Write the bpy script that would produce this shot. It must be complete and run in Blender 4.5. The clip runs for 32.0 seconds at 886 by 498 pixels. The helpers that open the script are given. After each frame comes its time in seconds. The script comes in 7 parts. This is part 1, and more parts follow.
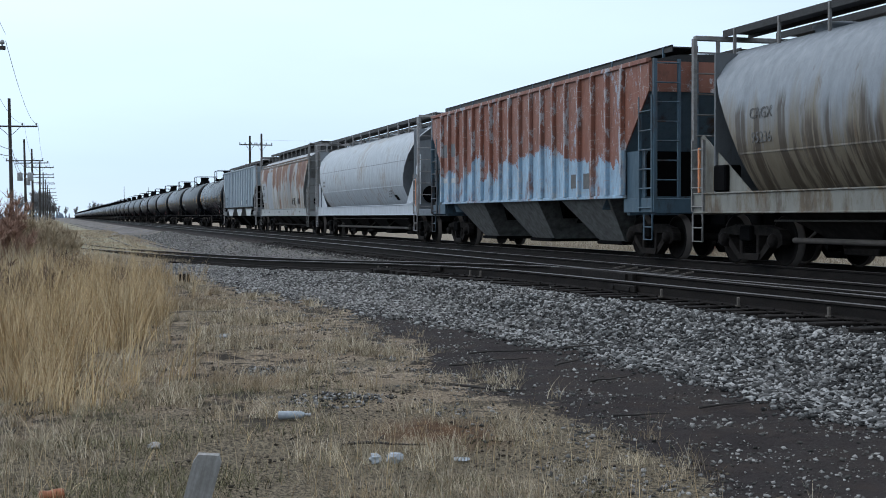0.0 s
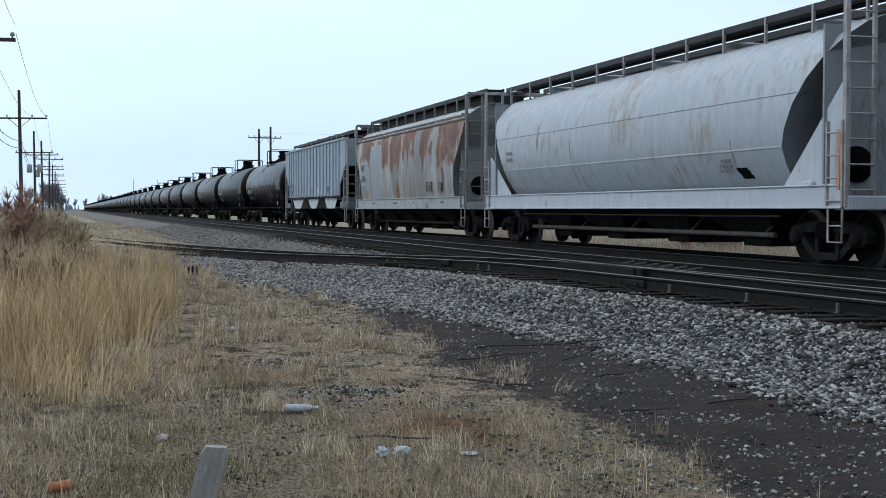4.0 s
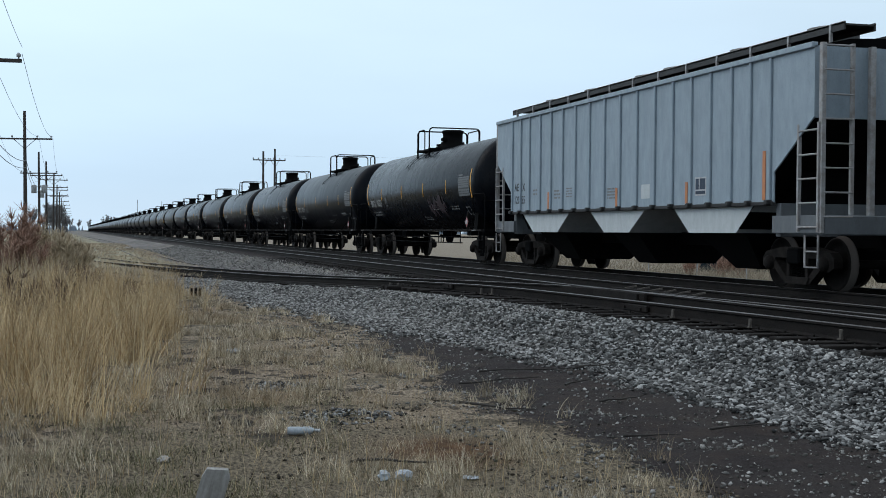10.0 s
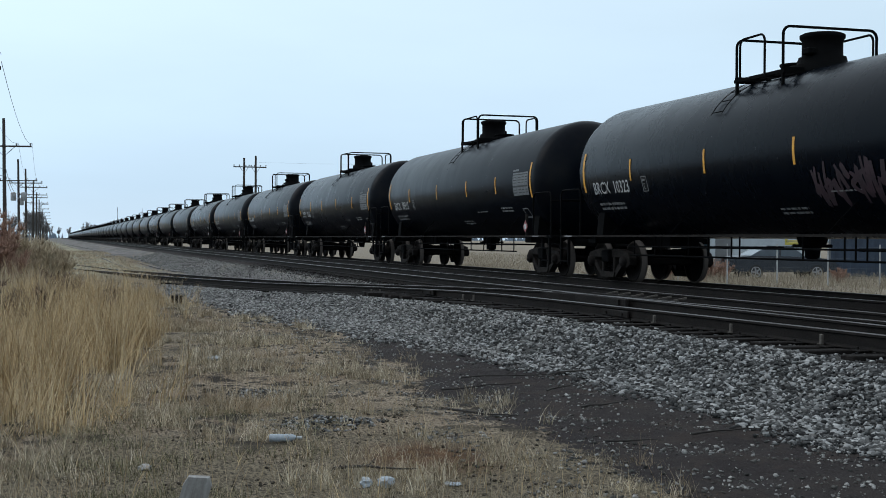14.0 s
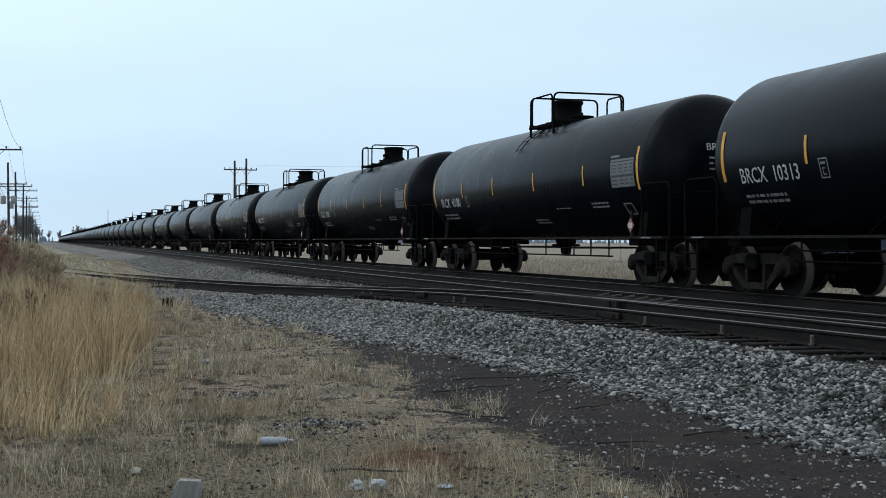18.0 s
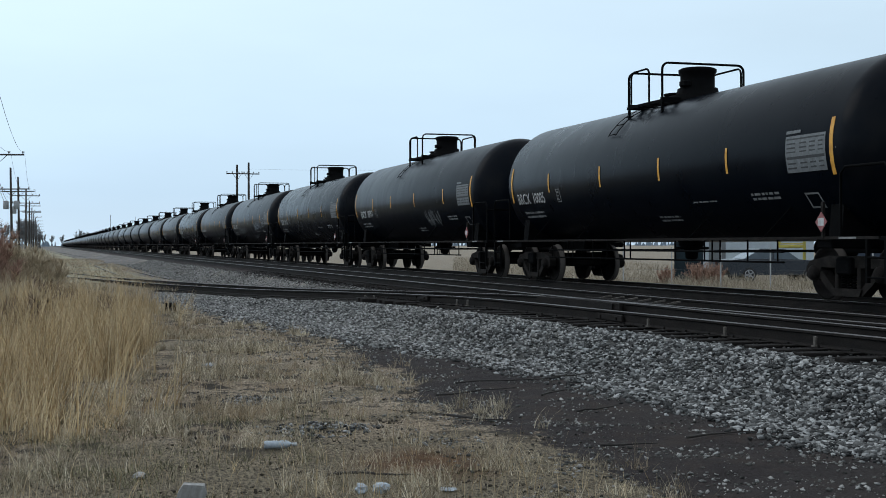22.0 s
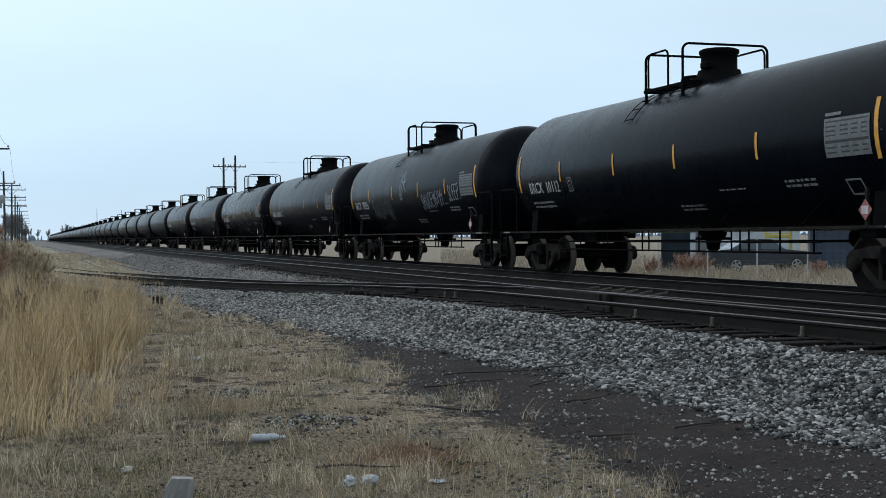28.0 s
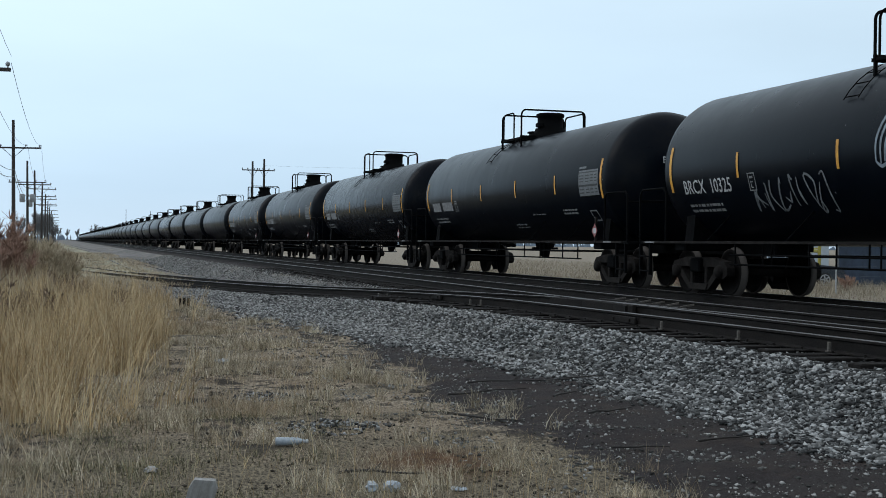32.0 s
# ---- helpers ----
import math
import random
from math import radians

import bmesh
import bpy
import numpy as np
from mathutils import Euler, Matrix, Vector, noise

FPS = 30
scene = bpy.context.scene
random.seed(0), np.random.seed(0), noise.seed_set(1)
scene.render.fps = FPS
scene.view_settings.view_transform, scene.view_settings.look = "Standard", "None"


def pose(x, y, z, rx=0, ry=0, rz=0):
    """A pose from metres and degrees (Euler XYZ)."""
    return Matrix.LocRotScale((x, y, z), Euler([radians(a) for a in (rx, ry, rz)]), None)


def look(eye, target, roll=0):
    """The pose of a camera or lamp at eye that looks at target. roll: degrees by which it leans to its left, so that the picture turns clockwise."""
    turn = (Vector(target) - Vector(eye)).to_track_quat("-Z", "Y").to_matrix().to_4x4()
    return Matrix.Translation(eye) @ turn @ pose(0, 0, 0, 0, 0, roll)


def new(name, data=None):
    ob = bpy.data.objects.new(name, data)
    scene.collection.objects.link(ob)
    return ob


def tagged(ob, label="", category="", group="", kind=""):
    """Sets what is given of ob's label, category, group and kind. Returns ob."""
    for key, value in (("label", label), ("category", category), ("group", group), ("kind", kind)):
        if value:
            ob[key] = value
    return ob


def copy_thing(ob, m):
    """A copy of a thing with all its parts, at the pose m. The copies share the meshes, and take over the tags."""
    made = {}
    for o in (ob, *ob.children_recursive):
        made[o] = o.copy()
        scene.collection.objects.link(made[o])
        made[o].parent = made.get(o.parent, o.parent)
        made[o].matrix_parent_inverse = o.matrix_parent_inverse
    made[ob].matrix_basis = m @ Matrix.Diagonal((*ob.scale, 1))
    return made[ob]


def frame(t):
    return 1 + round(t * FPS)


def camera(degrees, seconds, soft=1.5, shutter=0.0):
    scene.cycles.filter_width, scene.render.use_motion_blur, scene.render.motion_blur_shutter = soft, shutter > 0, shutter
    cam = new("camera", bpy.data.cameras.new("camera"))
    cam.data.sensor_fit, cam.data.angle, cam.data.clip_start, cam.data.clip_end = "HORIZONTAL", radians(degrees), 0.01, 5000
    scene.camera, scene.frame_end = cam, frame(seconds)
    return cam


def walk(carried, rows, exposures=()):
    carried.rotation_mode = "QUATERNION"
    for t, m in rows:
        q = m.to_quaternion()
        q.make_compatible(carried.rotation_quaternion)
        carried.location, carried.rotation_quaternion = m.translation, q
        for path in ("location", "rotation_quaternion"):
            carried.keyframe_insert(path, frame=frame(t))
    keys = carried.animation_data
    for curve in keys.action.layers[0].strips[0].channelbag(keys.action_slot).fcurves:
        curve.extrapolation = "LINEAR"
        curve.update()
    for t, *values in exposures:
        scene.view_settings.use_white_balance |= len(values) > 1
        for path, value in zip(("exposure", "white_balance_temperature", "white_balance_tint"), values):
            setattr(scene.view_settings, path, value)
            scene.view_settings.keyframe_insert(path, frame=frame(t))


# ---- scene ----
cam = camera(37.62, 32.0, soft=0.9)
# one standpoint beside the line, the picture swaying in the hand: seconds, yaw, pitch, lean
SWAY = (
    (0, -16.337, -1.461, 0.189),
    (0.5, -16.487, -1.344, 0.383),
    (1, -16.781, -1.210, 0.070),
    (1.5, -16.900, -1.463, -0.299),
    (2, -16.668, -2.028, -0.197),
    (2.5, -16.716, -1.913, -0.526),
    (3, -17.036, -1.992, -0.492),
    (3.5, -16.746, -1.614, -0.430),
    (4, -15.959, -1.728, -0.108),
    (4.5, -15.860, -1.319, -0.016),
    (6.5, -16.341, -1.036, -0.174),
    (7, -16.453, -1.355, -0.188),
    (7.5, -15.889, -1.374, -0.288),
    (8, -15.826, -0.948, -0.280),
    (8.5, -15.469, -0.543, 0.091),
    (9, -15.910, -0.477, -0.116),
    (9.5, -16.161, -0.633, -0.447),
    (10, -15.807, -0.694, -0.539),
    (10.5, -16.026, -0.515, -0.644),
    (11, -16.317, -0.432, -0.568),
    (11.5, -16.557, -0.292, -0.468),
    (12, -16.521, -0.311, -0.387),
    (12.5, -16.507, -0.344, -0.366),
    (13, -16.382, -0.538, -0.345),
    (13.5, -16.425, -0.462, -0.219),
    (14, -16.625, -0.411, -0.338),
    (14.5, -16.853, -0.408, -0.229),
    (16.5, -16.889, -0.625, -0.259),
    (17, -16.900, -0.372, -0.213),
    (17.5, -17.012, -0.262, -0.128),
    (18, -17.024, -0.312, -0.174),
    (18.5, -17.393, -0.121, -0.127),
    (19, -17.190, -0.371, -0.155),
    (19.5, -17.081, -0.391, -0.442),
    (20, -16.872, -0.532, -0.380),
    (20.5, -16.598, -0.688, -0.354),
    (21, -16.514, -0.316, -0.259),
    (21.5, -16.675, -0.218, -0.225),
    (22, -16.909, -0.176, 0.082),
    (22.5, -16.827, -0.115, -0.027),
    (23, -16.937, -0.043, -0.126),
    (23.5, -16.940, -0.098, -0.041),
    (24, -17.305, -0.149, 0.123),
    (24.5, -17.361, 0.011, 0.283),
    (25, -17.331, 0.020, 0.022),
    (25.5, -17.114, 0.289, 0.178),
    (27.5, -17.359, -0.616, 0.326),
    (28, -17.466, -0.533, 0.410),
    (28.5, -17.088, 0.115, 0.529),
    (29, -16.851, 0.482, 0.142),
    (29.5, -15.758, 0.146, -0.027),
    (30, -15.870, -0.125, -0.314),
    (30.5, -15.921, 0.082, -0.247),
    (31, -16.069, -0.050, -0.163),
    (31.5, -16.180, -0.366, -0.071),
    (32, -16.288, -0.210, -0.773),
)
EYE = (0.0, 0.0, 0.925)
EXPOSURES = [(0, 0.13, 6330, 14), (4, 0.13, 6330, 13), (7, -0.02, 6400, 12), (9, -0.06, 6400, 11), (13, -0.07, 6400, 10), (32, -0.08, 6400, 10)]
walk(cam, [(t, pose(*EYE, 90 + p, r, y)) for t, y, p, r in SWAY], EXPOSURES)

# world: thin bright overcast
world = bpy.data.worlds.new("overcast_sky")
scene.world = world
world.use_nodes = True
wn, wl = world.node_tree.nodes, world.node_tree.links
wn.clear()
w_out = wn.new("ShaderNodeOutputWorld")
w_bg = wn.new("ShaderNodeBackground")
w_sky = wn.new("ShaderNodeTexSky")
w_sky.sky_type, w_sky.sun_disc = "NISHITA", False
w_sky.sun_elevation, w_sky.sun_rotation = radians(38), radians(-60)
w_co = wn.new("ShaderNodeTexCoord")
w_sep = wn.new("ShaderNodeSeparateXYZ")
w_ramp = wn.new("ShaderNodeValToRGB")
els = w_ramp.color_ramp.elements
els[0].position, els[0].color = 0.47, (0.70, 0.85, 0.98, 1)
els[1].position, els[1].color = 1.0, (1.05, 1.12, 1.18, 1)
e = els.new(0.52)
e.color = (0.681, 0.900, 1.103, 1)
e = els.new(0.60)
e.color = (0.846, 1.060, 1.218, 1)
w_add = wn.new("ShaderNodeMath")
w_add.operation = "MULTIPLY_ADD"
w_add.inputs[1].default_value, w_add.inputs[2].default_value = 0.5, 0.5
w_map = wn.new("ShaderNodeMapping")
w_map.inputs["Scale"].default_value = (1.2, 1.2, 5.0)
w_noise = wn.new("ShaderNodeTexNoise")
w_noise.inputs["Scale"].default_value, w_noise.inputs["Detail"].default_value = 1.6, 5
w_cl = wn.new("ShaderNodeMapRange")
w_cl.inputs["From Min"].default_value, w_cl.inputs["From Max"].default_value = 0.35, 0.7
w_cl.inputs["To Min"].default_value, w_cl.inputs["To Max"].default_value = 0.94, 1.06
w_mul = wn.new("ShaderNodeVectorMath")
w_mul.operation = "SCALE"
w_skys = wn.new("ShaderNodeVectorMath")
w_skys.operation = "SCALE"
w_skys.inputs["Scale"].default_value = 0.08
w_mix = wn.new("ShaderNodeMix")
w_mix.data_type = "RGBA"
w_mix.inputs["Factor"].default_value = 0.90
wl.new(w_co.outputs["Generated"], w_sep.inputs[0])
wl.new(w_sep.outputs["Z"], w_add.inputs[0])
wl.new(w_add.outputs[0], w_ramp.inputs[0])
wl.new(w_co.outputs["Generated"], w_map.inputs[0])
wl.new(w_map.outputs[0], w_noise.inputs[0])
wl.new(w_noise.outputs[0], w_cl.inputs[0])
# the veil is brighter round the hidden sun
w_dot = wn.new("ShaderNodeVectorMath")
w_dot.operation = "DOT_PRODUCT"
w_dot.inputs[1].default_value = Vector((-53, 25, 50)).normalized()
w_glow = wn.new("ShaderNodeMapRange")
w_glow.inputs["From Min"].default_value, w_glow.inputs["From Max"].default_value = -1.0, 1.0
w_glow.inputs["To Min"].default_value, w_glow.inputs["To Max"].default_value = 0.60, 1.22
w_both = wn.new("ShaderNodeMath")
w_both.operation = "MULTIPLY"
wl.new(w_co.outputs["Generated"], w_dot.inputs[0])
wl.new(w_dot.outputs["Value"], w_glow.inputs[0])
wl.new(w_cl.outputs[0], w_both.inputs[0])
wl.new(w_glow.outputs[0], w_both.inputs[1])
wl.new(w_ramp.outputs[0], w_mul.inputs[0])
wl.new(w_both.outputs[0], w_mul.inputs["Scale"])
wl.new(w_sky.outputs[0], w_skys.inputs[0])
wl.new(w_skys.outputs[0], w_mix.inputs["A"])
wl.new(w_mul.outputs[0], w_mix.inputs["B"])
wl.new(w_mix.outputs["Result"], w_bg.inputs["Color"])
wl.new(w_bg.outputs[0], w_out.inputs[0])
w_bg.inputs["Strength"].default_value = 1.0

sun_data = bpy.data.lights.new("sun", "SUN")
sun_data.energy, sun_data.angle, sun_data.color = 0.6, radians(35), (1.0, 0.97, 0.93)
sun = new("sun", sun_data)
sun.matrix_world = look((-45, 45, 50), (8, 20, 0))

# ---------------------------------------------------------------- materials
def nodes_of(name):
    m = bpy.data.materials.new(name)
    m.use_nodes = True
    n, l = m.node_tree.nodes, m.node_tree.links
    return m, n, l, n["Principled BSDF"]


def noise_node(n, l, scale, detail=4, rough=0.6, stretch=None, coord="Object"):
    co = n.new("ShaderNodeTexCoord")
    t = n.new("ShaderNodeTexNoise")
    t.inputs["Scale"].default_value, t.inputs["Detail"].default_value = scale, detail
    t.inputs["Roughness"].default_value = rough
    if stretch:
        mp = n.new("ShaderNodeMapping")
        mp.inputs["Scale"].default_value = stretch
        l.new(co.outputs[coord], mp.inputs[0])
        l.new(mp.outputs[0], t.inputs["Vector"])
    else:
        l.new(co.outputs[coord], t.inputs["Vector"])
    return t.outputs["Fac"]


def ramp(n, l, fac, lo, hi, a=0.0, b=1.0):
    r = n.new("ShaderNodeMapRange")
    r.inputs["From Min"].default_value, r.inputs["From Max"].default_value = lo, hi
    r.inputs["To Min"].default_value, r.inputs["To Max"].default_value = a, b
    l.new(fac, r.inputs[0])
    return r.outputs[0]


def mixc(n, l, fac, a, b):
    m = n.new("ShaderNodeMix")
    m.data_type = "RGBA"
    for value, name in ((fac, "Factor"), (a, "A"), (b, "B")):
        sock = m.inputs[name] if name == "Factor" else [s for s in m.inputs if s.name == name and s.type == "RGBA"][0]
        if isinstance(value, (int, float)):
            sock.default_value = value
        elif isinstance(value, tuple):
            sock.default_value = (*value, 1)
        else:
            l.new(value, sock)
    return [s for s in m.outputs if s.type == "RGBA"][0]


def math_node(n, l, op, a, b):
    m = n.new("ShaderNodeMath")
    m.operation = op
    for i, v in enumerate((a, b)):
        if isinstance(v, (int, float)):
            m.inputs[i].default_value = v
        else:
            l.new(v, m.inputs[i])
    return m.outputs[0]


def bump_to(n, l, bsdf, height, strength=0.3, dist=0.01):
    b = n.new("ShaderNodeBump")
    b.inputs["Strength"].default_value, b.inputs["Distance"].default_value = strength, dist
    l.new(height, b.inputs["Height"])
    l.new(b.outputs[0], bsdf.inputs["Normal"])


def object_z(n, l, axis="Z"):
    co = n.new("ShaderNodeTexCoord")
    s = n.new("ShaderNodeSeparateXYZ")
    l.new(co.outputs["Object"], s.inputs[0])
    return s.outputs[axis]


def plain(name, col, dark=None, rough=0.6, metal=0.0, scale=6.0, fine=60.0, bump=0.15, stretch=None, spread=(0.35, 0.7), spec=0.5, ior=1.5):
    """A worn surface: two colours mixed by coarse noise, fine grain in roughness and relief."""
    m, n, l, p = nodes_of(name)
    dark = dark or tuple(c * 0.6 for c in col)
    big = noise_node(n, l, scale, 5, 0.65, stretch)
    small = noise_node(n, l, fine, 3, 0.6)
    c = mixc(n, l, ramp(n, l, big, *spread), dark, col)
    c = mixc(n, l, ramp(n, l, small, 0.3, 0.75, 0.0, 0.35), c, tuple(x * 0.7 for x in dark))
    l.new(c, p.inputs["Base Color"])
    l.new(ramp(n, l, small, 0.3, 0.7, max(0.05, rough - 0.12), min(1, rough + 0.12)), p.inputs["Roughness"])
    p.inputs["Metallic"].default_value = metal
    p.inputs["Specular IOR Level"].default_value = spec
    p.inputs["IOR"].default_value = ior
    bump_to(n, l, p, small, bump, 0.006)
    return m


def island(name, cols, rough=0.9, grain=40.0, patch=None, clump=None):
    """For joined pieces: each piece takes its own colour from a ramp; patch: a second colour that comes in drifts."""
    m, n, l, p = nodes_of(name)
    g = n.new("ShaderNodeNewGeometry")
    r = n.new("ShaderNodeValToRGB")
    el = r.color_ramp.elements
    el[0].position, el[0].color = 0.0, (*cols[0], 1)
    el[1].position, el[1].color = 1.0, (*cols[-1], 1)
    for i, c in enumerate(cols[1:-1], 1):
        e = el.new(i / (len(cols) - 1))
        e.color = (*c, 1)
    l.new(g.outputs["Random Per Island"], r.inputs[0])
    small = noise_node(n, l, grain, 3)
    base = r.outputs[0]
    if patch:
        base = mixc(n, l, ramp(n, l, noise_node(n, l, 0.9, 4, 0.6), 0.5, 0.66, 0.0, 0.75), base, patch)
    if clump:
        cn = noise_node(n, l, clump[0], 3, 0.6, clump[1])
        base = mixc(n, l, ramp(n, l, cn, 0.36, 0.60, clump[2], 0.0), base, tuple(x * 0.42 for x in cols[0]))
    c = mixc(n, l, ramp(n, l, small, 0.35, 0.7, 0.0, 0.4), base, tuple(x * 0.45 for x in cols[0]))
    l.new(c, p.inputs["Base Color"])
    p.inputs["Roughness"].default_value = rough
    p.inputs["Specular IOR Level"].default_value = 0.2
    return m


def rust_paint(name, paint, rust, patch=0.55, streak=(1.0, 1.6, 0.35), rust2=None, rough=0.6, low=None, high=None, stain=None, streaks=None, cells=None):
    """Weathered car paint with rust that runs down the sheets; low: (z, colour) a second coat below that height; high: rust
    gathers towards the roof; stain: (z, colour) grime that has run over the lower sheets; streaks: (z, colour)
    dark runs below that height; cells: width of the panels between ribs, each worn to its own degree."""
    m, n, l, p = nodes_of(name)
    rust2 = rust2 or tuple(c * 0.5 for c in rust)
    big = noise_node(n, l, 1.0, 6, 0.65, streak)
    mid = noise_node(n, l, 5.0, 5, 0.7, (1, 1, 0.35))
    fine = noise_node(n, l, 45.0, 3, 0.6)
    base = paint
    if low:
        zz = math_node(n, l, "ADD", object_z(n, l), ramp(n, l, noise_node(n, l, 1.4, 6, 0.75), 0.2, 0.8, -0.42, 0.42))
        if cells:
            wh = n.new("ShaderNodeTexWhiteNoise")
            wh.noise_dimensions = "1D"
            l.new(math_node(n, l, "FLOOR", math_node(n, l, "ADD", math_node(n, l, "DIVIDE", object_z(n, l, "Y"), cells), 0.497), 0.0), wh.inputs["W"])
            zz = math_node(n, l, "ADD", zz, ramp(n, l, wh.outputs["Value"], 0, 1, -0.30, 0.36))
        base = mixc(n, l, ramp(n, l, zz, low[0] - 0.025, low[0] + 0.025), low[1], paint)
    base = mixc(n, l, ramp(n, l, mid, 0.35, 0.75, 0.0, 0.5), base, tuple(c * 0.62 for c in paint) if not low else tuple(c * 0.5 for c in rust))
    f = math_node(n, l, "ADD", math_node(n, l, "MULTIPLY", big, 0.7), math_node(n, l, "MULTIPLY", mid, 0.3))
    if high:
        f = math_node(n, l, "ADD", f, ramp(n, l, object_z(n, l), high[0], high[1], -0.10, 0.19))
        f = math_node(n, l, "SUBTRACT", f, ramp(n, l, object_z(n, l), high[1] + 0.08, high[1] + 0.10, 0.0, 0.5))
    if stain:
        sn = noise_node(n, l, 1.0, 5, 0.7, (1, 3.0, 0.12))
        zz = math_node(n, l, "ADD", object_z(n, l), ramp(n, l, sn, 0.2, 0.8, -0.9, 0.9))
        base = mixc(n, l, ramp(n, l, zz, stain[0] - 0.5, stain[0] + 0.3, 0.9, 0.0), base, stain[1])
    rc = mixc(n, l, ramp(n, l, noise_node(n, l, 1.0, 5, 0.7, (1, 1.8, 0.5)), 0.42, 0.58), rust2, rust)
    rc = mixc(n, l, ramp(n, l, fine, 0.35, 0.7, 0.0, 0.5), rc, tuple(c * 0.5 for c in rust))
    c = mixc(n, l, ramp(n, l, f, patch - 0.03, patch + 0.06), base, rc)
    if streaks:
        st = noise_node(n, l, 1.0, 4, 0.6, (1, 5.5, 0.13))
        zz = math_node(n, l, "ADD", object_z(n, l), ramp(n, l, noise_node(n, l, 1.0, 2, 0.5, (1, 2.5, 0.0)), 0.3, 0.7, -0.5, 0.5))
        k = math_node(n, l, "MULTIPLY", ramp(n, l, st, 0.47, 0.55), ramp(n, l, zz, streaks[0] - 0.15, streaks[0] + 0.15, 0.9, 0.0))
        c = mixc(n, l, k, c, streaks[1])
    if cells:
        fr = math_node(n, l, "ABSOLUTE", math_node(n, l, "SUBTRACT", math_node(n, l, "FRACT", math_node(n, l, "ADD", math_node(n, l, "DIVIDE", object_z(n, l, "Y"), cells), 0.497), 0.0), 0.5), 0.0)
        near_rib = ramp(n, l, fr, 0.36, 0.47)
        chips = noise_node(n, l, 1.0, 6, 0.75, (4, 9.0, 2.2))
        worn = math_node(n, l, "ADD", chips, math_node(n, l, "MULTIPLY", near_rib, 0.09))
        own = mixc(n, l, ramp(n, l, wh.outputs["Color"], 0.25, 0.75), (0.20, 0.115, 0.095), (0.15, 0.052, 0.030))
        c = mixc(n, l, math_node(n, l, "MULTIPLY", ramp(n, l, zz, low[0] - 0.02, low[0] + 0.03), 0.42), c, own)
        c = mixc(n, l, ramp(n, l, worn, 0.585, 0.635, 0.0, 0.8), c, (0.36, 0.38, 0.40))
        bare_blue = noise_node(n, l, 1.0, 6, 0.8, (1, 2.6, 1.3))
        c = mixc(n, l, ramp(n, l, math_node(n, l, "ADD", bare_blue, ramp(n, l, wh.outputs["Value"], 0.0, 1.0, -0.05, 0.05)), 0.60, 0.64, 0.0, 0.75), c, (0.27, 0.36, 0.44))
        lines = noise_node(n, l, 1.0, 4, 0.75, (1, 2.4, 13.0))
        c = mixc(n, l, ramp(n, l, lines, 0.61, 0.66, 0.0, 0.6), c, (0.34, 0.29, 0.26))
        dark = noise_node(n, l, 1.0, 4, 0.7, (2, 6.0, 1.5))
        c = mixc(n, l, ramp(n, l, dark, 0.58, 0.68, 0.0, 0.6), c, (0.07, 0.035, 0.025))
    c = mixc(n, l, ramp(n, l, fine, 0.5, 0.8, 0.0, 0.25), c, (0.05, 0.045, 0.04))
    l.new(c, p.inputs["Base Color"])
    l.new(ramp(n, l, mid, 0.3, 0.7, rough - 0.1, rough + 0.2), p.inputs["Roughness"])
    bump_to(n, l, p, fine, 0.12, 0.006)
    return m


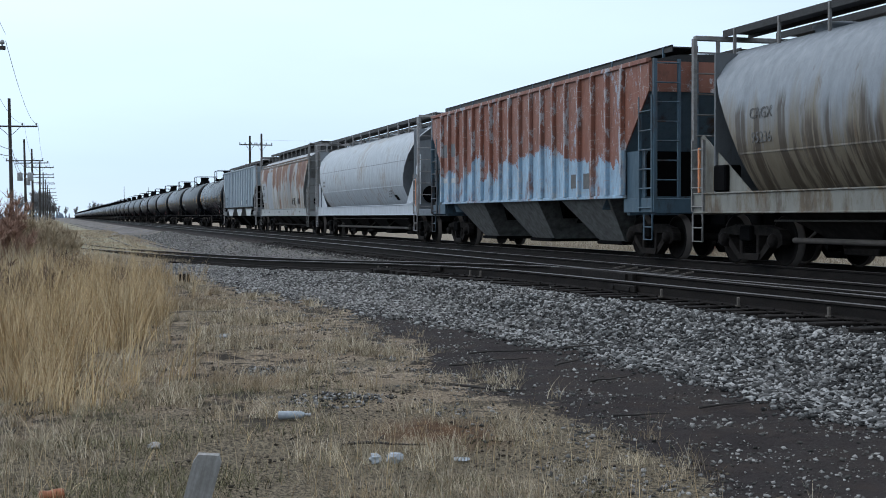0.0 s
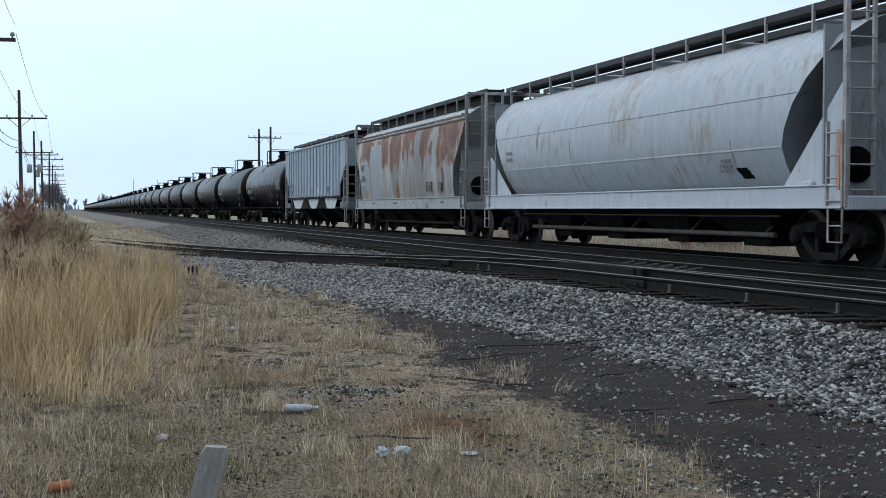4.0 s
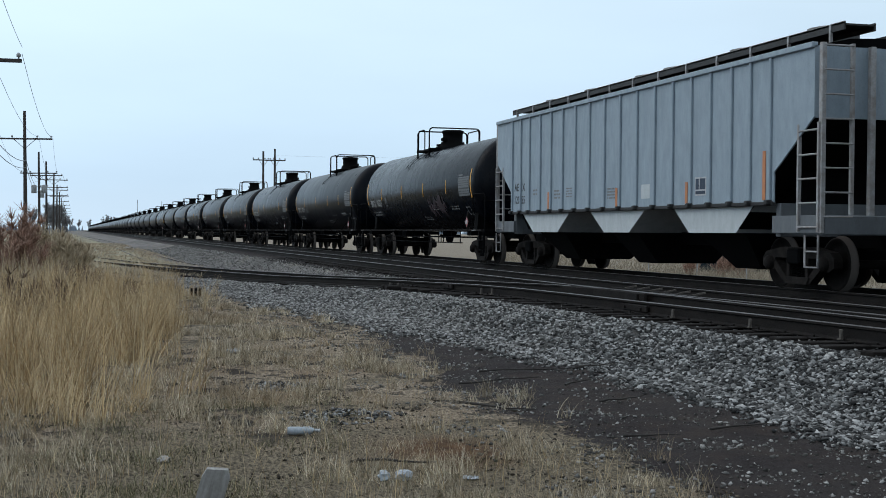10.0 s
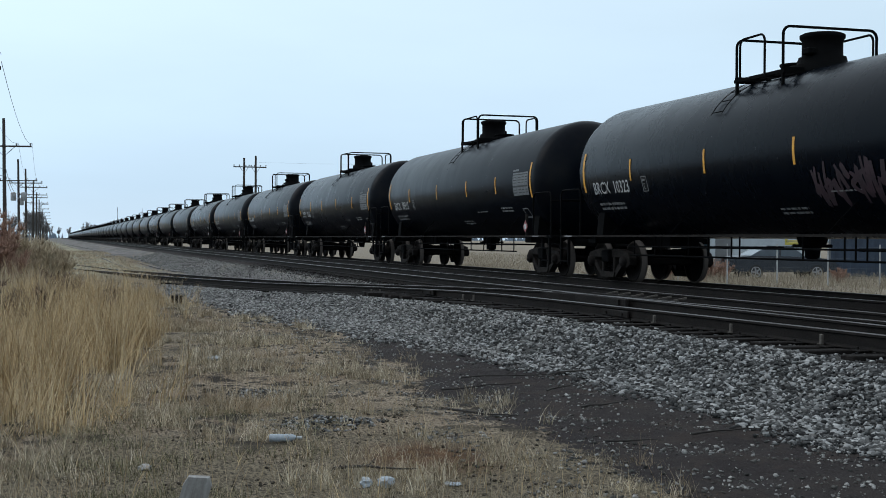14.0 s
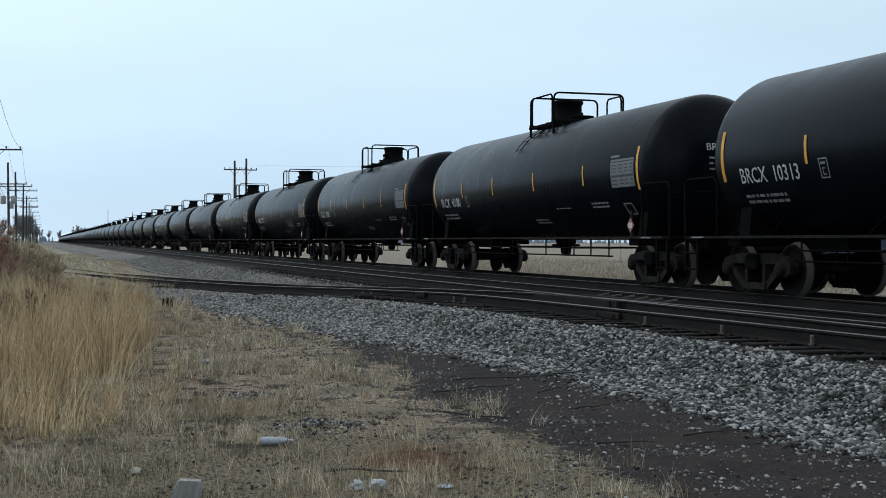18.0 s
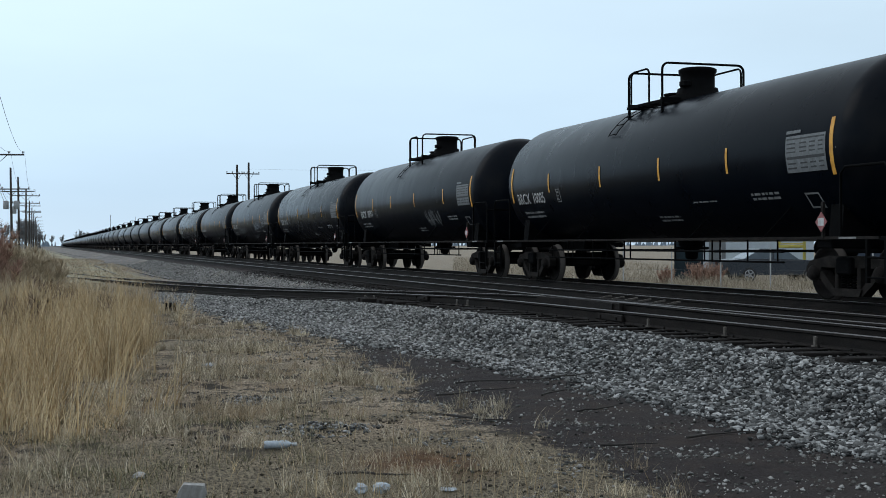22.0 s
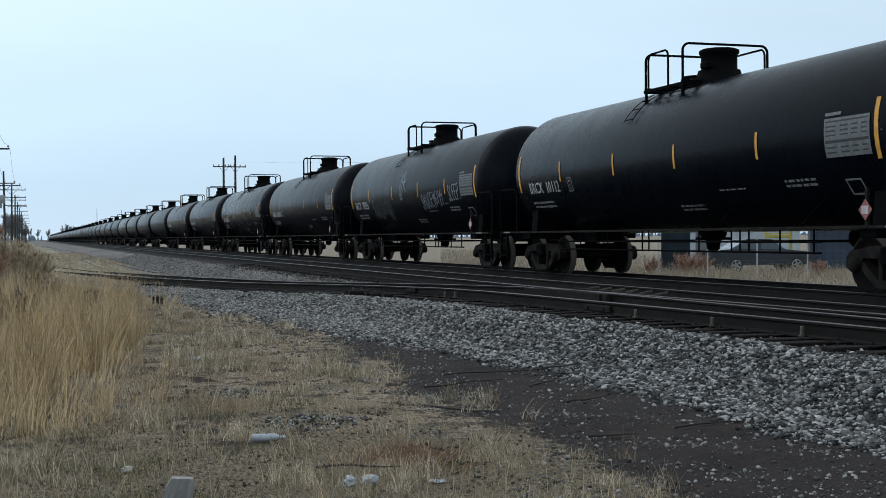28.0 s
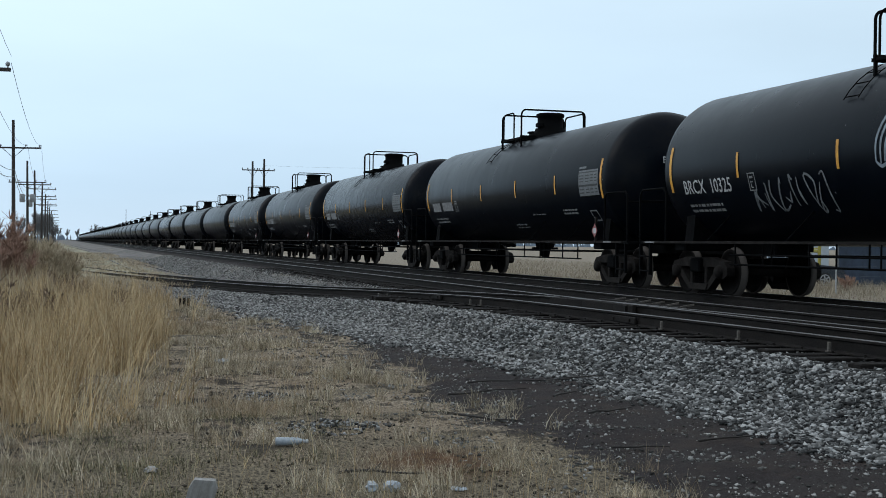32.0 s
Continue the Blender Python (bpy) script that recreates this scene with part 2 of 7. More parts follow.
def banded_rust():
    """Chalky white paint that has rusted in upright bands and blotches, heaviest under the roof."""
    m, n, l, p = nodes_of("hopper_streaked_rust")
    z = object_z(n, l)
    bands = noise_node(n, l, 1.0, 3, 0.55, (0.0, 1.05, 0.10))
    blot = noise_node(n, l, 1.0, 6, 0.7, (1.0, 1.5, 0.75))
    fine = noise_node(n, l, 40.0, 3, 0.6)
    hair = noise_node(n, l, 1.0, 4, 0.7, (1.0, 11.0, 0.30))
    base = mixc(n, l, ramp(n, l, noise_node(n, l, 1.0, 3, 0.5, (0.0, 1.3, 0.22)), 0.42, 0.56), (0.300, 0.310, 0.305), (0.165, 0.175, 0.180))
    amount = math_node(n, l, "ADD", math_node(n, l, "MULTIPLY", bands, 0.40), math_node(n, l, "MULTIPLY", blot, 0.60))
    amount = math_node(n, l, "ADD", amount, ramp(n, l, z, 1.5, 3.55, -0.06, 0.03))
    amount = math_node(n, l, "ADD", amount, ramp(n, l, hair, 0.3, 0.7, -0.025, 0.025))
    along = math_node(n, l, "ADD", object_z(n, l, "Y"), ramp(n, l, noise_node(n, l, 1.0, 4, 0.6, (1.0, 0.8, 0.8)), 0.3, 0.7, -0.3, 0.3))
    down = math_node(n, l, "ADD", z, ramp(n, l, noise_node(n, l, 1.0, 4, 0.7, (1.0, 4.0, 0.6)), 0.3, 0.7, -0.3, 0.3))
    for y0, y1, z0, z1, more in ((4.9, 6.8, 2.85, 9, 0.10), (1.9, 3.0, 2.6, 9, 0.13), (0.1, 1.5, 2.45, 9, 0.13), (-2.0, -0.6, 2.75, 9, 0.07), (-4.2, -2.8, 2.75, 9, 0.07), (-7.4, -4.9, 2.3, 9, 0.09), (0.1, 0.9, 0, 1.9, 0.12), (-0.7, 0.2, 0, 2.7, -0.10), (-2.8, -2.1, 0, 9, -0.12), (1.4, 2.0, 0, 2.5, -0.08), (5.0, 6.8, 0, 2.8, -0.10)):
        k = ramp(n, l, math_node(n, l, "ABSOLUTE", math_node(n, l, "SUBTRACT", along, (y0 + y1) / 2), 0.0), (y1 - y0) / 2 - 0.12, (y1 - y0) / 2 + 0.12, more, 0.0)
        k = math_node(n, l, "MULTIPLY", k, ramp(n, l, down, z0 - 0.12, z0 + 0.12))
        amount = math_node(n, l, "ADD", amount, math_node(n, l, "MULTIPLY", k, ramp(n, l, down, z1 - 0.12, z1 + 0.12, 1.0, 0.0)))
    amount = math_node(n, l, "SUBTRACT", amount, ramp(n, l, z, 3.70, 3.72, 0.0, 0.5))
    low = math_node(n, l, "MULTIPLY", ramp(n, l, math_node(n, l, "ADD", z, ramp(n, l, bands, 0.3, 0.7, 0.5, -0.5)), 1.5, 2.3, 0.8, 0.0), ramp(n, l, hair, 0.40, 0.62))
    c = mixc(n, l, low, base, (0.185, 0.140, 0.088))
    c = mixc(n, l, ramp(n, l, amount, 0.47, 0.545, 0.0, 0.8), c, (0.225, 0.160, 0.112))
    rust = mixc(n, l, ramp(n, l, noise_node(n, l, 1.0, 5, 0.7, (1.0, 1.9, 0.8)), 0.45, 0.60), (0.100, 0.034, 0.021), (0.180, 0.080, 0.034))
    rust = mixc(n, l, ramp(n, l, hair, 0.45, 0.70, 0.0, 0.5), rust, (0.065, 0.027, 0.019))
    c = mixc(n, l, ramp(n, l, amount, 0.530, 0.575, 0.0, 0.95), c, rust)
    spots = noise_node(n, l, 1.0, 5, 0.75, (3.0, 5.0, 1.6))
    c = mixc(n, l, ramp(n, l, spots, 0.63, 0.68, 0.0, 0.75), c, (0.165, 0.082, 0.038))
    c = mixc(n, l, ramp(n, l, z, 3.88, 3.92), c, mixc(n, l, ramp(n, l, blot, 0.4, 0.6), (0.33, 0.36, 0.385), (0.25, 0.27, 0.285)))
    c = mixc(n, l, ramp(n, l, fine, 0.5, 0.8, 0.0, 0.25), c, (0.05, 0.045, 0.04))
    l.new(c, p.inputs["Base Color"])
    l.new(ramp(n, l, blot, 0.3, 0.7, 0.5, 0.8), p.inputs["Roughness"])
    bump_to(n, l, p, fine, 0.12, 0.006)
    return m


def gloss_black():
    """Tank paint: black with a soft sheen, dust in drifts and runs, a few pale specks; each tank a little duller or cleaner."""
    m, n, l, p = nodes_of("tank_black_paint")
    info = n.new("ShaderNodeObjectInfo")
    dust = noise_node(n, l, 0.5, 5, 0.65, (1, 0.6, 1))
    runs = noise_node(n, l, 1.0, 5, 0.7, (1, 1.5, 0.7))
    c = mixc(n, l, ramp(n, l, dust, 0.4, 0.7), (0.0008, 0.0021, 0.0046), (0.0018, 0.0032, 0.0058))
    film = math_node(n, l, "MULTIPLY", ramp(n, l, runs, 0.45, 0.72), ramp(n, l, info.outputs["Random"], 0.0, 1.0, 0.1, 0.7))
    c = mixc(n, l, film, c, (0.0040, 0.0058, 0.0086))
    ends = ramp(n, l, math_node(n, l, "ABSOLUTE", object_z(n, l, "Y"), 0.0), 6.6, 7.6)
    c = mixc(n, l, math_node(n, l, "MULTIPLY", ends, ramp(n, l, dust, 0.45, 0.65, 0.0, 0.6)), c, (0.011, 0.0098, 0.009))
    speck = noise_node(n, l, 9.0, 2, 0.5)
    c = mixc(n, l, ramp(n, l, speck, 0.775, 0.80, 0.0, 0.8), c, (0.20, 0.20, 0.20))
    l.new(c, p.inputs["Base Color"])
    l.new(math_node(n, l, "ADD", ramp(n, l, runs, 0.3, 0.75, 0.22, 0.32), ramp(n, l, info.outputs["Random"], 0.0, 1.0, 0.0, 0.05)), p.inputs["Roughness"])
    p.inputs["IOR"].default_value = 1.14
    bump_to(n, l, p, noise_node(n, l, 2.0, 3, 0.5), 0.05, 0.02)
    return m


M_BLACK = gloss_black()
# Near-black of underframes and fittings, with the shade beneath cars in it.
M_UNDER = plain("underframe_black_and_shade", (0.0038, 0.0040, 0.0045), (0.0020, 0.0021, 0.0023), rough=0.9, scale=4, spec=0.05)
M_TRUCK = plain("truck_steel", (0.026, 0.0225, 0.0205), (0.008, 0.0070, 0.0065), rough=0.85, scale=5, spec=0.08)


def wheel_material():
    m = plain("wheel_steel", (0.0115, 0.0098, 0.0092), (0.0048, 0.0044, 0.0042), rough=0.85, metal=0.0, scale=6, spec=0.05)
    n, l = m.node_tree.nodes, m.node_tree.links
    p = n["Principled BSDF"]
    co = n.new("ShaderNodeTexCoord")
    flat = n.new("ShaderNodeVectorMath")
    flat.operation = "MULTIPLY"
    flat.inputs[1].default_value = (0, 1, 1)
    ln = n.new("ShaderNodeVectorMath")
    ln.operation = "LENGTH"
    l.new(co.outputs["Object"], flat.inputs[0])
    l.new(flat.outputs[0], ln.inputs[0])
    worn = ramp(n, l, ln.outputs["Value"], 0.442, 0.452)
    c = mixc(n, l, worn, p.inputs["Base Color"].links[0].from_socket, (0.075, 0.066, 0.060))
    l.new(c, p.inputs["Base Color"])
    return m


M_WHEEL = wheel_material()
M_YELLOW = plain("reflector_yellow", (0.72, 0.36, 0.03), (0.45, 0.20, 0.02), rough=0.55, scale=8)
M_LETTER = plain("stencil_white", (0.55, 0.56, 0.56), (0.3, 0.3, 0.3), rough=0.7, scale=12)
M_LETTERG = plain("stencil_grey", (0.24, 0.24, 0.24), (0.12, 0.12, 0.12), rough=0.7, scale=12)
M_PANEL = plain("data_panel_grey", (0.16, 0.17, 0.175), (0.09, 0.096, 0.10), rough=0.7, scale=10)
M_DARKLET = plain("stencil_dark", (0.03, 0.035, 0.04), (0.02, 0.02, 0.02), rough=0.7, scale=12)
M_PLACARD = plain("placard_red", (0.30, 0.10, 0.10), (0.2, 0.06, 0.06), rough=0.6)
M_GREY = rust_paint("hopper_grey_paint", (0.335, 0.372, 0.405), (0.27, 0.25, 0.215), 0.56, (0.6, 0.35, 0.45), rust2=(0.30, 0.30, 0.29), rough=0.5)
M_GREYSILL = rust_paint("hopper_white_sill", (0.40, 0.44, 0.48), (0.24, 0.22, 0.20), 0.64, (1, 0.5, 2))
# Grey of painted-out patches and hopper ends, the ends' shade put into it.
M_GREYDK = rust_paint("hopper_shaded_end_and_patch", (0.105, 0.115, 0.125), (0.075, 0.07, 0.065), 0.60)
M_GREYPOST = plain("ladder_grey", (0.21, 0.22, 0.225), (0.12, 0.11, 0.10), rough=0.7, scale=7)
M_TRIM = plain("rust_stained_trim", (0.20, 0.155, 0.125), (0.12, 0.085, 0.065), rough=0.7, scale=4)
M_RUNRUST = plain("rust_run", (0.22, 0.165, 0.12), (0.28, 0.25, 0.23), rough=0.7, scale=5)
M_FADELET = plain("faded_stencil", (0.06, 0.06, 0.06), (0.10, 0.10, 0.098), rough=0.7, scale=12)
M_BEIGE = rust_paint("hopper_beige_rust", (0.18, 0.205, 0.23), (0.115, 0.068, 0.03), 0.63, (1.0, 2.6, 0.14), rust2=(0.07, 0.05, 0.032), stain=(2.75, (0.125, 0.100, 0.062)), streaks=(2.7, (0.036, 0.025, 0.015)), rough=0.5)
M_BEIGESILL = rust_paint("hopper_stained_sill", (0.165, 0.165, 0.145), (0.12, 0.09, 0.055), 0.52, (1, 1.2, 0.5))
M_AEX = banded_rust()
M_REPAINT = rust_paint("hopper_repaint_grey", (0.255, 0.28, 0.305), (0.22, 0.18, 0.15), 0.66, (1, 0.8, 0.3))
M_AEXSILL = rust_paint("hopper_cream_sill", (0.285, 0.305, 0.305), (0.20, 0.165, 0.12), 0.60, (1, 0.5, 1))
M_ORANGE = rust_paint("hopper_red_over_blue", (0.235, 0.080, 0.047), (0.15, 0.06, 0.04), 0.58, (1, 1.6, 0.8), rust2=(0.28, 0.15, 0.11), low=(2.28, (0.27, 0.42, 0.55)), cells=0.812)
M_BLUE = rust_paint("hopper_blue_paint", (0.042, 0.082, 0.115), (0.045, 0.028, 0.022), 0.55)
M_BLUELT = rust_paint("hopper_faded_blue", (0.10, 0.155, 0.20), (0.09, 0.055, 0.04), 0.55)
M_RIB = rust_paint("hopper_pale_blue_grey", (0.25, 0.308, 0.355), (0.20, 0.17, 0.15), 0.70, (1, 0.6, 0.6))
M_ORSTRIPE = plain("faded_orange_tape", (0.55, 0.20, 0.06), (0.4, 0.15, 0.07), rough=0.6, scale=9)
M_CHUTE = plain("chute_grey", (0.16, 0.17, 0.165), (0.06, 0.058, 0.055), rough=0.8)
M_CHUTEW = rust_paint("chute_white", (0.46, 0.49, 0.50), (0.2, 0.16, 0.13), 0.62)
M_RUNB = plain("running_board_steel", (0.020, 0.020, 0.021), (0.009, 0.009, 0.009), rough=0.7)
M_POST = plain("galvanised_post", (0.36, 0.37, 0.38), (0.22, 0.2, 0.19), rough=0.6, metal=0.2)
M_RAILSIDE = plain("rail_rust_side", (0.017, 0.014, 0.0125), (0.008, 0.007, 0.0065), rough=0.85, scale=7, stretch=(1, 0.3, 1), spec=0.12)
M_RAILHEAD = plain("rail_head_worn", (0.115, 0.109, 0.107), (0.045, 0.040, 0.037), rough=0.5, metal=0.5, scale=3, stretch=(1, 0.3, 1))
M_TIE = plain("tie_creosote", (0.021, 0.018, 0.016), (0.008, 0.007, 0.0065), rough=0.95, scale=9, stretch=(0.3, 2, 2), bump=0.5, spec=0.1)
M_CLIP = plain("rail_anchor_pale", (0.12, 0.105, 0.088), (0.05, 0.043, 0.036), rough=0.8, scale=20)
# Air haze over the far woods is painted in as blue-grey colour.
M_HAZE = plain("far_woods_haze_tint", (0.22, 0.27, 0.33), (0.17, 0.21, 0.26), rough=1.0, scale=0.02, fine=0.1, bump=0.0, spec=0.0)
M_WOODPOLE = plain("pole_wood", (0.055, 0.045, 0.040), (0.03, 0.025, 0.022), rough=0.9, scale=4, stretch=(3, 3, 0.2))
M_WIRE = plain("line_wire", (0.12, 0.13, 0.14), (0.08, 0.08, 0.08), rough=0.6)
M_CAN = plain("transformer_grey", (0.30, 0.33, 0.35), (0.2, 0.2, 0.2), rough=0.5)
M_STAKE = plain("weathered_board", (0.36, 0.36, 0.35), (0.2, 0.19, 0.18), rough=0.9, scale=9, stretch=(4, 4, 0.4))
M_PLASTIC = plain("clear_plastic_litter", (0.40, 0.45, 0.49), (0.24, 0.27, 0.30), rough=0.25, scale=14)
M_TIN = plain("rusted_tin", (0.42, 0.15, 0.06), (0.22, 0.08, 0.04), rough=0.7)
M_STONE = island("ballast_stone", ((0.012, 0.012, 0.0125), (0.058, 0.058, 0.057), (0.16, 0.16, 0.157), (0.44, 0.44, 0.432)))
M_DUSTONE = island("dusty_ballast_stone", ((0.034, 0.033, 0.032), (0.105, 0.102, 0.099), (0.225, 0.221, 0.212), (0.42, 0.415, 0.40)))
M_PIPE = plain("pipe_brown_grey", (0.085, 0.074, 0.064), (0.04, 0.034, 0.03), rough=0.8, scale=4)
# End-face shade is put into these two greys, darker than the side paint.
M_ENDGREY = rust_paint("hopper_shaded_end_blue_grey", (0.20, 0.22, 0.24), (0.12, 0.10, 0.085), 0.60)
M_ENDMID = rust_paint("hopper_shaded_end", (0.19, 0.20, 0.20), (0.11, 0.075, 0.05), 0.58)
M_OILSTONE = island("oily_ballast_stone", ((0.008, 0.0078, 0.0076), (0.020, 0.019, 0.018), (0.052, 0.050, 0.048)))
M_CLOD = island("dark_soil_clod", ((0.022, 0.019, 0.015), (0.055, 0.045, 0.034), (0.12, 0.10, 0.075)))
M_FIELD = island("pale_field_grass", ((0.20, 0.165, 0.12), (0.32, 0.27, 0.20), (0.43, 0.37, 0.28)), grain=3)
M_PEBBLE = island("pale_pebble", ((0.03, 0.029, 0.027), (0.10, 0.097, 0.09), (0.24, 0.236, 0.225), (0.42, 0.41, 0.39)))
M_DRY = island("dry_grass", ((0.045, 0.037, 0.024), (0.22, 0.185, 0.118), (0.50, 0.43, 0.30), (0.92, 0.84, 0.66)), grain=3, patch=(0.36, 0.25, 0.15), clump=(5.0, (1, 1, 1), 0.5))
M_THATCH = island("pale_fallen_thatch", ((0.16, 0.125, 0.08), (0.45, 0.372, 0.26), (0.70, 0.60, 0.435), (0.92, 0.82, 0.65)), grain=3, patch=(0.40, 0.285, 0.18), clump=(3.2, (1, 1, 1), 0.6))
M_TALL = island("tall_dry_grass", ((0.27, 0.18, 0.093), (0.56, 0.395, 0.205), (0.83, 0.65, 0.395), (0.67, 0.54, 0.355)), grain=3, clump=(2.2, (1, 1, 0.25), 0.55))
M_ROUGH = island("rough_tan_grass", ((0.27, 0.215, 0.145), (0.46, 0.38, 0.265), (0.56, 0.48, 0.35)), grain=2, patch=(0.28, 0.195, 0.14))
M_GREENISH = island("green_grey_tuft", ((0.034, 0.034, 0.018), (0.135, 0.126, 0.068), (0.40, 0.36, 0.235)), grain=3)
M_TWIG = island("bare_twig", ((0.09, 0.06, 0.045), (0.16, 0.11, 0.085), (0.24, 0.18, 0.14)), grain=4)
M_REDTWIG = island("red_brown_twig", ((0.20, 0.118, 0.090), (0.35, 0.215, 0.160), (0.46, 0.315, 0.24)), grain=4)
# Bare-branch grey, made paler and bluer for the air haze on far trees.
M_FARTWIG = island("far_branches_haze_grey", ((0.14, 0.14, 0.15), (0.20, 0.205, 0.215), (0.28, 0.285, 0.295)), grain=1)
M_STICK = plain("dark_stick", (0.035, 0.03, 0.026), (0.02, 0.017, 0.015), rough=0.9)
M_CARBLUE = plain("car_dark_paint", (0.020, 0.026, 0.036), (0.015, 0.019, 0.026), rough=0.3, scale=2, bump=0.0)
M_GLASS = plain("car_glass", (0.10, 0.13, 0.16), (0.08, 0.1, 0.12), rough=0.08, scale=2, bump=0.0)
M_TYRE = plain("tyre_rubber", (0.02, 0.02, 0.02), rough=0.9)
M_RIM = plain("alloy_rim", (0.42, 0.43, 0.44), (0.26, 0.26, 0.27), rough=0.35, metal=0.6)
M_YEL = plain("yellow_safety_paint", (0.55, 0.46, 0.08), (0.36, 0.3, 0.06), rough=0.5)
M_BLUEBIN = plain("blue_container_paint", (0.03, 0.05, 0.085), (0.018, 0.03, 0.05), rough=0.7, scale=2)
M_WHITEWALL = plain("white_metal_wall", (0.42, 0.47, 0.51), (0.32, 0.36, 0.39), rough=0.6, scale=1.0)
M_TEAL = plain("dark_teal_panel", (0.012, 0.026, 0.034), (0.008, 0.014, 0.02), rough=0.7, scale=2, spec=0.2)
M_GREYWALL = plain("grey_metal_wall", (0.13, 0.14, 0.15), (0.09, 0.095, 0.10), rough=0.6, scale=1.0)
M_REDTANK = plain("red_brown_steel", (0.12, 0.045, 0.035), (0.07, 0.03, 0.025), rough=0.8)
M_FENCE = plain("fence_post_steel", (0.40, 0.42, 0.43), (0.28, 0.28, 0.28), rough=0.6)
M_GRAFF = plain("faded_graffiti", (0.10, 0.11, 0.115), (0.04, 0.04, 0.045), rough=0.7, scale=5)
M_GRAFFR = plain("maroon_graffiti", (0.040, 0.016, 0.024), (0.018, 0.009, 0.013), rough=0.7, scale=5)
M_GRAFFG = plain("grey_graffiti", (0.17, 0.18, 0.19), (0.07, 0.075, 0.08), rough=0.7, scale=5)
M_GRAFFB = plain("pale_blue_graffiti", (0.26, 0.31, 0.36), (0.11, 0.13, 0.15), rough=0.7, scale=4)


def ground_material():
    m, n, l, p = nodes_of("ground_soil")
    at = n.new("ShaderNodeAttribute")
    at.attribute_name = "zone"
    sp = n.new("ShaderNodeSeparateColor")
    l.new(at.outputs["Color"], sp.inputs[0])
    big = noise_node(n, l, 0.7, 6, 0.65)
    mid = noise_node(n, l, 6.0, 5, 0.7)
    fine = noise_node(n, l, 70.0, 4, 0.7)
    straw = noise_node(n, l, 42.0, 5, 0.8, (1.0, 0.45, 1.0))
    tone = n.new("ShaderNodeAttribute")
    tone.attribute_name = "tone"
    ts = n.new("ShaderNodeSeparateColor")
    l.new(tone.outputs["Color"], ts.inputs[0])
    soil = mixc(n, l, ramp(n, l, mid, 0.3, 0.7), (0.0125, 0.0100, 0.0098), (0.034, 0.0265, 0.0262))
    soil = mixc(n, l, ramp(n, l, big, 0.42, 0.60, 0.0, 0.6), soil, (0.036, 0.030, 0.028))
    soil = mixc(n, l, ramp(n, l, fine, 0.53, 0.70), soil, (0.075, 0.069, 0.066))
    soil = mixc(n, l, ramp(n, l, noise_node(n, l, 22.0, 4, 0.75), 0.56, 0.66, 0.0, 0.8), soil, (0.007, 0.0065, 0.0062))
    soil = mixc(n, l, ramp(n, l, noise_node(n, l, 1.7, 4, 0.7), 0.50, 0.62, 0.0, 0.6), soil, (0.046, 0.034, 0.028))
    grass = mixc(n, l, ramp(n, l, straw, 0.40, 0.60), (0.050, 0.040, 0.030), (0.42, 0.345, 0.255))
    grass = mixc(n, l, ramp(n, l, big, 0.38, 0.62, 0.0, 0.55), grass, (0.13, 0.085, 0.05))
    holes = noise_node(n, l, 2.4, 5, 0.7, (1.0, 0.8, 1.0))
    grass = mixc(n, l, ramp(n, l, holes, 0.50, 0.57, 0.0, 0.92), grass, (0.024, 0.020, 0.016))
    dim = mixc(n, l, ramp(n, l, straw, 0.38, 0.62), (0.022, 0.018, 0.013), (0.25, 0.205, 0.14))
    grass = mixc(n, l, ts.outputs["Red"], grass, dim)
    grass = mixc(n, l, ts.outputs["Green"], grass, mixc(n, l, ramp(n, l, mid, 0.3, 0.7), (0.040, 0.020, 0.011), (0.15, 0.078, 0.038)))
    stone = mixc(n, l, ramp(n, l, fine, 0.35, 0.7), (0.022, 0.021, 0.020), (0.10, 0.098, 0.093))
    pale = mixc(n, l, ramp(n, l, mid, 0.3, 0.7), (0.115, 0.109, 0.107), (0.205, 0.193, 0.183))
    verge = mixc(n, l, ramp(n, l, mid, 0.35, 0.65), (0.17, 0.16, 0.105), (0.34, 0.31, 0.22))
    drift = noise_node(n, l, 0.35, 5, 0.65, (1.6, 0.3, 1.0))
    pale = mixc(n, l, ramp(n, l, drift, 0.45, 0.60, 0.0, 0.7), pale, (0.085, 0.077, 0.071))
    pale = mixc(n, l, ramp(n, l, noise_node(n, l, 0.8, 4, 0.6, (1.0, 0.25, 1.0)), 0.52, 0.64, 0.0, 0.7), pale, (0.25, 0.22, 0.175))
    verge = mixc(n, l, ramp(n, l, drift, 0.52, 0.60, 0.0, 0.7), verge, (0.085, 0.072, 0.052))
    pale = mixc(n, l, ts.outputs["Blue"], pale, verge)
    pale = mixc(n, l, ramp(n, l, fine, 0.5, 0.7, 0.0, 0.6), pale, (0.06, 0.056, 0.05))
    ragged = math_node(n, l, "ADD", math_node(n, l, "MULTIPLY", math_node(n, l, "SUBTRACT", mid, 0.5), 1.3), math_node(n, l, "MULTIPLY", math_node(n, l, "SUBTRACT", straw, 0.5), 1.1))
    c = mixc(n, l, ramp(n, l, math_node(n, l, "ADD", sp.outputs["Red"], ragged), 0.40, 0.60), soil, grass)
    c = mixc(n, l, ramp(n, l, math_node(n, l, "ADD", sp.outputs["Green"], ragged), 0.40, 0.60), c, stone)
    c = mixc(n, l, ramp(n, l, math_node(n, l, "ADD", sp.outputs["Blue"], ragged), 0.35, 0.65), c, pale)
    c = mixc(n, l, at.outputs["Alpha"], c, mixc(n, l, ramp(n, l, mid, 0.3, 0.7), (0.17, 0.143, 0.110), (0.26, 0.222, 0.171)))
    l.new(c, p.inputs["Base Color"])
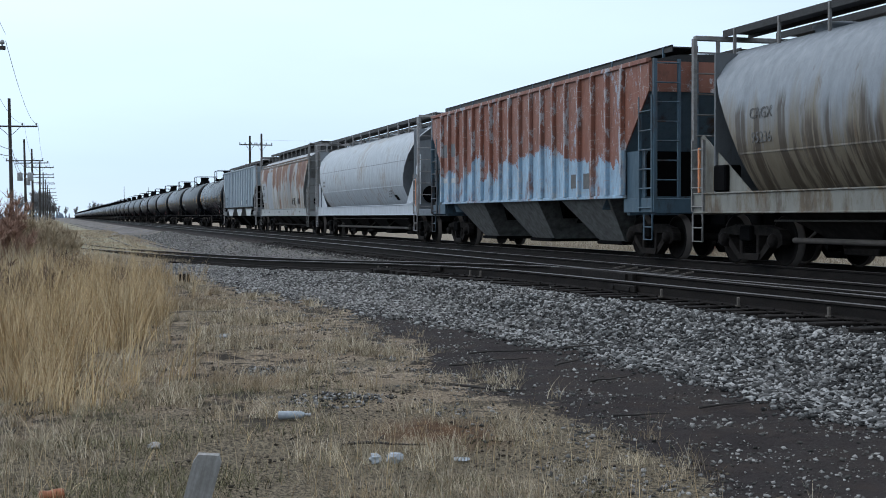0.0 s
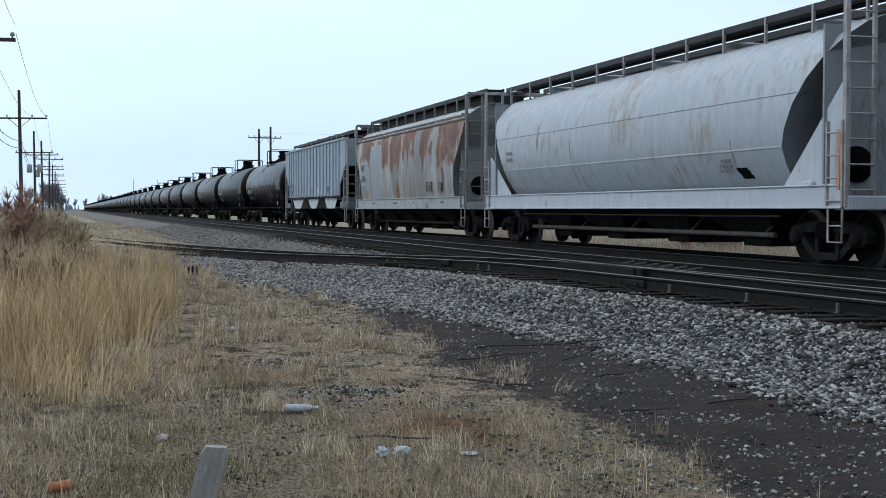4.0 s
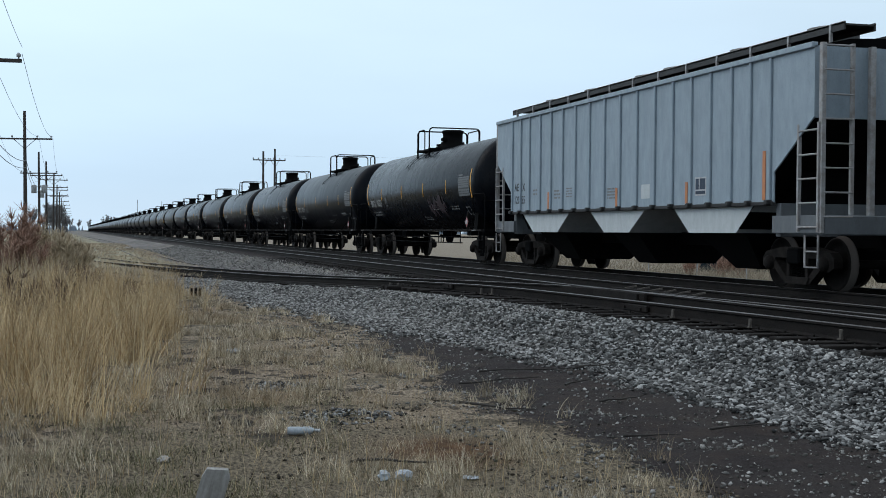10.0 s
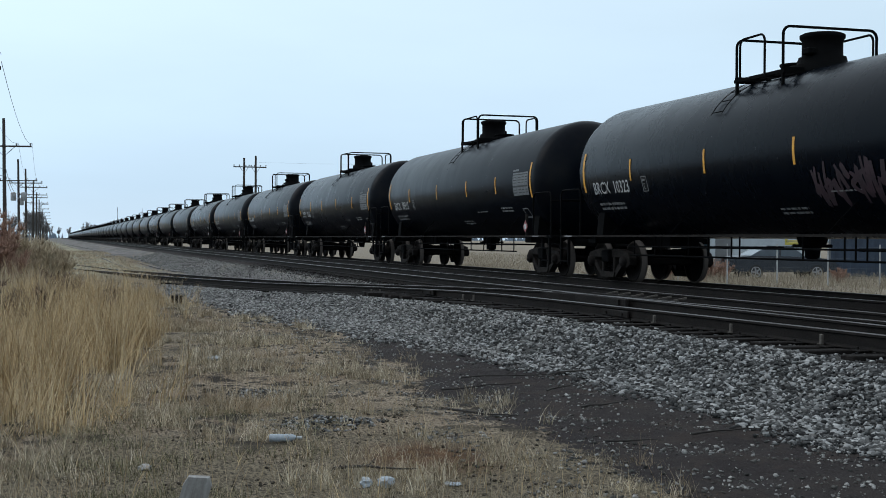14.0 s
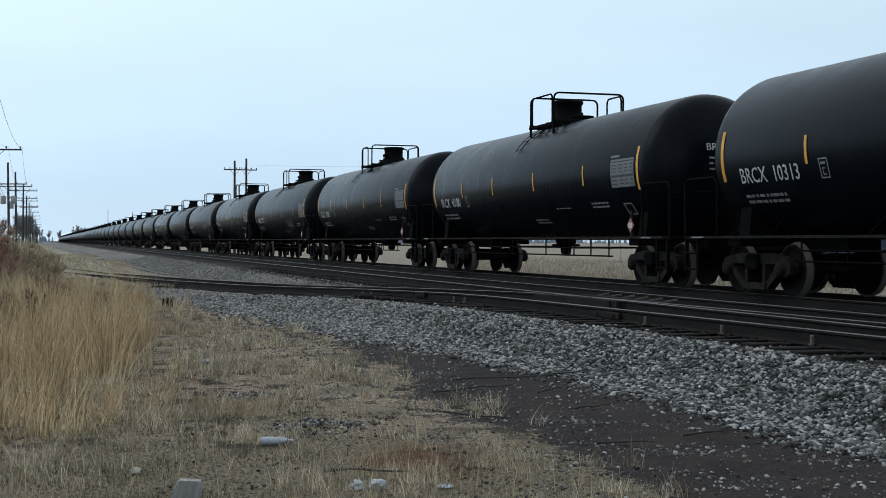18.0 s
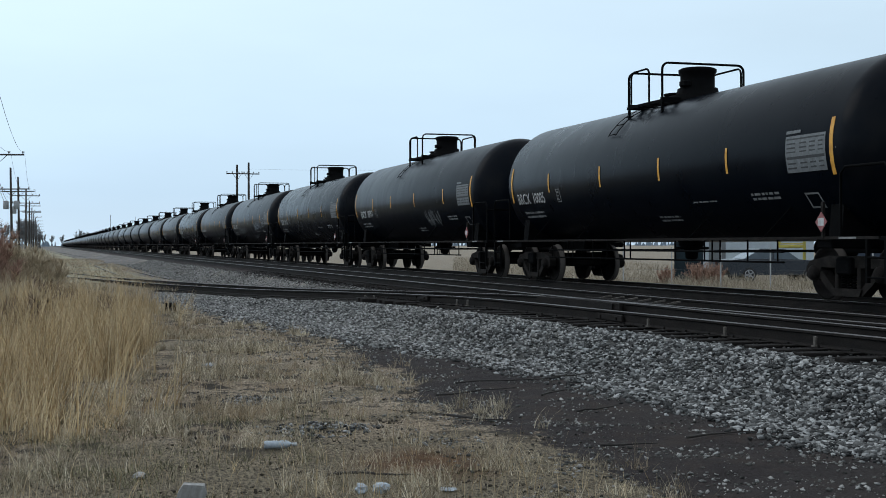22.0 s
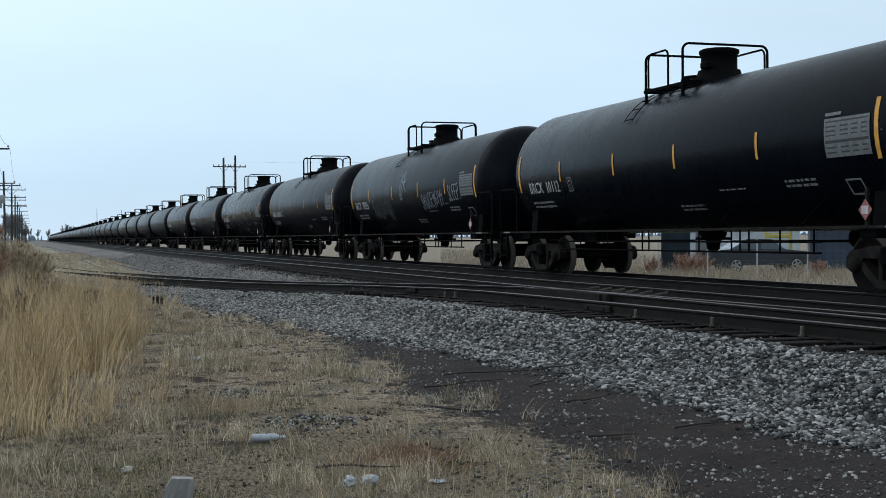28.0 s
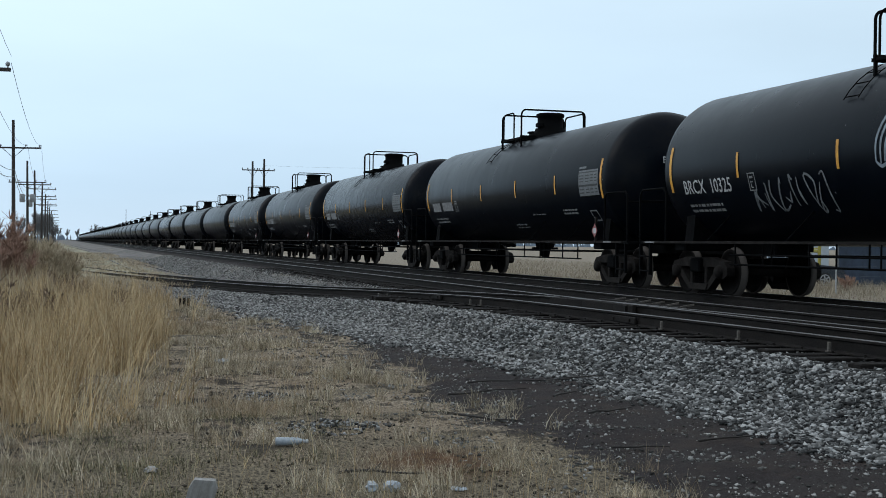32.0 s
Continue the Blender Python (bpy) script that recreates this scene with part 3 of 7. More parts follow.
    p.inputs["Roughness"].default_value = 0.95
    p.inputs["Specular IOR Level"].default_value = 0.15
    bump_to(n, l, p, math_node(n, l, "ADD", fine, math_node(n, l, "MULTIPLY", mid, 2.0)), 0.8, 0.03)
    return m


M_GROUND = ground_material()


# ---------------------------------------------------------------- mesh building
class Geo:
    """Collects faces of one mesh; every solid keeps its own corners, so that edges stay crisp."""

    def __init__(self):
        self.v, self.f, self.s = [], [], []

    def add(self, verts, faces, smooth=False):
        o = len(self.v)
        self.v.extend(tuple(p) for p in verts)
        for f in faces:
            self.f.append(tuple(i + o for i in f))
            self.s.append(smooth)
        return self

    def box(self, x0, x1, y0, y1, z0, z1, c=0.0):
        """A box with its edges chamfered by c."""
        xs, ys, zs = sorted((x0, x1)), sorted((y0, y1)), sorted((z0, z1))
        c = min(c, (xs[1] - xs[0]) * 0.4, (ys[1] - ys[0]) * 0.4, (zs[1] - zs[0]) * 0.4)
        if c <= 0:
            v = [(x, y, z) for x in xs for y in ys for z in zs]
            return self.add(v, [(0, 1, 3, 2), (4, 6, 7, 5), (0, 4, 5, 1), (2, 3, 7, 6), (0, 2, 6, 4), (1, 5, 7, 3)])
        ids, v = {}, []
        for i in (0, 1):
            for j in (0, 1):
                for k in (0, 1):
                    q = [xs[i], ys[j], zs[k]]
                    d = [c if a == 0 else -c for a in (i, j, k)]
                    for ax in range(3):
                        r = [q[a] + (d[a] if a != ax else 0) for a in range(3)]
                        ids[i, j, k, ax] = len(v)
                        v.append(r)
        f = []
        for ax in range(3):
            a, b = [q for q in range(3) if q != ax]
            for s in (0, 1):
                loop = []
                for p, q in ((0, 0), (1, 0), (1, 1), (0, 1)):
                    key = [0, 0, 0]
                    key[ax], key[a], key[b] = s, p, q
                    loop.append(ids[(*key, ax)])
                f.append(loop)
        for ax in range(3):
            a, b = [q for q in range(3) if q != ax]
            for p in (0, 1):
                for q in (0, 1):
                    e = []
                    for s in (0, 1):
                        key = [0, 0, 0]
                        key[ax], key[a], key[b] = s, p, q
                        e.append(tuple(key))
                    f.append((ids[(*e[0], a)], ids[(*e[1], a)], ids[(*e[1], b)], ids[(*e[0], b)]))
        for i in (0, 1):
            for j in (0, 1):
                for k in (0, 1):
                    f.append((ids[i, j, k, 0], ids[i, j, k, 1], ids[i, j, k, 2]))
        return self.add(v, f)

    def tube(self, pts, r, seg=8, caps=True, r1=None):
        """A round bar along a line of points, tapering to r1."""
        pts = [Vector(p) for p in pts]
        r1 = r if r1 is None else r1
        rings, up = [], None
        for i, p in enumerate(pts):
            d = (pts[min(i + 1, len(pts) - 1)] - pts[max(i - 1, 0)]).normalized()
            if up is None:
                up = Vector((0, 0, 1)) if abs(d.z) < 0.9 else Vector((1, 0, 0))
            a = d.cross(up).normalized()
            b = a.cross(d).normalized()
            up = b
            q = r + (r1 - r) * i / max(1, len(pts) - 1)
            rings.append([p + (a * math.cos(t) + b * math.sin(t)) * q for t in [2 * math.pi * k / seg for k in range(seg)]])
        v = [p for ring in rings for p in ring]
        f = [(i * seg + k, i * seg + (k + 1) % seg, (i + 1) * seg + (k + 1) % seg, (i + 1) * seg + k) for i in range(len(rings) - 1) for k in range(seg)]
        self.add(v, f, seg > 5)
        if caps:
            self.add(rings[0], [tuple(range(seg))])
            self.add(rings[-1], [tuple(reversed(range(seg)))])
        return self

    def lathe(self, prof, seg, axis="x", at=(0, 0, 0), smooth=True):
        """Turns a profile of (along, radius) about an axis."""
        v = []
        for a, r in prof:
            for k in range(seg):
                t = 2 * math.pi * k / seg
                c, s = r * math.cos(t), r * math.sin(t)
                q = {"x": (a, c, s), "y": (c, a, s), "z": (c, s, a)}[axis]
                v.append((q[0] + at[0], q[1] + at[1], q[2] + at[2]))
        f = [(i * seg + k, i * seg + (k + 1) % seg, (i + 1) * seg + (k + 1) % seg, (i + 1) * seg + k) for i in range(len(prof) - 1) for k in range(seg)]
        return self.add(v, f, smooth)

    def prism(self, poly, a0, a1, axis="x"):
        """A flat outline given thickness along an axis; the outline lies in the other two, in order."""
        put = {"x": lambda p, a: (a, p[0], p[1]), "y": lambda p, a: (p[0], a, p[1]), "z": lambda p, a: (p[0], p[1], a)}[axis]
        n = len(poly)
        self.add([put(p, a0) for p in poly], [tuple(range(n))])
        self.add([put(p, a1) for p in poly], [tuple(reversed(range(n)))])
        return self.add([put(p, a) for a in (a0, a1) for p in poly], [(k, (k + 1) % n, n + (k + 1) % n, n + k) for k in range(n)])

    def mesh(self, name, mat):
        me = bpy.data.meshes.new(name)
        me.from_pydata(self.v, [], self.f)
        me.polygons.foreach_set("use_smooth", self.s)
        me.materials.append(mat)
        bm = bmesh.new()
        bm.from_mesh(me)
        bmesh.ops.recalc_face_normals(bm, faces=bm.faces)
        bm.to_mesh(me)
        bm.free()
        return me


def part(name, geo, mat, parent, label="", at=None):
    ob = new(name, geo.mesh(name, mat) if isinstance(geo, Geo) else geo)
    ob.parent = parent
    if at is not None:
        ob.matrix_basis = at
    if label:
        tagged(ob, label)
    return ob


def thing(name, label, category, group="", kind="", at=None, geo=None, mat=None):
    ob = new(name, geo.mesh(name, mat) if geo else None)
    if not geo:
        ob.empty_display_size = 0.3
    if at is not None:
        ob.matrix_basis = at
    return tagged(ob, label, category, group, kind)


def soup(name, verts, faces, mat, label, category, kind="stuff", smooth=False):
    """One mesh from arrays: verts (n, 3), faces (m, k)."""
    me = bpy.data.meshes.new(name)
    k = faces.shape[1]
    me.vertices.add(len(verts))
    me.vertices.foreach_set("co", np.ascontiguousarray(verts, dtype=np.float32).ravel())
    me.loops.add(faces.size)
    me.loops.foreach_set("vertex_index", faces.astype(np.int32).ravel())
    me.polygons.add(len(faces))
    me.polygons.foreach_set("loop_start", np.arange(0, faces.size, k, dtype=np.int32))
    me.update(calc_edges=True)
    if smooth:
        me.polygons.foreach_set("use_smooth", np.ones(len(faces), dtype=bool))
    me.materials.append(mat)
    return tagged(new(name, me), label, category, kind=kind)


def text_mesh(words, size, name="letters"):
    """Lettering as a thin mesh in the plane x = 0: it reads along -y, seen from -x, its left foot at the origin."""
    cu = bpy.data.curves.new("writing", "FONT")
    cu.body, cu.size, cu.extrude, cu.resolution_u = words, size, 0.002, 2
    cu.offset = size * 0.004
    ob = bpy.data.objects.new("writing", cu)
    scene.collection.objects.link(ob)
    me = bpy.data.meshes.new_from_object(ob.evaluated_get(bpy.context.evaluated_depsgraph_get()))
    bpy.data.objects.remove(ob)
    bpy.data.curves.remove(cu)
    me.name = name
    me.transform(Matrix(((0, 0, -1, 0), (-1, 0, 0, 0), (0, 1, 0, 0), (0, 0, 0, 1))))
    return me

# ---------------------------------------------------------------- ground and tracks
TRACK_X = 13.2      # centre of the train's track; rail heads at z = 0
SIDE_X = 9.62       # centre of the second track
GROUND = -0.66


def spur_left(y):
    """The left rail of the spur that leaves the second track."""
    return float(np.interp(y, (-14, 0, 11, 19, 24, 30, 36, 46, 64, 90, 200), (8.86, 8.5, 7.96, 7.5, 7.1, 6.3, 5.4, 3.9, 1.2, -2.4, -16)))


def spur_z(y):
    return float(np.interp(y, (0, 22, 27, 36, 46, 64, 90), (0.0, 0.0, -0.09, -0.29, -0.42, -0.57, -0.60)))


def bed_edge(y):
    return spur_left(y) - 0.62


def shoulder(y):
    """How far the loose ballast spreads from the bed's edge."""
    return float(np.interp(y, (8, 11, 14, 18, 20, 27, 40), (1.75, 1.6, 1.65, 2.05, 2.3, 2.6, 2.6)))


def grass_edge(y):
    """Where the dry grass gives way to bare soil."""
    return float(np.interp(y, (6, 8, 11, 13, 16, 18, 22, 29), (3.55, 3.75, 3.6, 3.7, 4.05, 4.2, 4.8, 3.8)))


def height(x, y):
    e = bed_edge(y)
    top = -0.225 + spur_z(y) * max(0.0, min(1.0, (8.4 - x) / 2.6)) if y > 22 else -0.225
    top = max(top, -0.63)
    wob = 0.05 * noise.noise((x * 0.5, y * 0.5, 0.3)) + 0.03 * noise.noise((x * 1.7, y * 1.7, 4.0))
    low = GROUND + wob + 0.10 * max(0, min(1, (y - 12) / 20)) * (1 if x < 6 else 0)
    if x < e:
        k = max(0.0, min(1.0, (e - x) / (1.15 + 0.25 * noise.noise((0.4, y * 0.4, 2.0)))))
        k = k * k * (3 - 2 * k)
        return top * (1 - k) + low * k + (0.03 * noise.noise((x * 3, y * 3, 1)) if k < 1 else 0)
    if x > 15.0:
        k = max(0.0, min(1.0, (x - 15.0) / 1.6))
        return -0.225 * (1 - k) + (GROUND + wob) * k
    return top


# worn spots in the grass: x, y and the two half widths
BARE = ((2.75, 8.95, 0.5, 0.3), (2.1, 8.95, 0.5, 0.22), (2.0, 7.5, 0.6, 0.2), (2.7, 7.7, 0.5, 0.25), (1.45, 7.9, 0.5, 0.18), (3.1, 10.3, 0.35, 0.2), (2.55, 8.9, 0.28, 0.16), (0.5, 8.6, 0.35, 0.15), (3.0, 13.6, 0.5, 0.3), (2.0, 18.2, 0.7, 0.5), (3.2, 20.5, 0.5, 0.8), (2.15, 11.2, 0.42, 0.42), (2.05, 13.4, 0.3, 0.28), (2.1, 10.1, 0.45, 0.22), (1.3, 12.3, 0.5, 0.22), (3.4, 9.6, 0.4, 0.25), (1.5, 9.0, 0.7, 0.2), (2.4, 16.6, 0.5, 0.5), (2.2, 20.5, 0.6, 0.6), (0.6, 9.7, 0.8, 0.25), (0.75, 10.3, 0.35, 0.3), (2.9, 11.6, 0.35, 0.3), (2.75, 9.75, 0.5, 0.2), (1.1, 8.4, 0.3, 0.15))


def bare(px, py):
    k = np.ones(len(px))
    for bx, by, rx, ry in BARE:
        k *= np.clip(np.hypot((px - bx) / rx, (py - by) / ry) * 1.6 - 0.75, 0.04, 1)
    return k


def build_ground():
    def axis(fine, lo, hi):
        out = list(np.arange(fine[0], fine[1] + 1e-6, fine[2]))
        step = fine[2]
        while out[-1] < hi:
            step *= 1.22
            out.append(out[-1] + step)
        step = fine[2]
        while out[0] > lo:
            step *= 1.22
            out.insert(0, out[0] - step)
        return np.array(out)
    xs, ys = axis((-4.0, 17.5, 0.16), -3500, 3500), axis((4.0, 40.0, 0.2), -600, 4500)
    verts = np.array([(x, y, height(x, y)) for y in ys for x in xs])
    nx, ny = len(xs), len(ys)
    i = np.arange(nx - 1)[None, :] + np.arange(ny - 1)[:, None] * nx
    faces = np.stack((i, i + 1, i + nx + 1, i + nx), -1).reshape(-1, 4)
    g = soup("ground", verts, faces, M_GROUND, "bare dark soil, dry grass and gravel beside a railway", "ground", "structure", True)
    zone = np.zeros((len(verts), 4), dtype=np.float32)
    for k, (x, y, z) in enumerate(verts):
        e = bed_edge(y)
        nz = noise.noise((x * 0.6, y * 0.6, 9.0)) * 0.7 + noise.noise((x * 2.2, y * 2.2, 3.0)) * 0.35
        line = grass_edge(y) + nz * 0.6
        grass = max(0.0, min(1.0, (min(line, e - 1.2 + nz) - x) / 0.5 + 0.5))
        if x > 15.8:
            grass = max(0.0, min(1.0, (x - 15.8) / 1.0))
        stone = max(0.0, min(1.0, (x - (e - shoulder(y) + 0.35 + nz * 0.5)) / 0.5)) if x < 15.6 else 0.0
        stone *= 0.55 if x > e + 0.6 else 1.0
        pale = 0.0
        if y > 27 and e + 2.6 < x < 7.9 + nz * 0.4:
            pale = min(1.0, (y - 27) / 4) * max(0.25, min(1.0, 0.75 + 1.2 * noise.noise((x * 0.8, y * 0.15, 6.0))))
        if y > 45 and e - 1.0 < x < 8.1:
            pale = max(pale, 0.8)
        if y < 60 and x < e - 1.0:
            pale = 0
        zone[k] = grass, stone * (1 - pale) * (0.35 if x > e + 0.6 else 1.0), pale, max(0.0, min(1.0, (x - 15.8) / 1.2))
    tone = np.zeros((len(verts), 4), dtype=np.float32)
    x, y = verts[:, 0], verts[:, 1]
    tone[:, 0] = np.clip((10.6 - y) / 1.2 + 0.25 * np.sin(x * 3.1) + 0.2 * np.sin(x * 7.3 + y * 2), 0, 1)
    for bx, by, rx, ry in BARE:
        tone[:, 0] = np.maximum(tone[:, 0], np.clip(1.6 - 1.2 * np.hypot((x - bx) / rx, (y - by) / ry), 0, 1))
    tone[:, 1] = np.clip(1.7 - 1.3 * np.hypot((x - 2.6) / 0.5, (y - 9.1) / 0.7), 0, 1) * 0.9
    tone[:, 2] = np.clip((y - 47) / 8, 0, 1) * np.clip((5.0 - 0.012 * (y - 60) - x) / 0.7, 0, 1)
    tat = g.data.color_attributes.new("tone", "FLOAT_COLOR", "POINT")
    tat.data.foreach_set("color", tone.ravel())
    at = g.data.color_attributes.new("zone", "FLOAT_COLOR", "POINT")
    at.data.foreach_set("color", zone.ravel())
    return g


build_ground()

RAIL_PROFILE = ((-0.07, 0.0), (0.07, 0.0), (0.07, 0.012), (0.012, 0.03), (0.010, 0.128), (0.036, 0.142), (0.036, 0.166), (0.028, 0.172), (-0.028, 0.172), (-0.036, 0.166), (-0.036, 0.142), (-0.010, 0.128), (-0.012, 0.03), (-0.07, 0.012))


def rail(line, label, parent_name="rail"):
    """A running rail along points (x, y, head z): dark sides and a worn head."""
    ob = thing(parent_name, label, "rail", "rails of the tracks")
    side, head = Geo(), Geo()
    n = len(RAIL_PROFILE)
    rows = [[(x + px, y, z - 0.172 + pz) for px, pz in RAIL_PROFILE] for x, y, z in line]
    v = [p for r in rows for p in r]
    side.add(v, [(i * n + k, i * n + (k + 1) % n, (i + 1) * n + (k + 1) % n, (i + 1) * n + k) for i in range(len(rows) - 1) for k in range(n) if k not in (6, 7, 8)])
    v = [rows[i][k] for i in range(len(rows)) for k in (6, 7, 8, 9)]
    head.add(v, [(i * 4 + k, i * 4 + k + 1, i * 4 + 5 + k, i * 4 + 4 + k) for i in range(len(rows) - 1) for k in range(3)])
    part("web_and_foot", side, M_RAILSIDE, ob)
    part("rail_head", head, M_RAILHEAD, ob, "worn dull steel rail head")
    return ob


YS = [-40, -10, 0, 4, 8, 11, 13, 15, 17, 19, 21, 23, 25, 27, 30, 33, 36, 40, 46, 55, 64, 76, 90, 130, 200, 400, 900, 2500]
for x in (TRACK_X - 0.75, TRACK_X + 0.75, SIDE_X - 0.75, SIDE_X + 0.75):
    rail([(x, y, 0.0) for y in YS], "dark rusty steel rail with a worn head")
rail([(spur_left(y), y, spur_z(y)) for y in YS if y <= 90], "rusty rail of the spur curving off the line")
rail([(spur_left(y) + 1.5, y, spur_z(y)) for y in YS if y <= 90], "rusty rail of the spur curving off the line")
for off in (0.0, 1.5):
    rail([(3.45 + off + dx, y, -0.585) for y, dx in ((60, 0.35), (66, 0.1), (74, 0), (90, -0.05), (110, 0), (140, 0), (175, -0.3), (230, -1.2), (320, -3.0))], "old rusty siding rail sunk in pale grass")

# ties, fastenings and turnout ironwork
def tie_row(bed, x0, x1, y, z, rnd):
    a, b = x0 + rnd.uniform(-0.08, 0.08), x1 + rnd.uniform(-0.08, 0.08)
    g = Geo().box(a, b, -0.115, 0.115, -0.17, rnd.uniform(-0.01, 0.004), 0.012)
    part("tie", g, M_TIE, bed, "", pose(0, y, z, 0, 0, rnd.uniform(-0.6, 0.6)))


rnd = random.Random(5)
main_bed = thing("track_bed_main", "dark creosoted ties of the main track", "track", kind="structure")
side_bed = thing("track_bed_side", "dark creosoted ties of the second track and turnout", "track", kind="structure")
spur_bed = thing("track_bed_spur", "half-buried ties of the spur track", "track", kind="structure")
y = 6.0
while y < 48:
    tie_row(main_bed, TRACK_X - 1.3, TRACK_X + 1.3, y, -0.18, rnd)
    if y < 27:
        tie_row(side_bed, spur_left(y) - 0.55, SIDE_X + 1.3, y + 0.2, -0.18, rnd)
    else:
        tie_row(side_bed, SIDE_X - 1.3, SIDE_X + 1.3, y + 0.2, -0.18, rnd)
        tie_row(spur_bed, spur_left(y) - 0.55, spur_left(y) + 2.05, y + 0.1, -0.18 + spur_z(y), rnd)
    y += rnd.uniform(0.50, 0.58)

clip = Geo().box(-0.015, 0.015, -0.022, 0.022, 0.0, 0.11, 0.006).box(-0.03, 0.015, -0.03, 0.03, 0.0, 0.015).mesh("rail_anchor", M_CLIP)
for y in (12.1, 13.85, 15.7, 22.1, 22.6, 26.9, 27.4):
    part("rail_anchor", clip, None, side_bed, "pale rusted rail anchor", pose(spur_left(y) - 0.075, y, spur_z(y) - 0.165, 0, 0, rnd.uniform(-8, 8)))
plate = Geo().box(-0.17, 0.17, -0.09, 0.09, 0.0, 0.014, 0.003).tube([(-0.1, 0.05, 0.01), (-0.1, 0.05, 0.04)], 0.014, 6).tube([(0.1, -0.05, 0.01), (0.1, -0.05, 0.04)], 0.014, 6).mesh("tie_plate", M_RAILSIDE)
for k in range(38):
    y = 7.1 + k * 0.54
    part("tie_plate", plate, None, side_bed, "", pose(spur_left(y), y, -0.182))
for y in (16.9, 24.5):
    x = spur_left(y)
    part("joint_bar", Geo().box(x - 0.05, x - 0.012, y - 0.45, y + 0.45, -0.145, -0.05, 0.01).box(x - 0.07, x - 0.05, y - 0.3, y - 0.24, -0.12, -0.08).box(x - 0.07, x - 0.05, y + 0.24, y + 0.3, -0.12, -0.08), M_RAILSIDE, side_bed, "bolted rusty joint bar")

guard = thing("guard_rail", "short rusty guard rail with spacer blocks in the turnout", "rail", "rails of the tracks")
gx = SIDE_X + 0.75 - 0.42
part("guard_bar", Geo().box(gx - 0.03, gx + 0.03, 19.6, 23.2, -0.17, -0.07, 0.012), M_RAILSIDE, guard)
# Pale M_CLIP on the blocks stands in for light caught on dark steel.
for k in range(6):
    y = 19.95 + k * 0.56
    part("spacer_block", Geo().prism([(gx + 0.06, -0.10), (gx + 0.08, -0.075), (SIDE_X + 0.66, -0.03), (SIDE_X + 0.66, -0.06)], y, y + 0.04, "y"), M_CLIP, guard, "worn steel spacer block, highlight put into its pale colour")
frog = thing("turnout_frog", "rusty cast frog where two rails cross", "frog")
fx, fy = SIDE_X - 0.75, 20.6
part("frog_casting", Geo().prism([(fx - 0.20, fy - 1.4), (fx + 0.22, fy - 1.4), (fx + 0.06, fy), (fx + 0.06, fy + 0.9), (fx - 0.30, fy + 1.7), (fx - 0.10, fy)], -0.17, -0.02, "z"), M_RAILSIDE, frog)
for dx, dy in ((0.13, 0.24), (-0.13, -0.30)):
    part("wing_rail", Geo().box(fx + dx - 0.03, fx + dx + 0.03, fy - 1.6, fy + 1.6, -0.17, -0.004, 0.012), M_RAILSIDE, frog)

# ---------------------------------------------------------------- the train
V = 6.245           # metres a second
CARS = []
WB = 0.889


def wheelset_geo():
    g = Geo()
    for s in (-1, 1):
        g.lathe([(s * 0.68, 0.09), (s * 0.69, 0.20), (s * 0.72, 0.40), (s * 0.685, 0.425), (s * 0.685, 0.485), (s * 0.715, 0.49), (s * 0.73, 0.46), (s * 0.815, 0.452), (s * 0.82, 0.40), (s * 0.765, 0.37), (s * 0.755, 0.17), (s * 0.80, 0.13), (s * 0.80, 0.0)], 28)
    g.tube([(-0.95, 0, 0), (0.95, 0, 0)], 0.08, 10)
    return g


def side_frame_geo(s):
    """A cast truck side frame with its two windows, the bolster opening and the springs left open."""
    g = Geo()
    x0, x1 = s * 0.86, s * 1.03
    g.prism([(-1.16, 0.55), (-1.16, 0.40), (-1.02, 0.33), (-0.78, 0.33), (-0.74, 0.55)], x0, x1)
    g.prism([(1.16, 0.55), (1.16, 0.40), (1.02, 0.33), (0.78, 0.33), (0.74, 0.55)], x0, x1)
    g.prism([(-1.16, 0.55), (1.16, 0.55), (1.05, 0.66), (0.5, 0.74), (-0.5, 0.74), (-1.05, 0.66)], x0, x1)
    g.prism([(-0.84, 0.42), (-0.70, 0.50), (-0.34, 0.20), (-0.40, 0.10)], x0, x1)
    g.prism([(0.84, 0.42), (0.70, 0.50), (0.34, 0.20), (0.40, 0.10)], x0, x1)
    g.prism([(-0.42, 0.22), (0.42, 0.22), (0.36, 0.10), (-0.36, 0.10)], x0 - s * 0.03, x1 + s * 0.03)
    for y in (-0.30, 0.30):
        g.box(x0, x1, y - 0.05, y + 0.05, 0.2, 0.58, 0.012)
    return g


def spring_geo():
    """One coil spring, standing on the side frame's lower chord."""
    return Geo().tube([(0.065 * math.cos(k * math.pi / 4), 0.065 * math.sin(k * math.pi / 4), 0.225 + 0.0052 * k) for k in range(41)], 0.013, 4, False)


def truck_meshes():
    d = {"set": wheelset_geo().mesh("wheelset", M_WHEEL), "spring": spring_geo().mesh("spring", M_UNDER)}
    for s, k in ((-1, "n"), (1, "f")):
        d["frame" + k] = side_frame_geo(s).mesh("side_frame", M_TRUCK)
        d["cap" + k] = Geo().lathe([(s * 0.95, 0.13), (s * 1.08, 0.13), (s * 1.12, 0.10), (s * 1.14, 0.05), (s * 1.14, 0.0)], 12).mesh("bearing_cap", M_TRUCK)
    d["bolster"] = Geo().box(-1.12, 1.12, -0.2, 0.2, 0.44, 0.72, 0.03).mesh("bolster", M_UNDER)
    d["beam"] = Geo().box(-0.8, 0.8, -0.04, 0.04, 0.38, 0.5, 0.01).mesh("brake_beam", M_UNDER)
    return d


TM = truck_meshes()


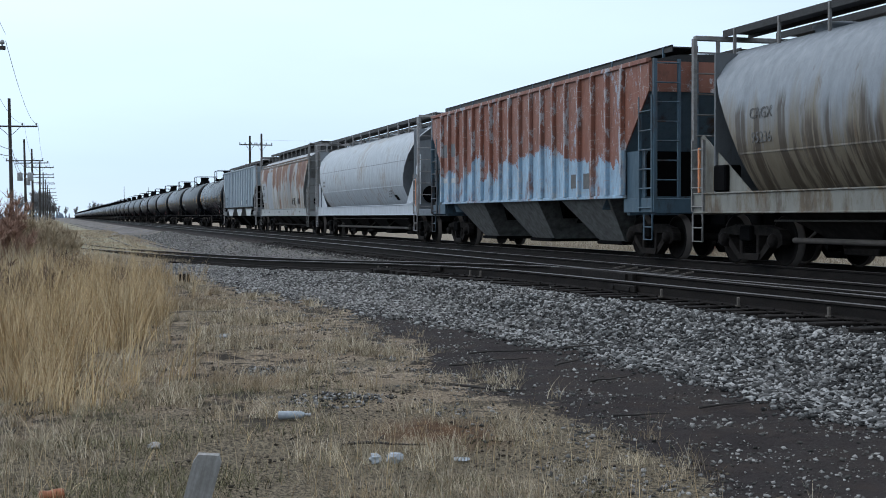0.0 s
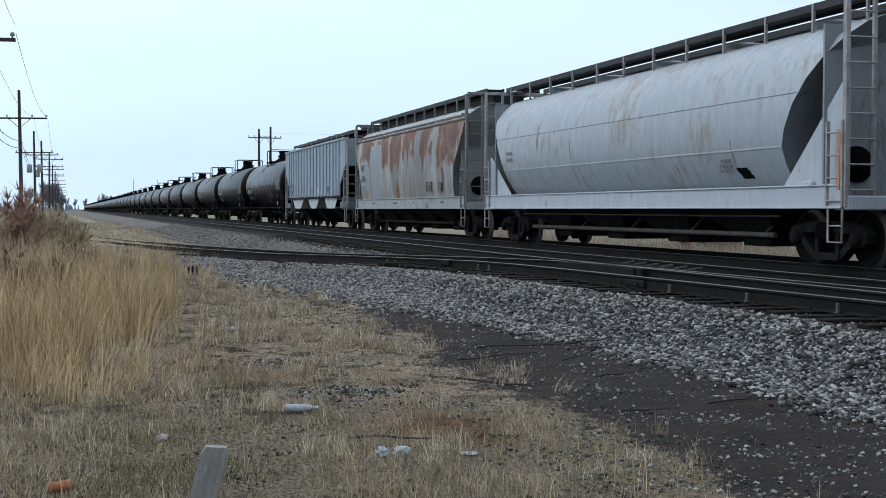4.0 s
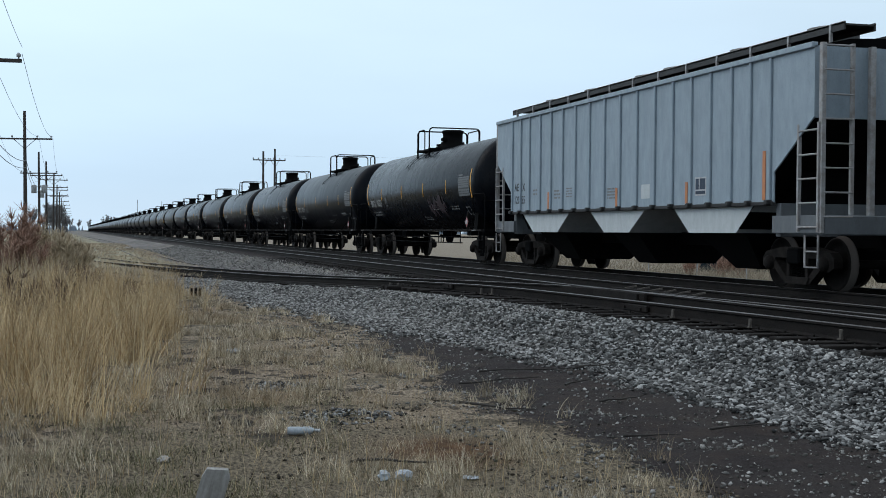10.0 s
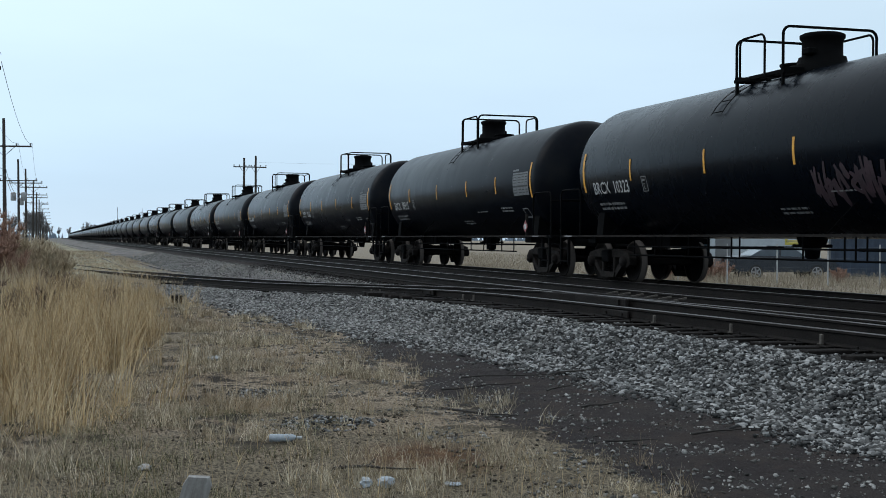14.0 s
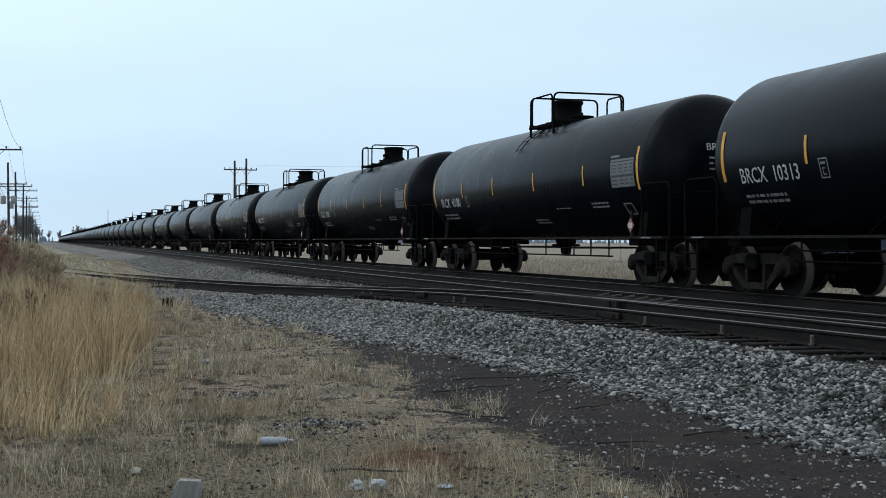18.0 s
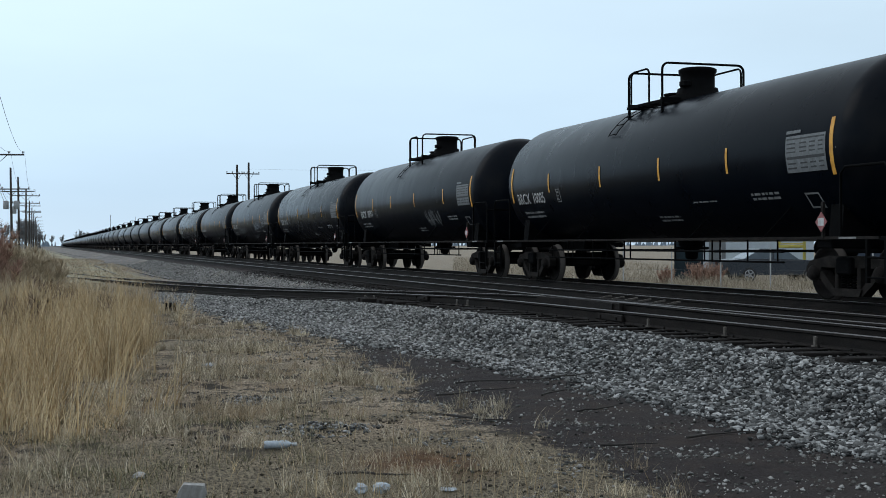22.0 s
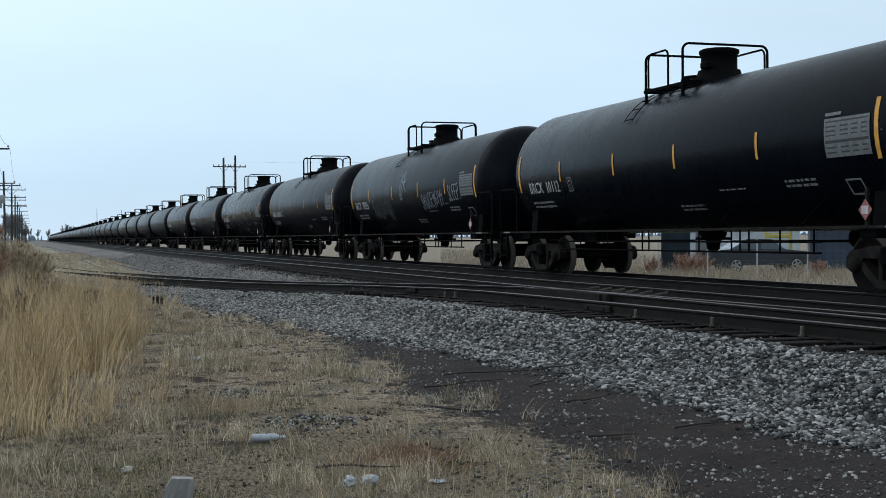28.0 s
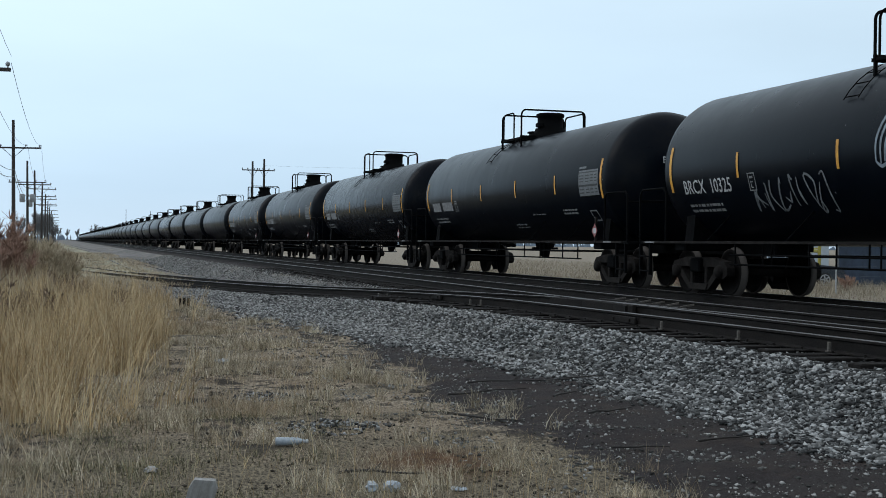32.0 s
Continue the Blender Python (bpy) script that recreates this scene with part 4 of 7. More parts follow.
def add_truck(car, y, full=True):
    b = part("truck", TM["bolster"], None, car, "four-wheel cast steel truck", pose(0, y, 0))
    for k in ("n", "f"):
        part("side_frame", TM["frame" + k], None, b)
        if full:
            for dy in (-0.16, 0.0, 0.16):
                part("spring", TM["spring"], None, b, "", pose(-0.95 if k == "n" else 0.95, dy, 0))
    if full:
        for y2 in (-0.46, 0.46):
            part("brake_beam", TM["beam"], None, b, "", pose(0, y2, 0))
    for s in (-1, 1):
        for k in ("n", "f"):
            if full:
                part("bearing_cap", TM["cap" + k], None, b, "", pose(0, s * WB, 0.457))
        w = part("wheelset", TM["set"], None, b, "pair of steel wheels on an axle", pose(0, s * WB, 0.457))
    return b


def coupler_geo(s, end):
    g = Geo()
    g.box(-0.16, 0.16, s * (end - 1.1), s * (end - 0.32), 0.72, 0.98, 0.02)
    g.box(-0.09, 0.09, s * (end - 0.4), s * (end - 0.12), 0.78, 0.94, 0.02)
    g.box(-0.2, 0.14, s * (end - 0.16), s * (end + 0.02), 0.72, 1.0, 0.05)
    g.tube([(0.3, s * (end - 0.5), 0.75), (0.3, s * (end - 0.25), 0.5), (0.3, s * end, 0.42)], 0.03, 6)
    return g


def ladder_geo(x, y0, y1, z0, z1, step=0.38, r=0.018, stiles=True):
    """Rungs between two uprights in a plane of constant x."""
    g = Geo()
    if stiles:
        for y in (y0, y1):
            g.box(x - 0.03, x + 0.03, y - 0.025, y + 0.025, z0, z1)
    z = z0 + 0.08
    while z < z1:
        g.tube([(x - 0.02, y0, z), (x - 0.02, y1, z)], r, 6)
        z += step
    return g


def label_block(lines, width, height, gap=0.5):
    """Rows of small bars that stand for small print, as a mesh in the plane x = 0."""
    g = Geo()
    rnd = random.Random(int(width * 1000 + height * 77 + lines))
    dz = height / lines
    for i in range(lines):
        y = 0.0
        while y < width:
            w = min(rnd.uniform(0.06, 0.22), width - y)
            g.box(-0.003, 0.0, -y, -(y + w), height - (i + 1) * dz, height - (i + gap) * dz)
            y += w + rnd.uniform(0.02, 0.06)
    return g


# ---- tank cars
TANK_R, TANK_Z, TANK_H = 1.52, 2.50, 7.45
STRIPES = (7.28, 4.5, 1.55, -1.45, -4.4, -7.28)
HEAD_X, HEAD_Z = -0.42, 2.80


def tank_shell_geo(seg=56):
    prof = []
    for k in range(9):
        a = math.pi / 2 * k / 8
        prof.append((-TANK_H - 0.78 * math.cos(a), TANK_R * math.sin(a)))
    for k in range(9):
        a = math.pi / 2 * (1 - k / 8)
        prof.append((TANK_H + 0.78 * math.cos(a), TANK_R * math.sin(a)))
    return Geo().lathe(prof, seg, "y", (0, 0, TANK_Z))


def on_tank(y, z):
    """x of the shell's near side at height z."""
    return -math.sqrt(max(0.0, TANK_R ** 2 - (z - TANK_Z) ** 2)) - 0.006


def stripe_geo(y, z0, z1, w=0.06):
    g = Geo()
    n = 5
    v = []
    for i in range(n + 1):
        z = z0 + (z1 - z0) * i / n
        x = on_tank(y, z)
        v += [(x - 0.002, y - w / 2, z), (x - 0.002, y + w / 2, z)]
    return g.add(v, [(2 * i, 2 * i + 1, 2 * i + 3, 2 * i + 2) for i in range(n)], True)


def wrap_to_tank(me, y, z):
    """Bends flat lettering on to the near side of the tank, its foot at y, z."""
    for q in me.vertices:
        zz = z + q.co.z
        q.co = (on_tank(0, zz) + q.co.x - 0.002, y + q.co.y, zz)
    return me


def bend_rail(p0, p1, zt, r=0.14):
    """A handrail: up from p0, round two bends, across and down to p1."""
    a, b = Vector(p0), Vector(p1)
    u = Vector((b.x - a.x, b.y - a.y, 0)).normalized()
    up = Vector((0, 0, 1))
    ca, cb = Vector((a.x, a.y, zt - r)) + u * r, Vector((b.x, b.y, zt - r)) - u * r
    arc = [i * math.pi / 10 for i in range(6)]
    return [a] + [ca - u * r * math.cos(t) + up * r * math.sin(t) for t in arc] + [cb + u * r * math.sin(t) + up * r * math.cos(t) for t in arc] + [b]


def tank_meshes():
    d = {}
    d["shell"] = tank_shell_geo().mesh("tank_shell", M_BLACK)
    d["shell_far"] = tank_shell_geo(28).mesh("tank_shell", M_BLACK)
    for s, k in ((-1, "a"), (1, "b")):
        d["coupler" + k] = coupler_geo(s, 9.03).mesh("coupler", M_UNDER)
        g = Geo()
        g.box(-0.35, 0.35, s * 5.2, s * 8.75, 0.78, 1.06, 0.02)
        g.box(-1.45, 1.45, s * 6.75, s * 7.2, 0.86, 1.02, 0.02)
        g.prism([(-1.25, 1.0), (1.25, 1.0), (1.18, 1.75), (0.9, 1.4), (0.0, 1.06), (-0.9, 1.4), (-1.18, 1.75)], s * 6.8, s * 7.15, "y")
        g.box(-1.5, 1.5, s * 8.15, s * 8.75, 0.98, 1.05, 0.01)
        d["stub" + k] = g.mesh("stub_sill", M_UNDER)
        g = Geo()
        for x in (-1.5, 1.5):
            g.tube([(x, s * 7.5, 1.02), (x, s * 7.5, 2.02), (x, s * 7.62, 2.12), (x, s * 8.6, 2.12), (x, s * 8.72, 2.02), (x, s * 8.72, 1.02)], 0.022, 6)
        g.tube([(-1.5, s * 8.74, 1.9), (1.5, s * 8.74, 1.9)], 0.02, 6)
        d["endrail" + k] = g.mesh("end_handrail", M_UNDER)
        d["endladder" + k] = ladder_geo(-1.5, s * 8.2, s * 8.66, 0.35, 1.0, 0.3).mesh("end_ladder", M_UNDER)
        g = Geo()
        g.box(s * 1.47, s * 1.53, -8.5, 8.5, 1.005, 1.05)
        d["edge" + k] = g.mesh("side_walkway_edge", M_TRUCK)
    g = Geo()
    for z in (0.80, 0.62):
        g.tube([(-1.2, -5.4, z), (-1.2, 5.4, z)], 0.02, 6)
    for y in (-5.2, -4.2, -3.2, -2.9, -2.6, -1.4, 0.7, 1.0, 1.9, 2.7, 3.9, 4.2, 5.2):
        g.tube([(-1.2, y, 1.02), (-1.2, y, 0.60)], 0.016, 6)
    for y in (-3.0, 3.0):
        g.tube([(-1.2, y, 0.8), (1.1, y, 0.8)], 0.03, 6)
    d["piping"] = g.mesh("brake_piping", M_UNDER)
    g = Geo().lathe([(1.06, 0.30), (0.90, 0.26), (0.80, 0.15), (0.64, 0.13), (0.60, 0.08), (0.56, 0.0)], 16, "z", (0, 0.2, 0))
    g.box(-0.36, 0.36, 0.10, 0.30, 0.82, 0.88, 0.01)
    d["outlet"] = g.mesh("bottom_outlet", M_UNDER)
    g = Geo().lathe([(-0.5, 0.0), (-0.5, 0.15), (-0.46, 0.18), (0.46, 0.18), (0.5, 0.15), (0.5, 0.0)], 14, "y", (0.5, -4.4, 0.86))
    d["reservoir"] = g.mesh("air_reservoir", M_UNDER)
    # top fittings
    g = Geo().lathe([(3.98, 0.62), (4.12, 0.60), (4.13, 0.46), (4.28, 0.42), (4.30, 0.36), (4.58, 0.36), (4.62, 0.40), (4.68, 0.40), (4.71, 0.34), (4.71, 0.0)], 24, "z", (0, 0.05, -0.05))
    d["dome"] = g.mesh("manway_dome", M_UNDER)
    g = Geo().lathe([(4.0, 0.24), (4.16, 0.24), (4.18, 0.30), (4.22, 0.30), (4.24, 0.0)], 16, "z", (-0.12, 0.72, -0.03))
    g.box(-0.3, 0.2, 0.3, 1.0, 4.0, 4.1, 0.02)
    d["valve"] = g.mesh("valve_housing", M_UNDER)
    d["gauge"] = Geo().box(-0.46, -0.3, -0.24, 0.01, 4.25, 4.37, 0.02).mesh("gauge_box", M_UNDER)
    g = Geo()
    for x in (-0.97, -0.80, -0.63, 0.60, 0.77, 0.94):
        g.box(x, x + 0.03, -0.25, 1.45, 3.90, 3.96)
    for y in (-0.25, 0.35, 0.9, 1.45):
        g.box(-0.98, -0.55, y - 0.02, y + 0.02, 3.89, 3.95)
        g.box(0.55, 0.98, y - 0.02, y + 0.02, 3.89, 3.95)
    for y in (-0.2, 1.4):
        for x in (-0.95, 0.95):
            g.box(x - 0.025, x + 0.025, y - 0.025, y + 0.025, 3.62, 3.95)
        g.box(-0.98, 0.98, y - 0.03, y + 0.03, 3.92, 4.0)
    d["platform"] = g.mesh("top_platform", M_UNDER)
    zt = 4.70
    d["rail0"] = Geo().tube(bend_rail((-0.95, 1.42, 3.93), (0.95, 1.42, 3.93), zt), 0.026, 6).mesh("handrail", M_UNDER)
    d["rail1"] = Geo().tube(bend_rail((-0.95, -0.2, 3.93), (0.95, -0.2, 3.93), zt + 0.02), 0.026, 6).mesh("handrail", M_UNDER)
    d["rail2"] = Geo().tube(bend_rail((-0.95, 1.30, 3.93), (-0.95, 0.42, 3.93), zt - 0.02), 0.022, 6).mesh("handrail", M_UNDER)
    d["rail3"] = Geo().tube(bend_rail((0.95, 1.30, 3.93), (0.95, -0.1, 3.93), zt - 0.02), 0.022, 6).mesh("handrail", M_UNDER)
    g = Geo()
    for y in (1.14, 1.54):
        g.tube([(on_tank(0, z) - 0.05, y, z) for z in (3.3, 3.45, 3.62, 3.76, 3.9)], 0.009, 6)
    for z in (3.34, 3.56, 3.74):
        g.tube([(on_tank(0, z) - 0.05, 1.14, z), (on_tank(0, z) - 0.05, 1.54, z)], 0.010, 6)
    d["ladder"] = g.mesh("side_ladder", M_UNDER)
    for i, y in enumerate(STRIPES):
        long = abs(y) > 7
        d["stripe%d" % i] = stripe_geo(y, 2.02 if long else 2.20, 2.92 if long else 2.66, 0.10 if long else 0.075).mesh("reflector_stripe", M_YELLOW)
    g = Geo()
    g.add([(-0.003, y, k * 0.05) for k in range(13) for y in (0.0, -1.15)], [(2 * k, 2 * k + 1, 2 * k + 3, 2 * k + 2) for k in range(12)])
    d["panel"] = wrap_to_tank(g.mesh("data_panel", M_PANEL), -5.98, 2.10)
    frame_g = Geo()
    for k, (za, zb) in enumerate(((0.535, 0.56), (0.46, 0.485), (0.39, 0.415), (0.325, 0.345), (0.215, 0.26), (0.135, 0.16), (0.06, 0.085))):
        ys = ((0.03, 1.12),) if k in (0, 4) else ((0.04, 0.30), (0.42, 0.62), (0.70, 0.86), (0.95, 1.08))
        for ya, yb in ys:
            frame_g.box(-0.006, -0.003, -ya, -yb, za, zb)
    d["panelframe"] = wrap_to_tank(frame_g.mesh("panel_print", M_DARKLET), -5.98, 2.10)
    d["paneltitle"] = wrap_to_tank(Geo().box(-0.003, 0, 0, -0.42, 0.64, 0.69).mesh("panel_title", M_PANEL), -5.98, 2.10)
    d["print1"] = wrap_to_tank(label_block(2, 1.3, 0.2).mesh("small_print", M_LETTERG), 6.75, 1.62)
    d["print2"] = wrap_to_tank(label_block(2, 0.9, 0.16).mesh("small_print", M_LETTERG), -4.6, 1.70)
    d["print3"] = wrap_to_tank(label_block(1, 0.9, 0.05).mesh("small_print", M_LETTERG), -2.4, 1.72)
    d["print4"] = wrap_to_tank(label_block(2, 0.9, 0.14).mesh("small_print", M_LETTERG), -0.6, 1.40)
    fr = Geo()
    for ya, yb, z0, z1 in ((0, -0.24, 0, 0.02), (0, -0.24, 0.30, 0.32), (0, -0.02, 0, 0.32), (-0.22, -0.24, 0, 0.32), (-0.06, -0.18, 0.22, 0.26), (-0.08, -0.16, 0.05, 0.07), (-0.08, -0.16, 0.15, 0.17), (-0.08, -0.10, 0.05, 0.17)):
        fr.box(-0.003, 0, ya, yb, z0, z1)
    d["boxmark"] = wrap_to_tank(fr.mesh("letter_box", M_LETTERG), 4.27, 1.95)
    fr = Geo()
    for ya, yb, z0, z1 in ((0, -0.4, 0, 0.03), (0, -0.4, 0.22, 0.25), (0, -0.03, 0, 0.25), (-0.37, -0.4, 0, 0.25)):
        fr.box(-0.003, 0, ya, yb, z0, z1)
    d["cardholder"] = wrap_to_tank(fr.mesh("card_holder", M_LETTERG), -6.25, 1.52)
    d["placard"] = Geo().prism([(-7.06 - 0.16, 1.28), (-7.06, 1.44), (-7.06 + 0.16, 1.28), (-7.06, 1.12)], -1.56, -1.55).mesh("hazard_placard", M_PLACARD)
    d["placardbar"] = Geo().box(-1.565, -1.56, -7.14, -6.98, 1.22, 1.34).mesh("placard_panel", M_LETTER)
    d["bracket"] = Geo().box(-1.545, -1.5, -7.09, -7.03, 1.02, 1.6).mesh("placard_bracket", M_TRUCK)
    d["edgeprint"] = Geo().box(-0.003, 0, 0, -0.45, 0.012, 0.04).mesh("walkway_print", M_LETTERG)
    d["stay"] = Geo().tube([(on_tank(0, 1.55), 0, 1.55), (-1.5, 0.35, 1.05)], 0.012, 5).mesh("walkway_stay", M_UNDER)
    return d


TK = tank_meshes()


def tank_car(label):
    car = thing("tank_car", label, "tank car", "tank cars of the train")
    tank = part("tank", TK["shell"], None, car, "black cylindrical tank with domed heads")
    for k in ("a", "b"):
        for n, nm in (("coupler", "coupler"), ("stub", "stub_sill"), ("endrail", "end_handrail"), ("endladder", "end_ladder"), ("edge", "side_walkway")):
            part(nm, TK[n + k], None, car)
    for n, nm in (("piping", "brake_piping"), ("outlet", "bottom_outlet"), ("reservoir", "air_reservoir"), ("ladder", "side_ladder")):
        part(nm, TK[n], None, car)
    for y in (-5.6, -2.9, 2.6, 5.4):
        part("walkway_stay", TK["stay"], None, car, "", pose(0, y, 0))
    pf = part("top_platform", TK["platform"], None, car, "", pose(0, -0.12, 0))
    part("manway_dome", TK["dome"], None, pf)
    part("valve_housing", TK["valve"], None, pf)
    part("gauge_box", TK["gauge"], None, pf)
    for i in range(4):
        part("handrail", TK["rail%d" % i], None, pf)
    for i in range(6):
        part("reflector_stripe", TK["stripe%d" % i], None, tank, "yellow reflective stripe")
    for n, nm in (("panel", "data_panel"), ("panelframe", "panel_print"), ("paneltitle", "panel_title"), ("print1", "small_print"), ("print2", "small_print"), ("print3", "small_print"), ("print4", "small_print"), ("boxmark", "letter_box"), ("cardholder", "card_holder")):
        part(nm, TK[n], None, tank)
    for y in (-7.5, 8.4):
        part("walkway_print", TK["edgeprint"], None, car, "", pose(-1.533, y, 1.0))
    pl = part("placard_bracket", TK["bracket"], None, car)
    part("hazard_placard", TK["placard"], None, pl, "red diamond hazard placard with a white band")
    part("placard_panel", TK["placardbar"], None, pl)
    for y in (-6.98, 6.98):
        add_truck(car, y)
    return car


def tank_car_far():
    car = thing("tank_car", "black tank car with a top platform, far down the train", "tank car", "tank cars of the train")
    part("tank", TK["shell_far"], None, car)
    for k in ("a", "b"):
        for n, nm in (("coupler", "coupler"), ("stub", "stub_sill"), ("edge", "side_walkway")):
            part(nm, TK[n + k], None, car)
    pf = part("top_platform", TK["platform"], None, car)
    part("manway_dome", TK["dome"], None, pf)
    for i in (0, 1, 2):
        part("handrail", TK["rail%d" % i], None, pf)
    for y in (-6.98, 6.98):
        add_truck(car, y, False)
    return car


def spray_stroke(tank, pts, w, mat, lift=0.0, label="pale blue-white spray-paint stroke"):
    """One sprayed line through points (y, z) on the shell, smoothed, thinner at its ends."""
    q = [pts[0]] + list(pts) + [pts[-1]]
    fine = []
    for i in range(1, len(q) - 2):
        for j in range(5):
            u = j / 5
            fine.append(tuple(0.5 * (2 * q[i][a] + (q[i + 1][a] - q[i - 1][a]) * u + (2 * q[i - 1][a] - 5 * q[i][a] + 4 * q[i + 1][a] - q[i + 2][a]) * u * u + (3 * q[i][a] - q[i - 1][a] - 3 * q[i + 1][a] + q[i + 2][a]) * u ** 3) for a in (0, 1)))
    fine.append(pts[-1])
    v = []
    for i, (y, z) in enumerate(fine):
        a, b = fine[max(i - 1, 0)], fine[min(i + 1, len(fine) - 1)]
        dy, dz = b[0] - a[0], b[1] - a[1]
        ln = math.hypot(dy, dz) or 1.0
        half = w / 2 * (0.45 + 0.55 * math.sin(math.pi * (i + 0.6) / (len(fine) + 0.2)))
        for s in (-1, 1):
            yy, zz = y - s * dz / ln * half, z + s * dy / ln * half
            v.append((on_tank(0, zz) - 0.003 - lift, yy, zz))
    return part("paint_stroke", Geo().add(v, [(2 * i, 2 * i + 1, 2 * i + 3, 2 * i + 2) for i in range(len(fine) - 1)]), mat, tank, label)


def graffiti(tank, y0, y1, z0, z1, mat, label, seed, strokes=9, w=0.045):
    """An unreadable worn scrawl: overlapping random strokes."""
    rng = random.Random(seed)
    for k in range(strokes):
        yc, wy = y0 + (y1 - y0) * (k + 0.5) / strokes, abs(y1 - y0) / strokes
        spray_stroke(tank, [(yc + rng.uniform(-0.75, 0.75) * wy, rng.uniform(z0, z1)) for _ in range(4)], w, mat, 0.0006 * k, label)


SPRAY = {
    "S": (((0.9, 0.82), (0.55, 1.0), (0.15, 0.82), (0.45, 0.52), (0.85, 0.25), (0.45, -0.12), (0.02, 0.15)),),
    "A": (((0.05, -0.05), (0.2, 0.95)), ((0.8, 1.02), (0.78, 0.4), (0.9, -0.08)), ((0.1, 0.48), (0.85, 0.52))),
    "U": (((0.1, 1.0), (0.12, 0.25), (0.45, -0.08), (0.8, 0.25), (0.9, 1.0)),),
    "C": (((0.95, 0.85), (0.5, 1.02), (0.12, 0.5), (0.45, -0.02), (0.95, 0.08)),),
    "E": (((0.95, 1.0), (0.15, 0.92), (0.2, 0.05), (0.98, 0.0)), ((0.15, 0.5), (0.85, 0.55))),
    "Y": (((0.08, 1.0), (0.2, 0.55), (0.78, 0.5)), ((0.92, 1.0), (0.75, 0.35), (0.3, -0.3))),
    "G": (((0.9, 0.9), (0.4, 1.0), (0.1, 0.4), (0.5, -0.05), (0.9, 0.35), (0.45, 0.42)),),
    "I": (((0.5, 1.0), (0.45, -0.05)),),
    "L": (((0.2, 1.02), (0.18, 0.05), (0.9, -0.02)),),
    "P": (((0.2, -0.1), (0.22, 1.0)), ((0.0, 0.95), (0.75, 1.02), (0.85, 0.6), (0.2, 0.45))),
    ".": (((0.4, 0.06), (0.55, 0.0), (0.5, -0.06)),),
}


def spray_letter(tank, ch, y, z, wide, tall, k):
    for i, path in enumerate(SPRAY[ch]):
        spray_stroke(tank, [(y - u * wide, z + v * tall) for u, v in path], 0.05, M_GRAFFB, 0.0006 * (i + 2 * (k % 2)))


# ---- covered hoppers
def board_geo(y0, y1, z, xs=(-0.86, -0.30)):
    g = Geo()
    g.box(xs[0], xs[1], y0, y1, z, z + 0.035, 0.005)
    g.box(xs[0] - 0.01, xs[0] + 0.02, y0, y1, z - 0.07, z + 0.06)
    g.box(xs[1] - 0.02, xs[1] + 0.01, y0, y1, z - 0.07, z + 0.06)
    return g


def add_supports(car, y0, y1, z0, z1, count, mat, x=0.86):
    me = Geo().box(-0.025, 0.025, -0.025, 0.025, z0, z1 + 0.06).mesh("board_support", mat)
    for k in range(count):
        for s in (-x, x):
            part("board_support", me, None, car, "", pose(s, y0 + (y1 - y0) * k / (count - 1), 0))


def hatch_geo(y, z, r=0.42, skirt=0.0):
    return Geo().lathe([(z - skirt, r), (z + 0.10, r), (z + 0.11, r + 0.05), (z + 0.15, r + 0.05), (z + 0.19, r * 0.6), (z + 0.20, 0.0)], 16, "z", (0, y, 0))


def shell_rows(profile, ends):
    """Points of a rounded body: profile of (z, half width) from sill to ridge; ends gives its half length at a height."""
    left = [(-w, z) for z, w in profile]
    return left + [(-x, z) for x, z in reversed(left[:-1])]


def rounded_body_geo(profile, ends, cuts=9):
    g = Geo()
    ring = shell_rows(profile, ends)
    v, n = [], len(ring)
    stations = [-1 + 2 * k / (cuts - 1) for k in range(cuts)]
    for s in stations:
        for x, z in ring:
            e = float(np.interp(z, [q[0] for q in ends], [q[1] for q in ends]))
            v.append((x, s * e, z))
    g.add(v, [(i * n + k, i * n + k + 1, (i + 1) * n + k + 1, (i + 1) * n + k) for i in range(cuts - 1) for k in range(n - 1)], True)
    return g


def slope_sheet_geo(profile, ends, s):
    """The sheet that closes a rounded body's end."""
    g, v = Geo(), []
    for z, w in profile:
        e = float(np.interp(z, [q[0] for q in ends], [q[1] for q in ends]))
        for f in (-1, -0.6, 0, 0.6, 1):
            v.append((f * w * 0.999, s * (e - 0.015 - (1 - abs(f)) * 0.25), z))
    return g.add(v, [(i * 5 + k, i * 5 + k + 1, i * 5 + 6 + k, i * 5 + 5 + k) for i in range(len(profile) - 1) for k in range(4)], True)


def seam_geo(profile, ends, z, depth=0.012, hi=0.03):
    g = Geo()
    w = float(np.interp(z, [q[0] for q in profile], [q[1] for q in profile]))
    e = float(np.interp(z, [q[0] for q in ends], [q[1] for q in ends])) - 0.05
    g.box(-w - depth, -w + 0.01, -e, e, z, z + hi)
    return g


